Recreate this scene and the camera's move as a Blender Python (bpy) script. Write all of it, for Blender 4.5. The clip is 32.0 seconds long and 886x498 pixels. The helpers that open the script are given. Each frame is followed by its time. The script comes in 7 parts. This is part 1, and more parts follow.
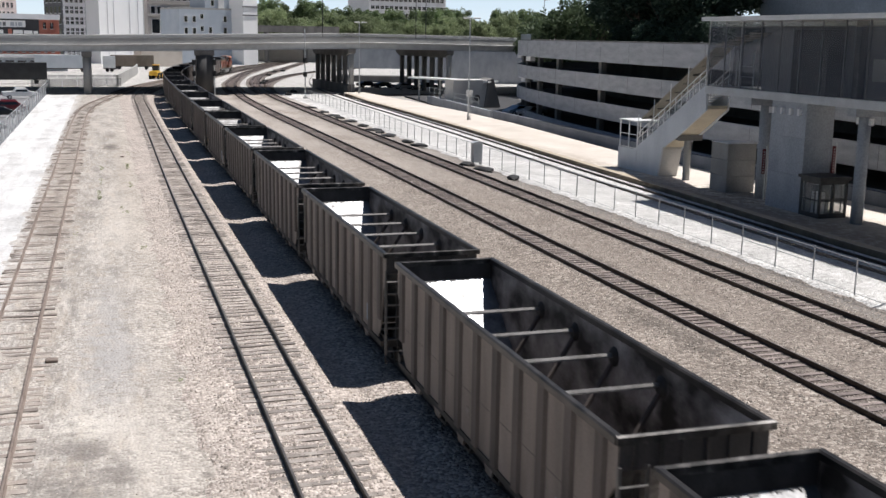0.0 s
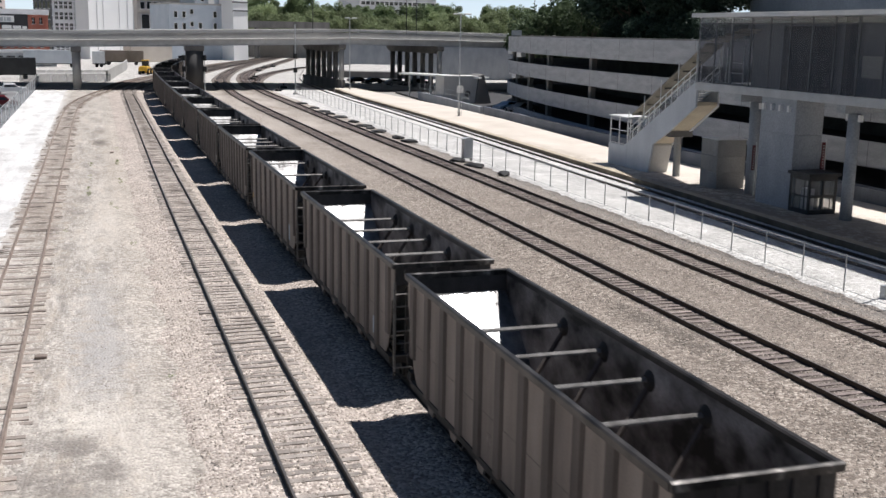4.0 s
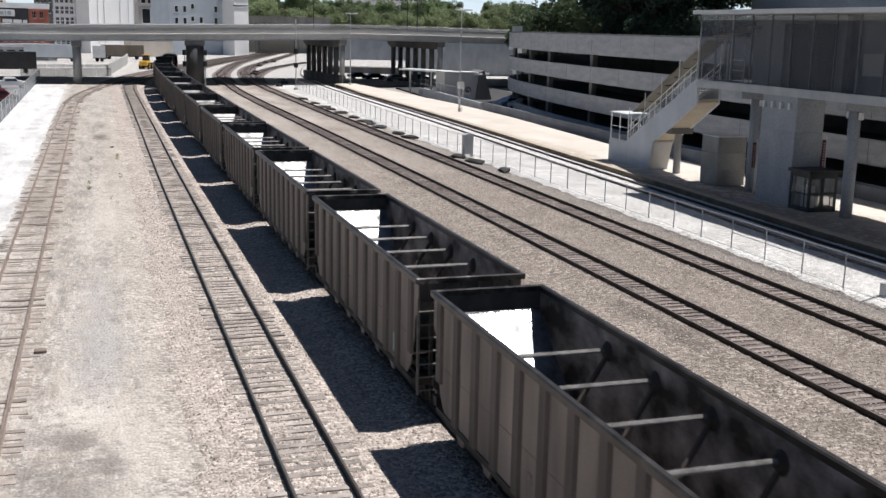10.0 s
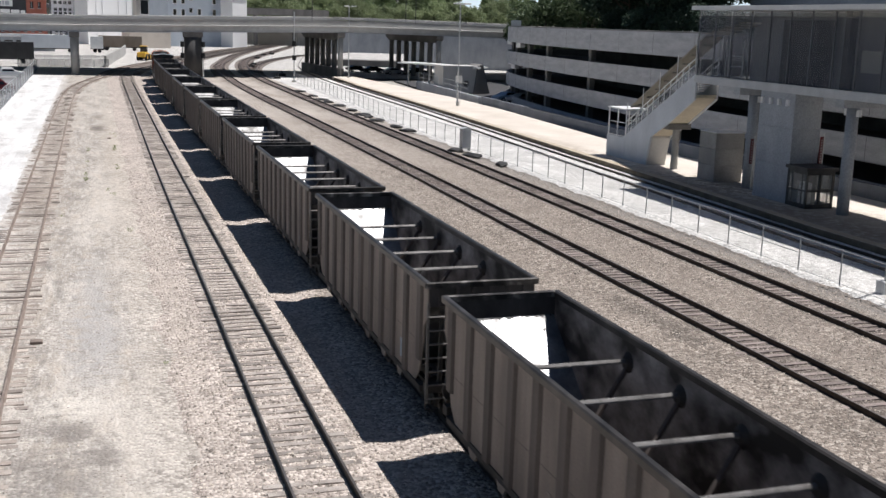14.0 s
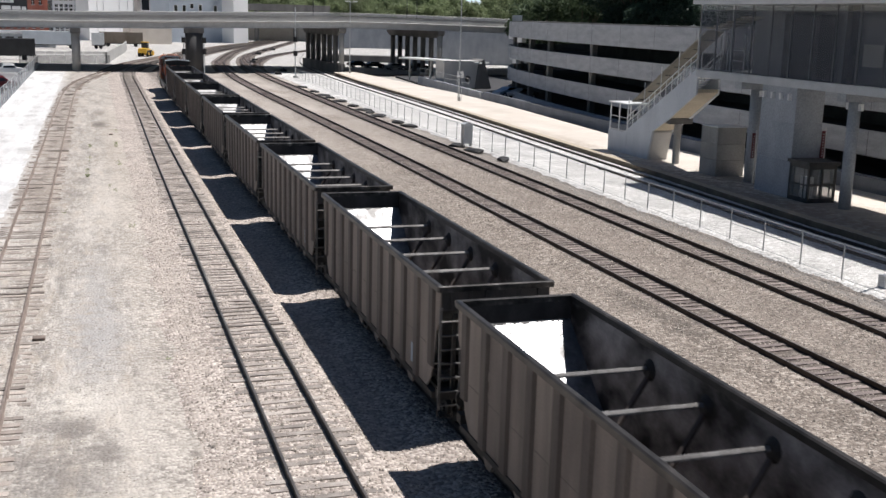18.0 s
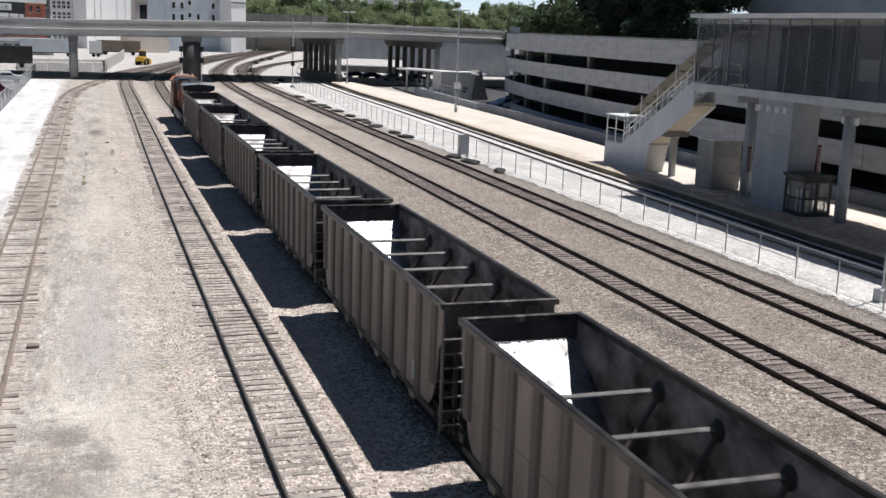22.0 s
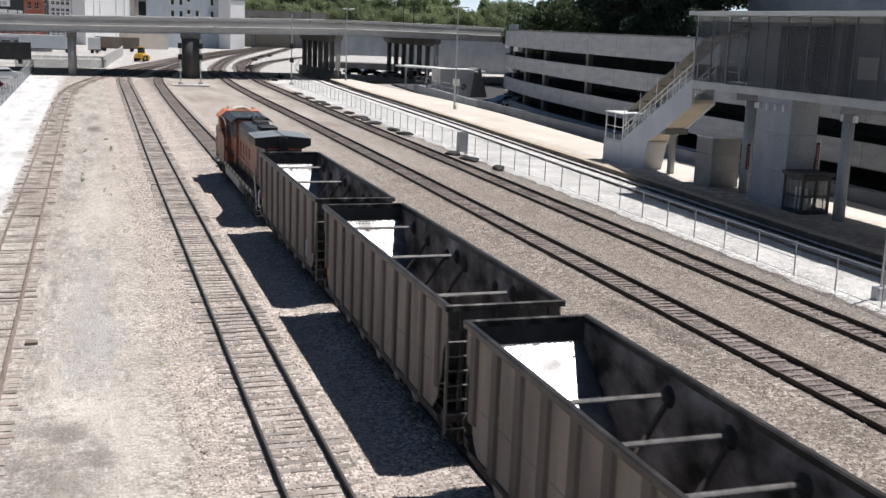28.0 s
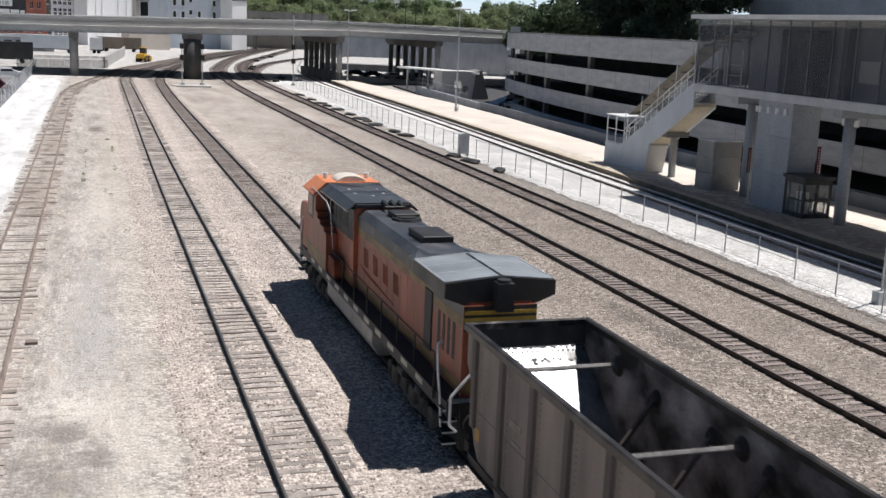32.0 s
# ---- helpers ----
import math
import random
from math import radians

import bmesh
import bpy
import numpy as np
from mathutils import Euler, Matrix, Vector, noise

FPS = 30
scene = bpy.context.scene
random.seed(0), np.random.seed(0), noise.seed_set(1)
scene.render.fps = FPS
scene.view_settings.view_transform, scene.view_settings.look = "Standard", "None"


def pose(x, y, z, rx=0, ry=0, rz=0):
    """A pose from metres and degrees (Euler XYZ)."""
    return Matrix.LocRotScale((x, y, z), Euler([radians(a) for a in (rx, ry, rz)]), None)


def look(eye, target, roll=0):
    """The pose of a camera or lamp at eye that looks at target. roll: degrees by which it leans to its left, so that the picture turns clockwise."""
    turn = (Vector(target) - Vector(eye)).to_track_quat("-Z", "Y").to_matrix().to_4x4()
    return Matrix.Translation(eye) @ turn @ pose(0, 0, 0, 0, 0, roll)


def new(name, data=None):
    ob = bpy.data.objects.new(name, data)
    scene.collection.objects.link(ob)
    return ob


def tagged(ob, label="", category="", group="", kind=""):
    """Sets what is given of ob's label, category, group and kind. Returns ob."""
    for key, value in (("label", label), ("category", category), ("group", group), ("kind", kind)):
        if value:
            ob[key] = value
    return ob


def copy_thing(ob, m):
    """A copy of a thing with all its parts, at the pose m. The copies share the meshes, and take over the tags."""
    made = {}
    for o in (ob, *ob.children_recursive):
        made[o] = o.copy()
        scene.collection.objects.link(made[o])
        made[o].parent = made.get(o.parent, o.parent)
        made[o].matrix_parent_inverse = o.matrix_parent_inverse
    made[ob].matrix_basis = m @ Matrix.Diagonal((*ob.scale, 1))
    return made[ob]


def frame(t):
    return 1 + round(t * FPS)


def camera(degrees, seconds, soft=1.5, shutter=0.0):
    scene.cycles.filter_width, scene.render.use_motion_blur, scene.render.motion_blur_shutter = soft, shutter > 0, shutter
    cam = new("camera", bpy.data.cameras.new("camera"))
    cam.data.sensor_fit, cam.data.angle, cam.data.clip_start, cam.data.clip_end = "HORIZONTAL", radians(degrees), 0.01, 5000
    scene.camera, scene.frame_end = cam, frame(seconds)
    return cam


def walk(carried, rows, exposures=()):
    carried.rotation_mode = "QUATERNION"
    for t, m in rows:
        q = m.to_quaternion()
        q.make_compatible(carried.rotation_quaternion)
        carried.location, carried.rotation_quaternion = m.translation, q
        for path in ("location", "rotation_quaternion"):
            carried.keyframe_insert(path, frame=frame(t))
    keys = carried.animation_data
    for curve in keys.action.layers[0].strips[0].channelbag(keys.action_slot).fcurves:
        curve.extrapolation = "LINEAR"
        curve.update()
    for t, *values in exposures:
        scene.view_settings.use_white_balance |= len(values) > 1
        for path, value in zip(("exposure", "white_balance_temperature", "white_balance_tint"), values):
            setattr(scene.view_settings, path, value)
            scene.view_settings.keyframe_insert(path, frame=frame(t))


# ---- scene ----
# A rail yard seen from an overbridge: a train of empty coal hoppers with an engine at its tail rolls in from a viaduct.
# x: across the tracks, to the right; y: along them, away; z: up from the top of the rails.
EYE = Vector((0.0, 0.0, 10.806))


def aim(yaw, pitch, roll):
    a, b = radians(yaw), radians(pitch)
    return look(EYE, EYE + Vector((math.sin(a) * math.cos(b), math.cos(a) * math.cos(b), -math.sin(b))), roll)


cam = camera(44.79, 32.0, soft=1.5, shutter=0.3)
walk(cam, [(t, aim(yaw, pitch, roll)) for t, yaw, pitch, roll in (
    (0, 17.388, 11.157, 0.894), (0.5, 17.327, 11.17, 0.877), (1, 17.474, 11.225, 0.793), (1.5, 17.727, 11.292, 0.852),
    (2, 17.921, 11.305, 0.905), (2.5, 17.954, 11.294, 0.952), (3, 17.89, 11.302, 1.003), (3.5, 17.937, 11.342, 0.971),
    (5.5, 17.524, 11.412, 1.185), (6, 17.346, 11.447, 1.19), (6.5, 17.301, 11.408, 1.235), (7, 17.461, 11.446, 1.205),
    (7.5, 17.751, 11.485, 1.177), (8, 17.956, 11.451, 1.143), (8.5, 18.019, 11.516, 1.169), (9, 17.929, 11.484, 1.237),
    (9.5, 17.841, 11.485, 1.233), (10, 17.915, 11.574, 1.251), (10.5, 17.817, 11.819, 1.362), (11, 17.689, 11.943, 1.323),
    (11.5, 17.621, 11.813, 1.456), (12, 17.895, 11.61, 1.677), (12.5, 18.085, 11.657, 1.783), (13, 18.101, 11.778, 1.837),
    (13.5, 18.074, 11.808, 1.846), (14, 18.091, 11.895, 1.717), (14.5, 18.074, 12.015, 1.751), (16.5, 18.302, 12.157, 1.851),
    (17, 18.335, 12.164, 1.79), (17.5, 18.219, 12.108, 1.792), (18, 18, 12.147, 1.54), (18.5, 17.79, 12.129, 1.674),
    (19, 17.567, 12.129, 1.85), (19.5, 17.586, 12.051, 1.686), (20, 17.459, 11.946, 1.736), (20.5, 17.71, 11.978, 1.817),
    (21, 17.952, 11.838, 1.941), (21.5, 17.794, 11.575, 2.206), (22, 18.214, 11.569, 2.035), (22.5, 18.486, 11.629, 1.858),
    (23, 18.712, 11.634, 1.982), (23.5, 18.614, 11.574, 2.076), (24, 18.289, 11.515, 2.048), (24.5, 18.074, 11.536, 2.107),
    (25, 18.016, 11.576, 2.022), (25.5, 18.104, 11.663, 2.028), (27.5, 18.273, 11.727, 2.111), (28, 18.289, 11.717, 2.136),
    (28.5, 18.3, 11.726, 2.147), (29, 18.309, 11.766, 2.167), (29.5, 18.435, 11.721, 2.108), (30, 18.539, 11.73, 2.171),
    (30.5, 18.451, 11.71, 2.271), (31, 18.28, 11.626, 2.361), (31.5, 18.132, 11.575, 2.403), (32, 18.251, 11.618, 2.439),
)])

# ---------------------------------------------------------------- light
SUN = Vector((1.65, 0.08, 4.25)).normalized()
world = bpy.data.worlds.new("sky")
scene.world = world
world.use_nodes = True
wn, wl = world.node_tree.nodes, world.node_tree.links
sky = wn.new("ShaderNodeTexSky")
sky.sky_type, sky.sun_disc = "NISHITA", False
sky.sun_elevation = math.asin(SUN.z)
sky.sun_rotation = math.atan2(SUN.x, SUN.y)
sky.altitude, sky.dust_density = 250, 0.15
sky.air_density, sky.ozone_density = 1.0, 2.5
wn["Background"].inputs["Strength"].default_value = 0.042
wl.new(sky.outputs["Color"], wn["Background"].inputs["Color"])
sun = new("sun", bpy.data.lights.new("sun", "SUN"))
sun.data.energy, sun.data.angle, sun.data.color = 5.0, radians(0.53), (1.0, 0.963, 0.948)
sun.matrix_world = look(SUN * 100, (0, 0, 0))
scene.view_settings.exposure = 0.06


# ---------------------------------------------------------------- materials
def rgba(c):
    return (c[0], c[1], c[2], 1.0)


def surf(name, c1, c2, scale=1.0, rough=0.8, metal=0.0, bump=0.15, fine=30.0, world_space=False, streak=1.0, island=0.0,
         c3=None, wear=0.0, spec=0.5, rough2=None, lo=0.32, hi=0.68):
    """A surface of two colours in blotches and grain, with relief; streak > 1 draws the blotches out upright."""
    m = bpy.data.materials.new(name)
    m.use_nodes = True
    n, l = m.node_tree.nodes, m.node_tree.links
    b = n["Principled BSDF"]
    if world_space:
        co = n.new("ShaderNodeNewGeometry").outputs["Position"]
    else:
        co = n.new("ShaderNodeTexCoord").outputs["Object"]
    info = n.new("ShaderNodeObjectInfo")
    add = n.new("ShaderNodeVectorMath")
    add.operation = "ADD"
    comb = n.new("ShaderNodeCombineXYZ")
    mul = n.new("ShaderNodeMath")
    mul.operation = "MULTIPLY"
    mul.inputs[1].default_value = 0.0 if world_space else 37.0
    l.new(info.outputs["Random"], mul.inputs[0])
    l.new(mul.outputs[0], comb.inputs[0])
    l.new(mul.outputs[0], comb.inputs[1])
    l.new(co, add.inputs[0])
    l.new(comb.outputs[0], add.inputs[1])
    mp = n.new("ShaderNodeMapping")
    mp.inputs["Scale"].default_value = (1, 1, 1 / streak)
    l.new(add.outputs[0], mp.inputs["Vector"])
    n1, n2 = n.new("ShaderNodeTexNoise"), n.new("ShaderNodeTexNoise")
    n1.inputs["Scale"].default_value, n1.inputs["Detail"].default_value = scale, 6
    n2.inputs["Scale"].default_value, n2.inputs["Detail"].default_value = fine, 3
    l.new(mp.outputs[0], n1.inputs["Vector"])
    l.new(add.outputs[0], n2.inputs["Vector"])
    r1 = n.new("ShaderNodeValToRGB")
    r1.color_ramp.elements[0].position, r1.color_ramp.elements[1].position = lo, hi
    r1.color_ramp.elements[0].color, r1.color_ramp.elements[1].color = rgba(c1), rgba(c2)
    if c3:
        e = r1.color_ramp.elements.new(hi + 0.12)
        e.color = rgba(c3)
    l.new(n1.outputs["Fac"], r1.inputs[0])
    mix = n.new("ShaderNodeMix")
    mix.data_type, mix.blend_type = "RGBA", "OVERLAY"
    mix.inputs["Factor"].default_value = 0.35
    l.new(r1.outputs[0], mix.inputs[6])
    l.new(n2.outputs["Fac"], mix.inputs[7])
    col = mix.outputs[2]
    if island:
        hsv = n.new("ShaderNodeHueSaturation")
        mr = n.new("ShaderNodeMapRange")
        mr.inputs["To Min"].default_value, mr.inputs["To Max"].default_value = 1 - island, 1 + island
        src = n.new("ShaderNodeNewGeometry").outputs["Random Per Island"] if world_space else info.outputs["Random"]
        l.new(src, mr.inputs[0])
        l.new(mr.outputs[0], hsv.inputs["Value"])
        l.new(col, hsv.inputs["Color"])
        col = hsv.outputs[0]
    l.new(col, b.inputs["Base Color"])
    b.inputs["Metallic"].default_value = metal
    b.inputs["Specular IOR Level"].default_value = spec
    if rough2 is None:
        b.inputs["Roughness"].default_value = rough
    else:
        rr = n.new("ShaderNodeMapRange")
        rr.inputs["From Min"].default_value, rr.inputs["From Max"].default_value = 0.35, 0.65
        rr.inputs["To Min"].default_value, rr.inputs["To Max"].default_value = rough, rough2
        l.new(n1.outputs["Fac"], rr.inputs[0])
        l.new(rr.outputs[0], b.inputs["Roughness"])
    if bump:
        bp = n.new("ShaderNodeBump")
        bp.inputs["Strength"].default_value, bp.inputs["Distance"].default_value = bump, 0.02
        l.new(n2.outputs["Fac"], bp.inputs["Height"])
        l.new(bp.outputs[0], b.inputs["Normal"])
    return m


def plain(name, c, rough=0.6, metal=0.0, emit=0.0):
    m = bpy.data.materials.new(name)
    m.use_nodes = True
    b = m.node_tree.nodes["Principled BSDF"]
    b.inputs["Base Color"].default_value = rgba(c)
    b.inputs["Roughness"].default_value, b.inputs["Metallic"].default_value = rough, metal
    if emit:
        b.inputs["Emission Color"].default_value = rgba(c)
        b.inputs["Emission Strength"].default_value = emit
    return m


def glass(name, c, rough=0.05):
    m = plain(name, c, rough)
    m.node_tree.nodes["Principled BSDF"].inputs["Specular IOR Level"].default_value = 0.8
    return m


def stones(name, dark, light, warm, size, mask=None):
    """Crushed stone lying loose: each stone its own shade, with real relief; broad stains of fines and dust over it."""
    m = bpy.data.materials.new(name)
    m.use_nodes = True
    n, l = m.node_tree.nodes, m.node_tree.links
    b = n["Principled BSDF"]
    pos = n.new("ShaderNodeNewGeometry").outputs["Position"]
    v = n.new("ShaderNodeTexVoronoi")
    v.inputs["Scale"].default_value = 1 / size
    l.new(pos, v.inputs["Vector"])
    sep = n.new("ShaderNodeSeparateColor")
    l.new(v.outputs["Color"], sep.inputs[0])
    r = n.new("ShaderNodeValToRGB")
    r.color_ramp.elements[0].color, r.color_ramp.elements[1].color = rgba(dark), rgba(light)
    e = r.color_ramp.elements.new(0.55)
    e.color = rgba(warm)
    l.new(sep.outputs[0], r.inputs[0])
    big = n.new("ShaderNodeTexNoise")
    big.inputs["Scale"].default_value, big.inputs["Detail"].default_value = 0.35, 8
    l.new(pos, big.inputs["Vector"])
    mr = n.new("ShaderNodeMapRange")
    mr.inputs["From Min"].default_value, mr.inputs["From Max"].default_value = 0.3, 0.7
    mr.inputs["To Min"].default_value, mr.inputs["To Max"].default_value = 0.78, 1.12
    l.new(big.outputs["Fac"], mr.inputs[0])
    hsv = n.new("ShaderNodeHueSaturation")
    l.new(mr.outputs[0], hsv.inputs["Value"])
    l.new(r.outputs[0], hsv.inputs["Color"])
    l.new(hsv.outputs[0], b.inputs["Base Color"])
    b.inputs["Roughness"].default_value = 0.95
    b.inputs["Specular IOR Level"].default_value = 0.2
    bp = n.new("ShaderNodeBump")
    bp.inputs["Strength"].default_value, bp.inputs["Distance"].default_value = 0.9, size * 0.6
    bp.invert = True
    l.new(v.outputs["Distance"], bp.inputs["Height"])
    l.new(bp.outputs[0], b.inputs["Normal"])
    return m


def dirt(name):
    """Fines over stone: small chips in places, pale dust patches, grey and brown stains."""
    m = stones(name, (0.25, 0.226, 0.20), (0.68, 0.628, 0.568), (0.45, 0.408, 0.362), 0.10)
    n, l = m.node_tree.nodes, m.node_tree.links
    b = n["Principled BSDF"]
    chips = b.inputs["Base Color"].links[0].from_socket
    pos = n.new("ShaderNodeNewGeometry").outputs["Position"]
    mp = n.new("ShaderNodeMapping")
    mp.inputs["Scale"].default_value = (1.0, 0.2, 1.0)
    l.new(pos, mp.inputs["Vector"])

    def noise_of(scale, detail, lo, hi, most=1.0):
        t = n.new("ShaderNodeTexNoise")
        t.inputs["Scale"].default_value, t.inputs["Detail"].default_value, t.inputs["Roughness"].default_value = scale, detail, 0.65
        l.new(mp.outputs[0], t.inputs["Vector"])
        r = n.new("ShaderNodeMapRange")
        r.inputs["From Min"].default_value, r.inputs["From Max"].default_value = lo, hi
        r.inputs["To Max"].default_value = most
        l.new(t.outputs["Fac"], r.inputs[0])
        return r.outputs[0]

    def over(base, colour, fac):
        x = n.new("ShaderNodeMix")
        x.data_type = "RGBA"
        x.inputs[7].default_value = rgba(colour)
        l.new(base, x.inputs[6])
        l.new(fac, x.inputs[0])
        return x.outputs[2]

    c = over(chips, (0.43, 0.40, 0.365), noise_of(0.8, 12, 0.34, 0.66, 0.6))
    c = over(c, (0.62, 0.575, 0.522), noise_of(0.6, 14, 0.48, 0.66, 0.7))
    c = over(c, (0.25, 0.23, 0.208), noise_of(0.9, 14, 0.50, 0.66, 0.85))
    c = over(c, (0.50, 0.43, 0.355), noise_of(1.6, 14, 0.50, 0.72, 0.85))
    c = over(c, (0.26, 0.235, 0.21), noise_of(4.0, 12, 0.50, 0.68, 0.75))
    c = over(c, (0.74, 0.70, 0.65), noise_of(5.0, 12, 0.54, 0.72, 0.75))
    # the dust thins out and clean stone takes over towards the siding
    stone = n.new("ShaderNodeMapRange")
    stone.inputs["From Min"].default_value, stone.inputs["From Max"].default_value = 0.9, 2.3
    sx, rag = n.new("ShaderNodeSeparateXYZ"), n.new("ShaderNodeMath")
    l.new(pos, sx.inputs[0])
    rag.operation, rag.inputs[1].default_value = "MULTIPLY_ADD", 1.2
    l.new(noise_of(0.9, 10, 0.3, 0.7), rag.inputs[0])
    l.new(sx.outputs["X"], rag.inputs[2])
    l.new(rag.outputs[0], stone.inputs[0])
    x = n.new("ShaderNodeMix")
    x.data_type = "RGBA"
    l.new(stone.outputs[0], x.inputs[0])
    l.new(c, x.inputs[6])
    l.new(chips, x.inputs[7])
    c = x.outputs[2]
    # white dust blown off the roadway
    sep = n.new("ShaderNodeSeparateXYZ")
    l.new(pos, sep.inputs[0])
    edge = n.new("ShaderNodeMapRange")
    edge.inputs["From Min"].default_value, edge.inputs["From Max"].default_value = -3.7, -5.3
    l.new(sep.outputs["X"], edge.inputs[0])
    mul = n.new("ShaderNodeMath")
    mul.operation = "MULTIPLY"
    l.new(edge.outputs[0], mul.inputs[0])
    l.new(noise_of(0.9, 8, 0.3, 0.6), mul.inputs[1])
    c = over(c, (0.76, 0.75, 0.735), mul.outputs[0])
    l.new(c, b.inputs["Base Color"])
    b.inputs["Normal"].links[0].from_node.inputs["Strength"].default_value = 0.75
    return m


def spots(m, list_of):
    """Soft-edged stains, dust and shade-deepening patches on the ground: x, y, half-widths, strength, colour."""
    n, l = m.node_tree.nodes, m.node_tree.links
    b = n["Principled BSDF"]
    c = b.inputs["Base Color"].links[0].from_socket
    pos = n.new("ShaderNodeNewGeometry").outputs["Position"]
    t = n.new("ShaderNodeTexNoise")
    t.inputs["Scale"].default_value, t.inputs["Detail"].default_value, t.inputs["Roughness"].default_value = 1.9, 10, 0.72
    l.new(pos, t.inputs["Vector"])
    for x, y, rx, ry, k, colour in list_of:
        sub, mul, length = n.new("ShaderNodeVectorMath"), n.new("ShaderNodeVectorMath"), n.new("ShaderNodeVectorMath")
        sub.operation, mul.operation, length.operation = "SUBTRACT", "MULTIPLY", "LENGTH"
        sub.inputs[1].default_value, mul.inputs[1].default_value = (x, y, 0), (1 / rx, 1 / ry, 0)
        l.new(pos, sub.inputs[0])
        l.new(sub.outputs[0], mul.inputs[0])
        l.new(mul.outputs[0], length.inputs[0])
        rag = n.new("ShaderNodeMath")
        rag.operation, rag.inputs[1].default_value = "MULTIPLY_ADD", 5.0
        l.new(t.outputs["Fac"], rag.inputs[0])
        l.new(length.outputs["Value"], rag.inputs[2])
        edge = n.new("ShaderNodeMapRange")
        edge.inputs["From Min"].default_value, edge.inputs["From Max"].default_value = 3.95, 2.75
        edge.inputs["To Min"].default_value, edge.inputs["To Max"].default_value = 0.0, k
        l.new(rag.outputs[0], edge.inputs[0])
        x = n.new("ShaderNodeMix")
        x.data_type = "RGBA"
        x.inputs[7].default_value = rgba(colour)
        l.new(c, x.inputs[6])
        l.new(edge.outputs[0], x.inputs[0])
        c = x.outputs[2]
    l.new(c, b.inputs["Base Color"])


def road(name):
    """Rolled white stone dust: wheel tracks drawn out along the road, loose chips and grey scuffs."""
    m = stones(name, (0.46, 0.45, 0.435), (0.75, 0.74, 0.725), (0.61, 0.60, 0.585), 0.09)
    n, l = m.node_tree.nodes, m.node_tree.links
    b = n["Principled BSDF"]
    c = b.inputs["Base Color"].links[0].from_socket
    pos = n.new("ShaderNodeNewGeometry").outputs["Position"]
    for stretch, scale, lo, hi, colour in (((1, 0.12, 1), 0.7, 0.38, 0.60, (0.77, 0.765, 0.755)), ((1, 0.1, 1), 1.6, 0.55, 0.76, (0.58, 0.565, 0.54)), ((1, 0.3, 1), 0.5, 0.58, 0.8, (0.56, 0.535, 0.50))):
        mp, t, r, x = n.new("ShaderNodeMapping"), n.new("ShaderNodeTexNoise"), n.new("ShaderNodeMapRange"), n.new("ShaderNodeMix")
        mp.inputs["Scale"].default_value = stretch
        t.inputs["Scale"].default_value, t.inputs["Detail"].default_value, t.inputs["Roughness"].default_value = scale, 9, 0.62
        r.inputs["From Min"].default_value, r.inputs["From Max"].default_value = lo, hi
        r.inputs["To Max"].default_value = 0.85
        x.data_type = "RGBA"
        x.inputs[7].default_value = rgba(colour)
        l.new(pos, mp.inputs["Vector"])
        l.new(mp.outputs[0], t.inputs["Vector"])
        l.new(t.outputs["Fac"], r.inputs[0])
        l.new(r.outputs[0], x.inputs[0])
        l.new(c, x.inputs[6])
        c = x.outputs[2]
    l.new(c, b.inputs["Base Color"])
    b.inputs["Normal"].links[0].from_node.inputs["Strength"].default_value = 0.5
    return m


BALLAST = stones("ballast stone", (0.27, 0.232, 0.205), (0.74, 0.662, 0.60), (0.49, 0.425, 0.378), 0.105)
BALLAST_GREY = stones("brown-grey ballast stone", (0.165, 0.14, 0.12), (0.54, 0.48, 0.42), (0.295, 0.25, 0.212), 0.115)


def dusty_far(m):
    """Warm pale dust lying in patches over the bed towards the viaduct."""
    n, l = m.node_tree.nodes, m.node_tree.links
    b = n["Principled BSDF"]
    base = b.inputs["Base Color"].links[0].from_socket
    pos = n.new("ShaderNodeNewGeometry").outputs["Position"]
    sep = n.new("ShaderNodeSeparateXYZ")
    l.new(pos, sep.inputs[0])
    near = n.new("ShaderNodeMapRange")
    near.inputs["From Min"].default_value, near.inputs["From Max"].default_value = 55, 135
    l.new(sep.outputs["Y"], near.inputs[0])
    mp = n.new("ShaderNodeMapping")
    mp.inputs["Scale"].default_value = (1.0, 0.25, 1.0)
    l.new(pos, mp.inputs["Vector"])
    t = n.new("ShaderNodeTexNoise")
    t.inputs["Scale"].default_value, t.inputs["Detail"].default_value = 0.3, 10
    l.new(mp.outputs[0], t.inputs["Vector"])
    r = n.new("ShaderNodeMapRange")
    r.inputs["From Min"].default_value, r.inputs["From Max"].default_value = 0.25, 0.68
    l.new(t.outputs["Fac"], r.inputs[0])
    k = n.new("ShaderNodeMath")
    k.operation = "MULTIPLY"
    l.new(near.outputs[0], k.inputs[0])
    l.new(r.outputs[0], k.inputs[1])
    x = n.new("ShaderNodeMix")
    x.data_type = "RGBA"
    x.inputs[7].default_value = (0.50, 0.452, 0.405, 1)
    l.new(base, x.inputs[6])
    l.new(k.outputs[0], x.inputs[0])
    l.new(x.outputs[2], b.inputs["Base Color"])


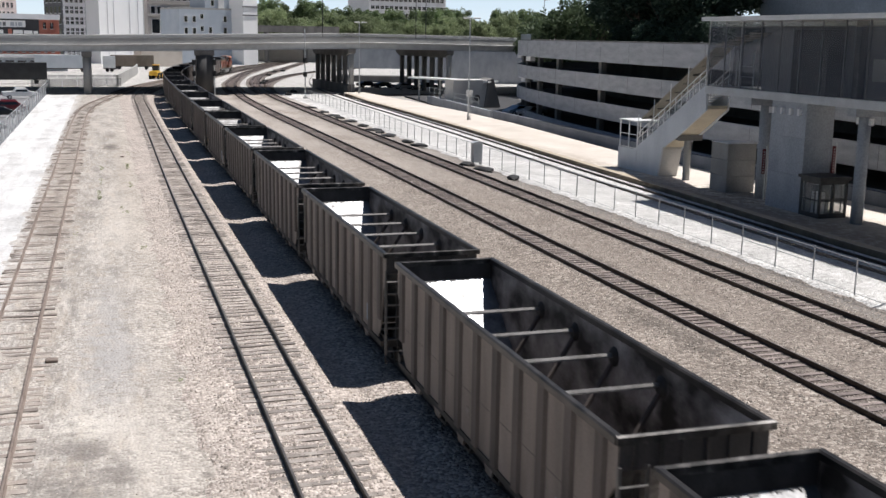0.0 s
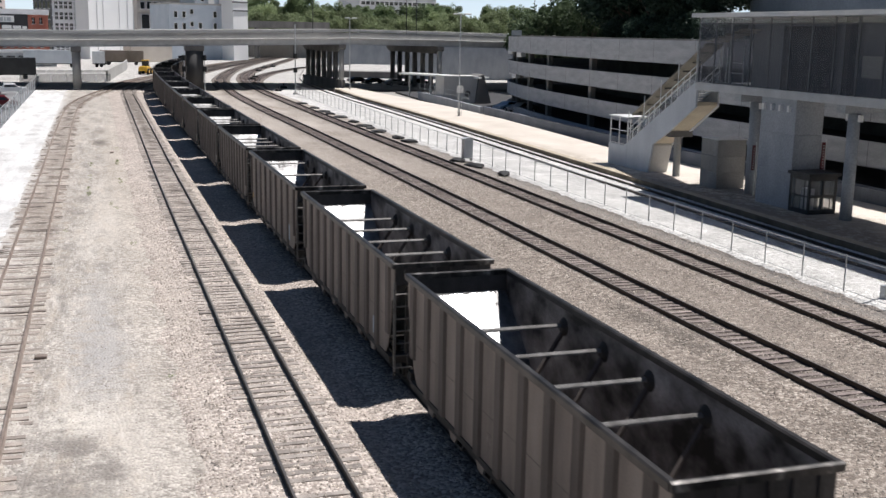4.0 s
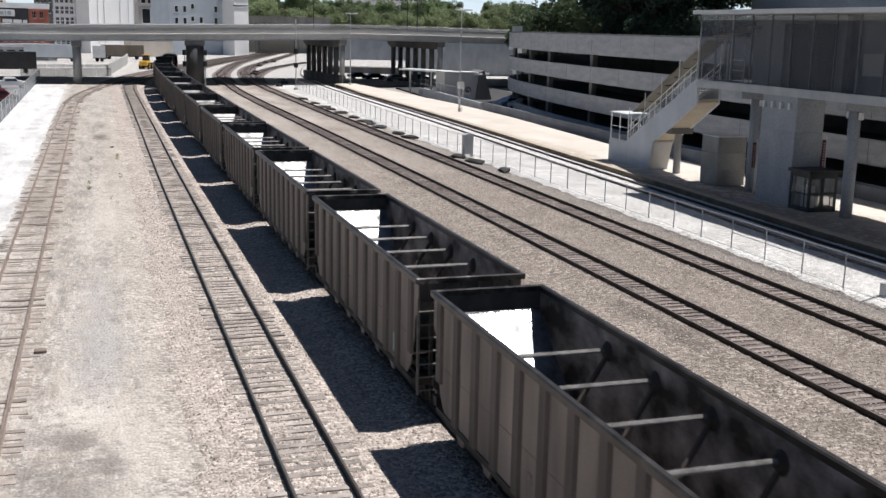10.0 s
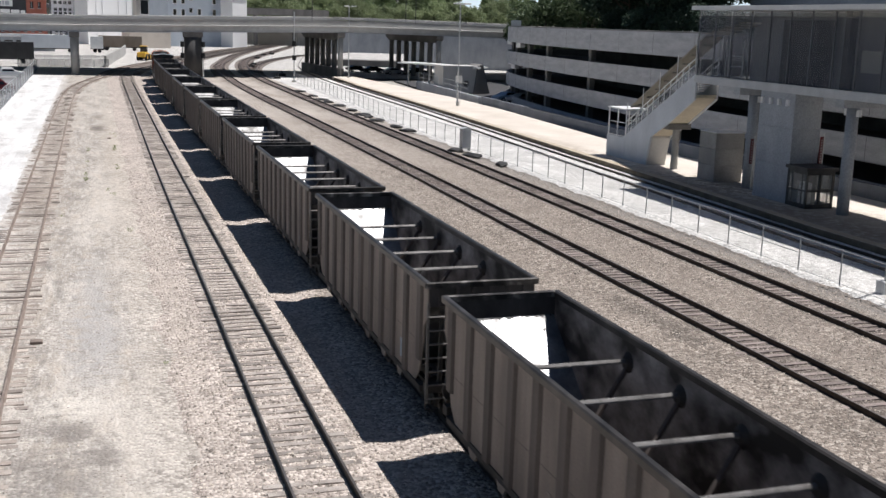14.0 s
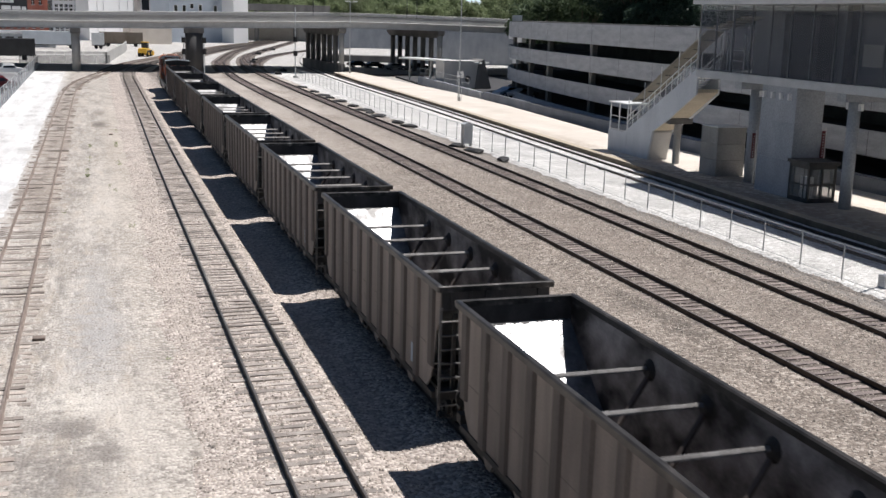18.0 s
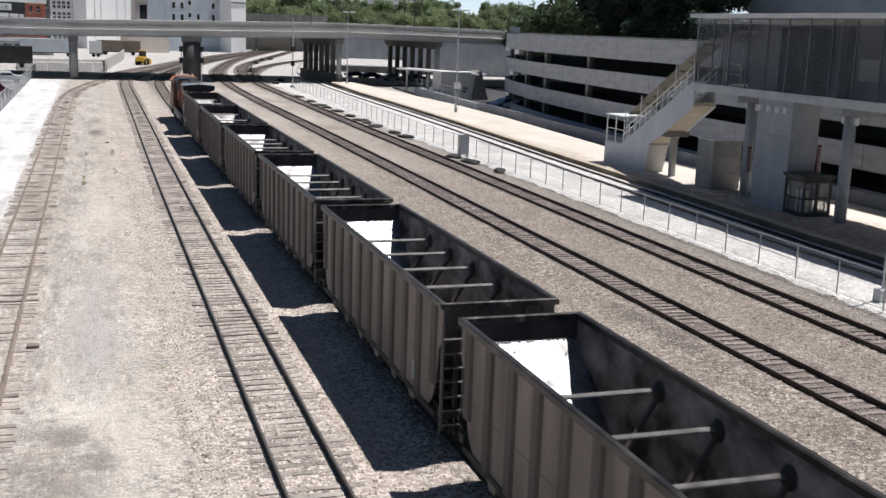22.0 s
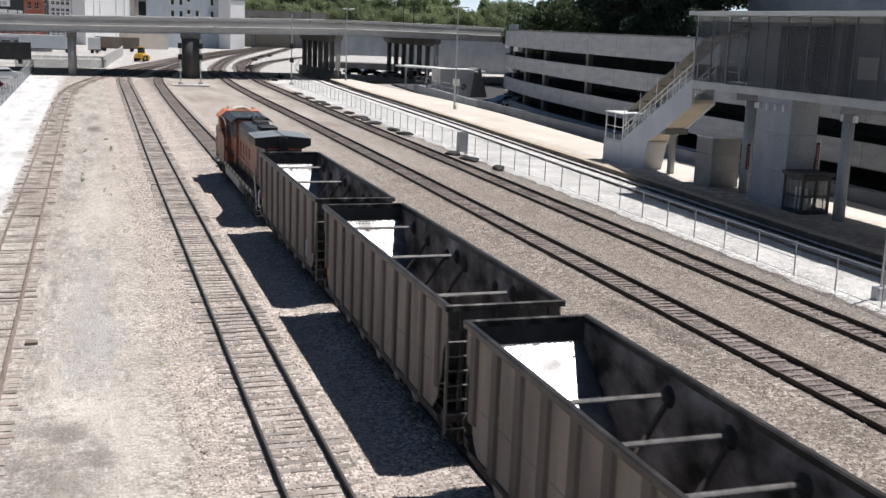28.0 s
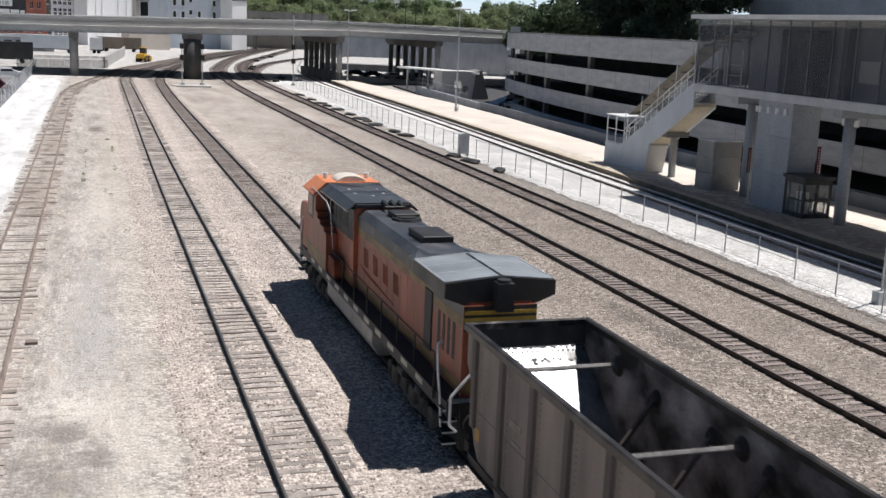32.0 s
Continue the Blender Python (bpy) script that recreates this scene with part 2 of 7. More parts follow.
dusty_far(BALLAST_GREY)
spots(BALLAST_GREY, [(13.4, 44, 2.6, 60, 0.55, (0.64, 0.575, 0.51)), (25.0, 50, 1.6, 40, 0.5, (0.24, 0.205, 0.178)), (19.0, 52, 1.2, 34, 0.35, (0.25, 0.215, 0.185)), (30.4, 60, 1.1, 50, 0.8, (0.23, 0.215, 0.20)),
                     (20.4, 36, 0.5, 4, 0.6, (0.10, 0.088, 0.078)),
                     (22.3, 70, 0.95, 220, 0.8, (0.13, 0.11, 0.098)), (27.95, 70, 0.95, 220, 0.8, (0.13, 0.11, 0.098))])
# oil-dark strips along track 3 also paint in shade beneath the train
spots(BALLAST, [(9.9, 80, 0.95, 260, 0.8, (0.11, 0.096, 0.085)), (10.6, 60, 0.6, 160, 0.5, (0.15, 0.13, 0.115)), (6.9, 55, 0.8, 60, 0.3, (0.56, 0.49, 0.43)), (2.6, 45, 0.6, 40, 0.35, (0.55, 0.49, 0.43))])
WHITE_ROCK = stones("white limestone chips", (0.45, 0.438, 0.415), (0.90, 0.885, 0.855), (0.72, 0.705, 0.675), 0.12)
PALE_GRAVEL = stones("pale dusty gravel", (0.34, 0.33, 0.31), (0.74, 0.72, 0.69), (0.54, 0.52, 0.49), 0.09)
OILY_BALLAST = stones("oily brown track ballast", (0.09, 0.08, 0.072), (0.34, 0.295, 0.26), (0.20, 0.172, 0.15), 0.075)
DIRT = dirt("trodden dirt and fines")
PALE_DUST, DARK_OIL, GREY_FINES = (0.64, 0.59, 0.53), (0.19, 0.172, 0.155), (0.43, 0.412, 0.395)
spots(DIRT, [(0.5, 28.6, 1.3, 4.5, 0.5, PALE_DUST), (-1.0, 30.8, 0.6, 1.2, 0.75, (0.72, 0.67, 0.60)), (-0.2, 37.5, 0.9, 4.0, 0.8, GREY_FINES), (-0.3, 45.0, 0.7, 6.0, 0.6, GREY_FINES),
             (-0.9, 28.7, 0.8, 0.8, 0.75, DARK_OIL), (-0.15, 27.0, 0.5, 0.9, 0.75, DARK_OIL), (-1.9, 27.0, 0.7, 1.2, 0.5, DARK_OIL), (-1.2, 25.4, 1.0, 1.2, 0.6, DARK_OIL),
             (-3.6, 70.0, 1.5, 9.0, 0.55, (0.26, 0.21, 0.17)), (-3.5, 97.0, 1.4, 8.0, 0.5, (0.27, 0.225, 0.19)), (-3.5, 125.0, 1.5, 50.0, 0.4, (0.30, 0.255, 0.215)), (0.27, 109.4, 0.75, 2.6, 0.9, (0.12, 0.11, 0.10)), (0.33, 121.5, 0.5, 1.8, 0.7, (0.16, 0.15, 0.135)), (1.4, 90.0, 1.2, 40.0, 0.3, (0.50, 0.43, 0.36)), (0.3, 66.0, 1.0, 9.0, 0.4, PALE_DUST)])
EARTH = surf("bare city ground", (0.30, 0.28, 0.25), (0.42, 0.40, 0.37), 0.08, 0.95, bump=0.3, fine=4, world_space=True, spec=0.2)
ROAD = road("dusty white limestone roadway")
GARAGE_SHADE = surf("ground darkened for garage shade", (0.045, 0.045, 0.048), (0.075, 0.075, 0.078), 0.4, 0.9, bump=0.3, fine=25, world_space=True)
CONCRETE = surf("weathered concrete", (0.34, 0.335, 0.32), (0.46, 0.45, 0.43), 0.35, 0.85, bump=0.2, fine=14, streak=2.5)
# also carries painted shade: under the deck and inside the garage
CONCRETE_DARK = surf("dark stained and shaded concrete", (0.13, 0.125, 0.12), (0.22, 0.21, 0.20), 0.35, 0.85, bump=0.2, fine=14, streak=3)
GARAGE_WALL = surf("board-marked grey parapet concrete", (0.33, 0.347, 0.375), (0.44, 0.457, 0.485), 0.5, 0.85, bump=0.15, fine=12, streak=0.25)
CONCRETE_PALE = surf("pale concrete panel", (0.50, 0.49, 0.47), (0.60, 0.59, 0.57), 0.4, 0.8, bump=0.12, fine=12, streak=2)
PLATFORM = surf("platform concrete", (0.60, 0.54, 0.47), (0.71, 0.65, 0.575), 0.25, 0.9, bump=0.15, fine=12, world_space=True)
# brown edge stains, which also paint the footbridge's shade deeper
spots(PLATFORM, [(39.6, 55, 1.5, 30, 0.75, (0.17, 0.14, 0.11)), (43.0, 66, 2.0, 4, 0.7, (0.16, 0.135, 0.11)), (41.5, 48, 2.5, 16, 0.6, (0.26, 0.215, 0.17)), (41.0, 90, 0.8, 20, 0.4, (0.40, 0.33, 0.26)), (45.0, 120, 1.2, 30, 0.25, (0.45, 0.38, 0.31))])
TACTILE = surf("tactile edge strip", (0.42, 0.35, 0.26), (0.52, 0.44, 0.33), 0.8, 0.8, bump=0.4, fine=16, world_space=True)
TIE = surf("weathered timber tie", (0.235, 0.207, 0.185), (0.46, 0.415, 0.376), 1.6, 0.9, bump=0.6, fine=26, island=0.3)
TIE_DARK = surf("oily timber tie", (0.165, 0.135, 0.123), (0.31, 0.257, 0.235), 1.6, 0.9, bump=0.6, fine=26, island=0.3)
TIE_OLD = surf("bleached old tie", (0.24, 0.20, 0.172), (0.45, 0.395, 0.35), 1.4, 0.95, bump=0.7, fine=24, island=0.35)
RAIL = surf("rail steel", (0.035, 0.028, 0.024), (0.07, 0.055, 0.045), 1.5, 0.55, 0.6, 0.1, 20, world_space=True)
RAIL_RUST = surf("rusty rail steel", (0.19, 0.15, 0.125), (0.30, 0.245, 0.21), 1.5, 0.8, 0.2, 0.2, 20, world_space=True)
SHINE = surf("polished rail head", (0.20, 0.18, 0.165), (0.30, 0.275, 0.255), 0.8, 0.42, 0.8, 0.03, 30, world_space=True)
GALV = surf("galvanised steel", (0.50, 0.52, 0.53), (0.62, 0.64, 0.65), 2.0, 0.45, 0.6, 0.05, 30)
STEEL_PAINT = surf("grey painted steel", (0.42, 0.44, 0.46), (0.52, 0.54, 0.56), 1.0, 0.5, 0.1, 0.05, 20)
WHITE_PAINT = surf("white painted steel", (0.66, 0.67, 0.67), (0.78, 0.78, 0.77), 1.2, 0.5, 0.0, 0.05, 20)
BLACK = surf("black rubber and iron", (0.012, 0.012, 0.013), (0.03, 0.03, 0.03), 3, 0.7, 0, 0.2, 20)
FRAME_DARK = surf("dark bronze frame", (0.03, 0.03, 0.032), (0.06, 0.06, 0.062), 2, 0.5, 0.3, 0.05, 20)
# interior shade is put into this concrete's colour
DARKROOM = surf("concrete with interior shade in its tone", (0.10, 0.10, 0.10), (0.16, 0.16, 0.16), 0.5, 0.9, bump=0.1, fine=8)


# ---------------------------------------------------------------- mesh helpers
def box(bm, x0, x1, y0, y1, z0, z1):
    v = [bm.verts.new((x, y, z)) for z in (z0, z1) for x, y in ((x0, y0), (x1, y0), (x1, y1), (x0, y1))]
    for f in ((3, 2, 1, 0), (4, 5, 6, 7), (0, 1, 5, 4), (1, 2, 6, 5), (2, 3, 7, 6), (3, 0, 4, 7)):
        bm.faces.new([v[i] for i in f])
    return v


def rod(bm, a, b, r, n=8, r2=None):
    """A round bar from a to b."""
    a, b = Vector(a), Vector(b)
    d = (b - a).normalized()
    u = d.orthogonal().normalized()
    w = d.cross(u)
    r2 = r if r2 is None else r2
    ra = [bm.verts.new(a + (u * math.cos(2 * math.pi * i / n) + w * math.sin(2 * math.pi * i / n)) * r) for i in range(n)]
    rb = [bm.verts.new(b + (u * math.cos(2 * math.pi * i / n) + w * math.sin(2 * math.pi * i / n)) * r2) for i in range(n)]
    for i in range(n):
        bm.faces.new((ra[i], ra[(i + 1) % n], rb[(i + 1) % n], rb[i]))
    bm.faces.new(ra[::-1])
    bm.faces.new(rb)


def bar(bm, a, b, w, h):
    """A square bar from a to b: w across, h up."""
    a, b = Vector(a), Vector(b)
    d = (b - a).normalized()
    u = d.cross(Vector((0, 0, 1)))
    u = u.normalized() if u.length > 0.01 else Vector((1, 0, 0))
    k = u.cross(d)
    q = [bm.verts.new(p + u * (sx * w / 2) + k * (sz * h / 2)) for p in (a, b) for sx, sz in ((-1, -1), (1, -1), (1, 1), (-1, 1))]
    for f in ((0, 1, 2, 3), (7, 6, 5, 4), (0, 4, 5, 1), (1, 5, 6, 2), (2, 6, 7, 3), (3, 7, 4, 0)):
        bm.faces.new([q[i] for i in f])


def slab(bm, outline, axis, lo, hi):
    """A flat outline (pairs) drawn out along an axis: for 'x' the pairs are y, z; for 'y' x, z; for 'z' x, y."""
    put = {"x": lambda p, c: (c, p[0], p[1]), "y": lambda p, c: (p[0], c, p[1]), "z": lambda p, c: (p[0], p[1], c)}[axis]
    a = [bm.verts.new(put(p, lo)) for p in outline]
    b = [bm.verts.new(put(p, hi)) for p in outline]
    n = len(outline)
    bm.faces.new(a[::-1])
    bm.faces.new(b)
    for i in range(n):
        bm.faces.new((a[i], a[(i + 1) % n], b[(i + 1) % n], b[i]))


def sweep(bm, path, profile):
    """A profile of (side, up) pairs carried along a path of points; closed round the profile, capped at the ends."""
    path = [Vector(p) for p in path]
    rings = []
    for i, p in enumerate(path):
        d = path[min(i + 1, len(path) - 1)] - path[max(i - 1, 0)]
        d.z = 0
        d.normalize()
        s = Vector((d.y, -d.x, 0))
        rings.append([bm.verts.new(p + s * a + Vector((0, 0, b))) for a, b in profile])
    n = len(profile)
    for r, q in zip(rings, rings[1:]):
        for i in range(n):
            bm.faces.new((r[i], r[(i + 1) % n], q[(i + 1) % n], q[i]))
    bm.faces.new(rings[0][::-1])
    bm.faces.new(rings[-1])


def mesh_of(name, bm, mat, smooth=False, bevel=0.0):
    if bevel:
        bmesh.ops.bevel(bm, geom=[e for e in bm.edges], offset=bevel, segments=1, affect="EDGES", clamp_overlap=True)
    bmesh.ops.recalc_face_normals(bm, faces=bm.faces[:])
    me = bpy.data.meshes.new(name)
    bm.to_mesh(me)
    bm.free()
    me.materials.append(mat)
    if smooth:
        me.polygons.foreach_set("use_smooth", [True] * len(me.polygons))
    return me


def part(name, bm, mat, parent, label="", smooth=False, bevel=0.0):
    ob = new(name, mesh_of(name, bm, mat, smooth, bevel))
    ob.parent = parent
    if label:
        ob["label"] = label
    return ob


def piece(name, me, parent, m):
    """One more of an alike piece, sharing its mesh."""
    ob = new(name, me)
    ob.parent = parent
    ob.matrix_basis = m
    return ob


def thing(name, label, category, at=(0, 0, 0), turn=0.0, group="", kind=""):
    e = new(name)
    e.empty_display_size = 0.3
    e.matrix_basis = pose(at[0], at[1], at[2], 0, 0, turn)
    return tagged(e, label, category, group, kind)


def whole(name, bm, mat, label, category, group="", kind="", smooth=False, bevel=0.0):
    return tagged(new(name, mesh_of(name, bm, mat, smooth, bevel)), label, category, group, kind)


def spline(points, step=2.0):
    """A smooth line through points, resampled at even steps."""
    p = [Vector((*q, 0.0)[:3]) for q in points]
    p = [p[0] * 2 - p[1]] + p + [p[-1] * 2 - p[-2]]
    fine = []
    for i in range(1, len(p) - 2):
        for k in range(24):
            t = k / 24
            a, b, c, d = p[i - 1:i + 3]
            fine.append(0.5 * (2 * b + (c - a) * t + (2 * a - 5 * b + 4 * c - d) * t * t + (3 * b - a - 3 * c + d) * t ** 3))
    fine.append(p[-2])
    out, want, run = [fine[0]], step, 0.0
    for a, b in zip(fine, fine[1:]):
        d = (b - a).length
        while run + d >= want:
            out.append(a.lerp(b, (want - run) / d))
            want += step
        run += d
    return out

# ---------------------------------------------------------------- ground
LINE_1 = spline([(-3.55, -30), (-3.55, 40), (-3.5, 90), (-3.45, 130), (-3.1, 158), (-1.6, 178), (1.0, 196), (3.6, 214), (6.0, 231), (9.2, 246), (14.6, 267), (25.4, 311), (41.8, 368), (59.5, 416)], 0.5)
LINE_2 = spline([(4.82, -30), (4.82, 40), (4.82, 80), (5.0, 120), (5.15, 160), (5.3, 190), (6.4, 210), (9.0, 226), (14.5, 250), (21.0, 282), (31.0, 320), (50.5, 390), (72, 464)], 0.5)
LINE_3 = spline([(9.79, -340), (9.79, -240), (9.79, -140), (9.79, -60), (9.79, 0), (9.79, 50), (9.85, 90), (9.98, 130), (10.35, 165),
                 (11.2, 195), (13.6, 220), (18.5, 252), (29.3, 299), (49.5, 373), (75, 460), (106, 560)], 0.5)
LINE_4 = spline([(22.15, -30), (22.2, 40), (22.45, 80), (22.5, 120), (22.35, 158), (22.95, 192), (25.4, 233), (29.1, 262), (38.7, 315), (54, 378), (78.5, 467), (106, 566)], 0.5)
LINE_5 = spline([(27.75, -30), (27.85, 40), (28.05, 80), (28.1, 120), (28.4, 165), (28.9, 198), (31.1, 236), (37.9, 284), (53, 345), (81, 454), (108, 560)], 0.5)
LINE_6 = spline([(36.2, -30), (36.3, 40), (36.5, 52), (37.6, 86), (38.9, 120), (39.6, 148), (40.2, 178), (41.8, 210), (46, 250), (58, 310)], 0.5)


LINE_7 = spline([(28.95, 200), (31.4, 226), (36.6, 256), (46.5, 292), (63, 332), (86, 372)], 0.5)
SWITCHES = ((32.1, 199.4, 4), (34.9, 210.4, 8), (33.9, 246.3, 10), (35.9, 257.3, 12), (42.4, 297, 16), (47.8, 322, 18), (51.8, 332, 18))


def near_line(x, y, line, y0):
    i = min(max(int((y - y0) / 0.5), 0), len(line) - 1)
    return abs(x - line[i].x)


g = bmesh.new()
for i in range(8):
    a0, a1 = math.pi * i / 4, math.pi * (i + 1) / 4
    g.faces.new([g.verts.new(p) for p in ((0, 0, -0.62), (3500 * math.cos(a0), 3500 * math.sin(a0), -0.62), (3500 * math.cos(a1), 3500 * math.sin(a1), -0.62))])
bmesh.ops.remove_doubles(g, verts=g.verts[:], dist=0.01)
whole("ground", g, EARTH, "pale dusty bare ground of the city yard", "ground", kind="structure")


def bed(name, x0, x1, y0, y1, step, height, mat, label, long=None):
    """A strip of loose ground, uneven by height(x, y)."""
    nx, ny = max(1, round((x1 - x0) / step)), max(1, round((y1 - y0) / (long or step)))
    xs, ys = np.linspace(x0, x1, nx + 1), np.linspace(y0, y1, ny + 1)
    verts = [(x, y, height(x, y)) for y in ys for x in xs]
    w = nx + 1
    faces = [(j * w + i, j * w + i + 1, (j + 1) * w + i + 1, (j + 1) * w + i) for j in range(ny) for i in range(nx)]
    me = bpy.data.meshes.new(name)
    me.from_pydata(verts, [], faces)
    me.materials.append(mat)
    me.polygons.foreach_set("use_smooth", [True] * len(me.polygons))
    return tagged(new(name, me), label, "ground", kind="structure")


def bank(h, d, inside, shoulder, rough):
    """Ballast round a track: its level between the rails and over the tie ends, falling away beyond."""
    if d > 2.4:
        return h
    if d < 0.7:
        top = inside + rough
    elif d < 1.0:
        top = inside + (shoulder - inside) * (d - 0.7) / 0.3 + rough
    else:
        top = shoulder + rough
    k = min(max((2.4 - d) / 0.9, 0), 1)
    return h * (1 - k) + top * k


def yard_height(x, y):
    h = -0.27 - 0.03 * min(max((x - 6) / 3, 0), 1) + 0.05 * noise.noise((x * 0.5, y * 0.5, 0)) + 0.03 * noise.noise((x * 1.7, y * 1.7, 5))
    h -= 0.2 * max(0, 2.2 + 0.7 * noise.noise((3, y * 0.35, 6)) + 0.35 * noise.noise((x, y * 1.3, 1)) - x)
    r = 0.035 * noise.noise((x * 1.3, y * 0.9, 2)) + 0.02 * noise.noise((x * 4, y * 4, 8))
    h = bank(h, near_line(x, y, LINE_2, -30), -0.206, -0.202, r)
    h = bank(h, near_line(x, y, LINE_3, -340), -0.203, -0.165, r * 0.6)
    h = bank(h, near_line(x, y, LINE_4, -30), -0.212, -0.165, r * 0.7)
    return bank(h, near_line(x, y, LINE_5, -30), -0.212, -0.165, r * 0.7)


bed("ballast_bed", 1.4, 12.0, -12, 206, 0.2, yard_height, BALLAST, "light cream-grey crushed stone ballast of the yard", 0.5)
bed("main_line_bed", 12.0, 31.7, -12, 206, 0.2, yard_height, BALLAST_GREY, "brown-grey crushed stone ballast of the main line", 0.5)


def dirt_height(x, y):
    h = -0.225 + 0.035 * noise.noise((x * 0.4, y * 0.3, 9)) + 0.02 * noise.noise((x * 1.5, y * 1.5, 3)) - 0.12 * max(0, (x - 1.3 - 0.5 * noise.noise((0, y * 0.5, 6))))
    return bank(h, near_line(x, y, LINE_1, -30), -0.226, -0.231, 0.06 * noise.noise((x * 1.1, y * 0.6, 12)) + 0.02 * noise.noise((x * 4, y * 4, 8)))


bed("dirt_strip", -5.3, 3.5, -12, 206, 0.22, dirt_height, DIRT, "dusty grey dirt with pale patches between the yard tracks", 0.5)
bed("yard_throat", -60, 120, 206.2, 520, 4.0, lambda x, y: -0.27 + 0.03 * noise.noise((x * 0.1, y * 0.1, 4)), PALE_GRAVEL, "pale gravel ground beyond the viaduct")
bed("chip_strip", 30.9, 42.0, -12, 206, 0.4, lambda x, y: -0.17 + 0.03 * noise.noise((x, y, 7)) - 0.22 * max(0, 31.75 + 0.3 * noise.noise((0, y * 0.6, 3)) - x), WHITE_ROCK, "white limestone chips along the fence")
g = bmesh.new()
for i in range(24):
    box(g, -10.1, -4.95, -20 + i * 9.3, -20 + (i + 1) * 9.3 - 0.03, -0.5, -0.218 + 0.004 * (i % 2))
whole("service_road", g, ROAD, "glaring white stone-dust service road with faint wheel tracks", "road", kind="structure")
g = bmesh.new()
box(g, -95, -10.15, -20, 232, -0.6, -0.2)
whole("parking_lot", g, surf("worn grey asphalt", (0.20, 0.20, 0.205), (0.30, 0.30, 0.305), 0.25, 0.9, bump=0.2, fine=12, world_space=True), "worn grey asphalt car park behind the fence", "parking lot", kind="structure")


STONE = surf("loose ballast stone", (0.34, 0.297, 0.258), (0.60, 0.535, 0.47), 3.0, 0.95, bump=0, fine=20, world_space=True, island=0.45, spec=0.2)


def scatter(name, count, x0, x1, y0, y1, height, r0, r1, lines, seed, label):
    """Single stones lying on the bed, kept off the rail heads."""
    rnd = random.Random(seed)
    verts, faces = [], []
    corner = ((1, 0, 0), (0, 1, 0), (-1, 0, 0), (0, -1, 0), (0, 0, 1), (0, 0, -0.6))
    tri = ((0, 1, 4), (1, 2, 4), (2, 3, 4), (3, 0, 4), (1, 0, 5), (2, 1, 5), (3, 2, 5), (0, 3, 5))
    for i in range(count):
        x, y = rnd.uniform(x0, x1), y0 + (y1 - y0) * rnd.random() ** 1.5
        if any(abs(near_line(x, y, ln, s0) - 0.7525) < 0.12 for ln, s0 in lines):
            continue
        z, r, a = height(x, y), rnd.uniform(r0, r1), rnd.uniform(0, 6.28)
        ca, sa = math.cos(a), math.sin(a)
        n = len(verts)
        for cx, cy, cz in corner:
            k = r * rnd.uniform(0.6, 1.25)
            verts.append((x + (cx * ca - cy * sa) * k, y + (cx * sa + cy * ca) * k, z + 0.3 * r + cz * k * 0.75))
        faces += [(n + p, n + q, n + w) for p, q, w in tri]
    me = bpy.data.meshes.new(name)
    me.from_pydata(verts, [], faces)
    me.materials.append(STONE)
    return tagged(new(name, me), label, "gravel", kind="stuff")


scatter("loose_stones", 60000, 2.0, 31.2, 15, 80, yard_height, 0.022, 0.055, ((LINE_2, -30), (LINE_3, -340), (LINE_4, -30), (LINE_5, -30)), 3, "loose pinkish-grey crushed stones on the ballast")
scatter("loose_grit", 3500, -5.2, 1.9, 15, 70, dirt_height, 0.012, 0.035, ((LINE_1, -30),), 4, "loose grey grit on the trodden dirt")


# ---------------------------------------------------------------- tracks
RAIL_PROFILE = [(-0.035, 0.0), (0.035, 0.0), (0.03, -0.035), (0.012, -0.05), (0.012, -0.155), (0.07, -0.185), (-0.07, -0.185), (-0.012, -0.155), (-0.012, -0.05), (-0.03, -0.035)]
HEAD_PROFILE = [(-0.03, 0.004), (0.03, 0.004), (0.03, -0.001), (-0.03, -0.001)]


def tie_mesh(name, mat, w, length, rough):
    g = bmesh.new()
    v = box(g, -length / 2, length / 2, -w / 2, w / 2, -0.16, 0)
    bmesh.ops.subdivide_edges(g, edges=[e for e in g.edges if abs(e.verts[0].co.x - e.verts[1].co.x) > 1], cuts=3)
    for q in g.verts:
        q.co += Vector((0, noise.noise(q.co * 5) * rough, noise.noise(q.co * 4 + Vector((9, 0, 0))) * rough * 0.5))
    return mesh_of(name, g, mat)


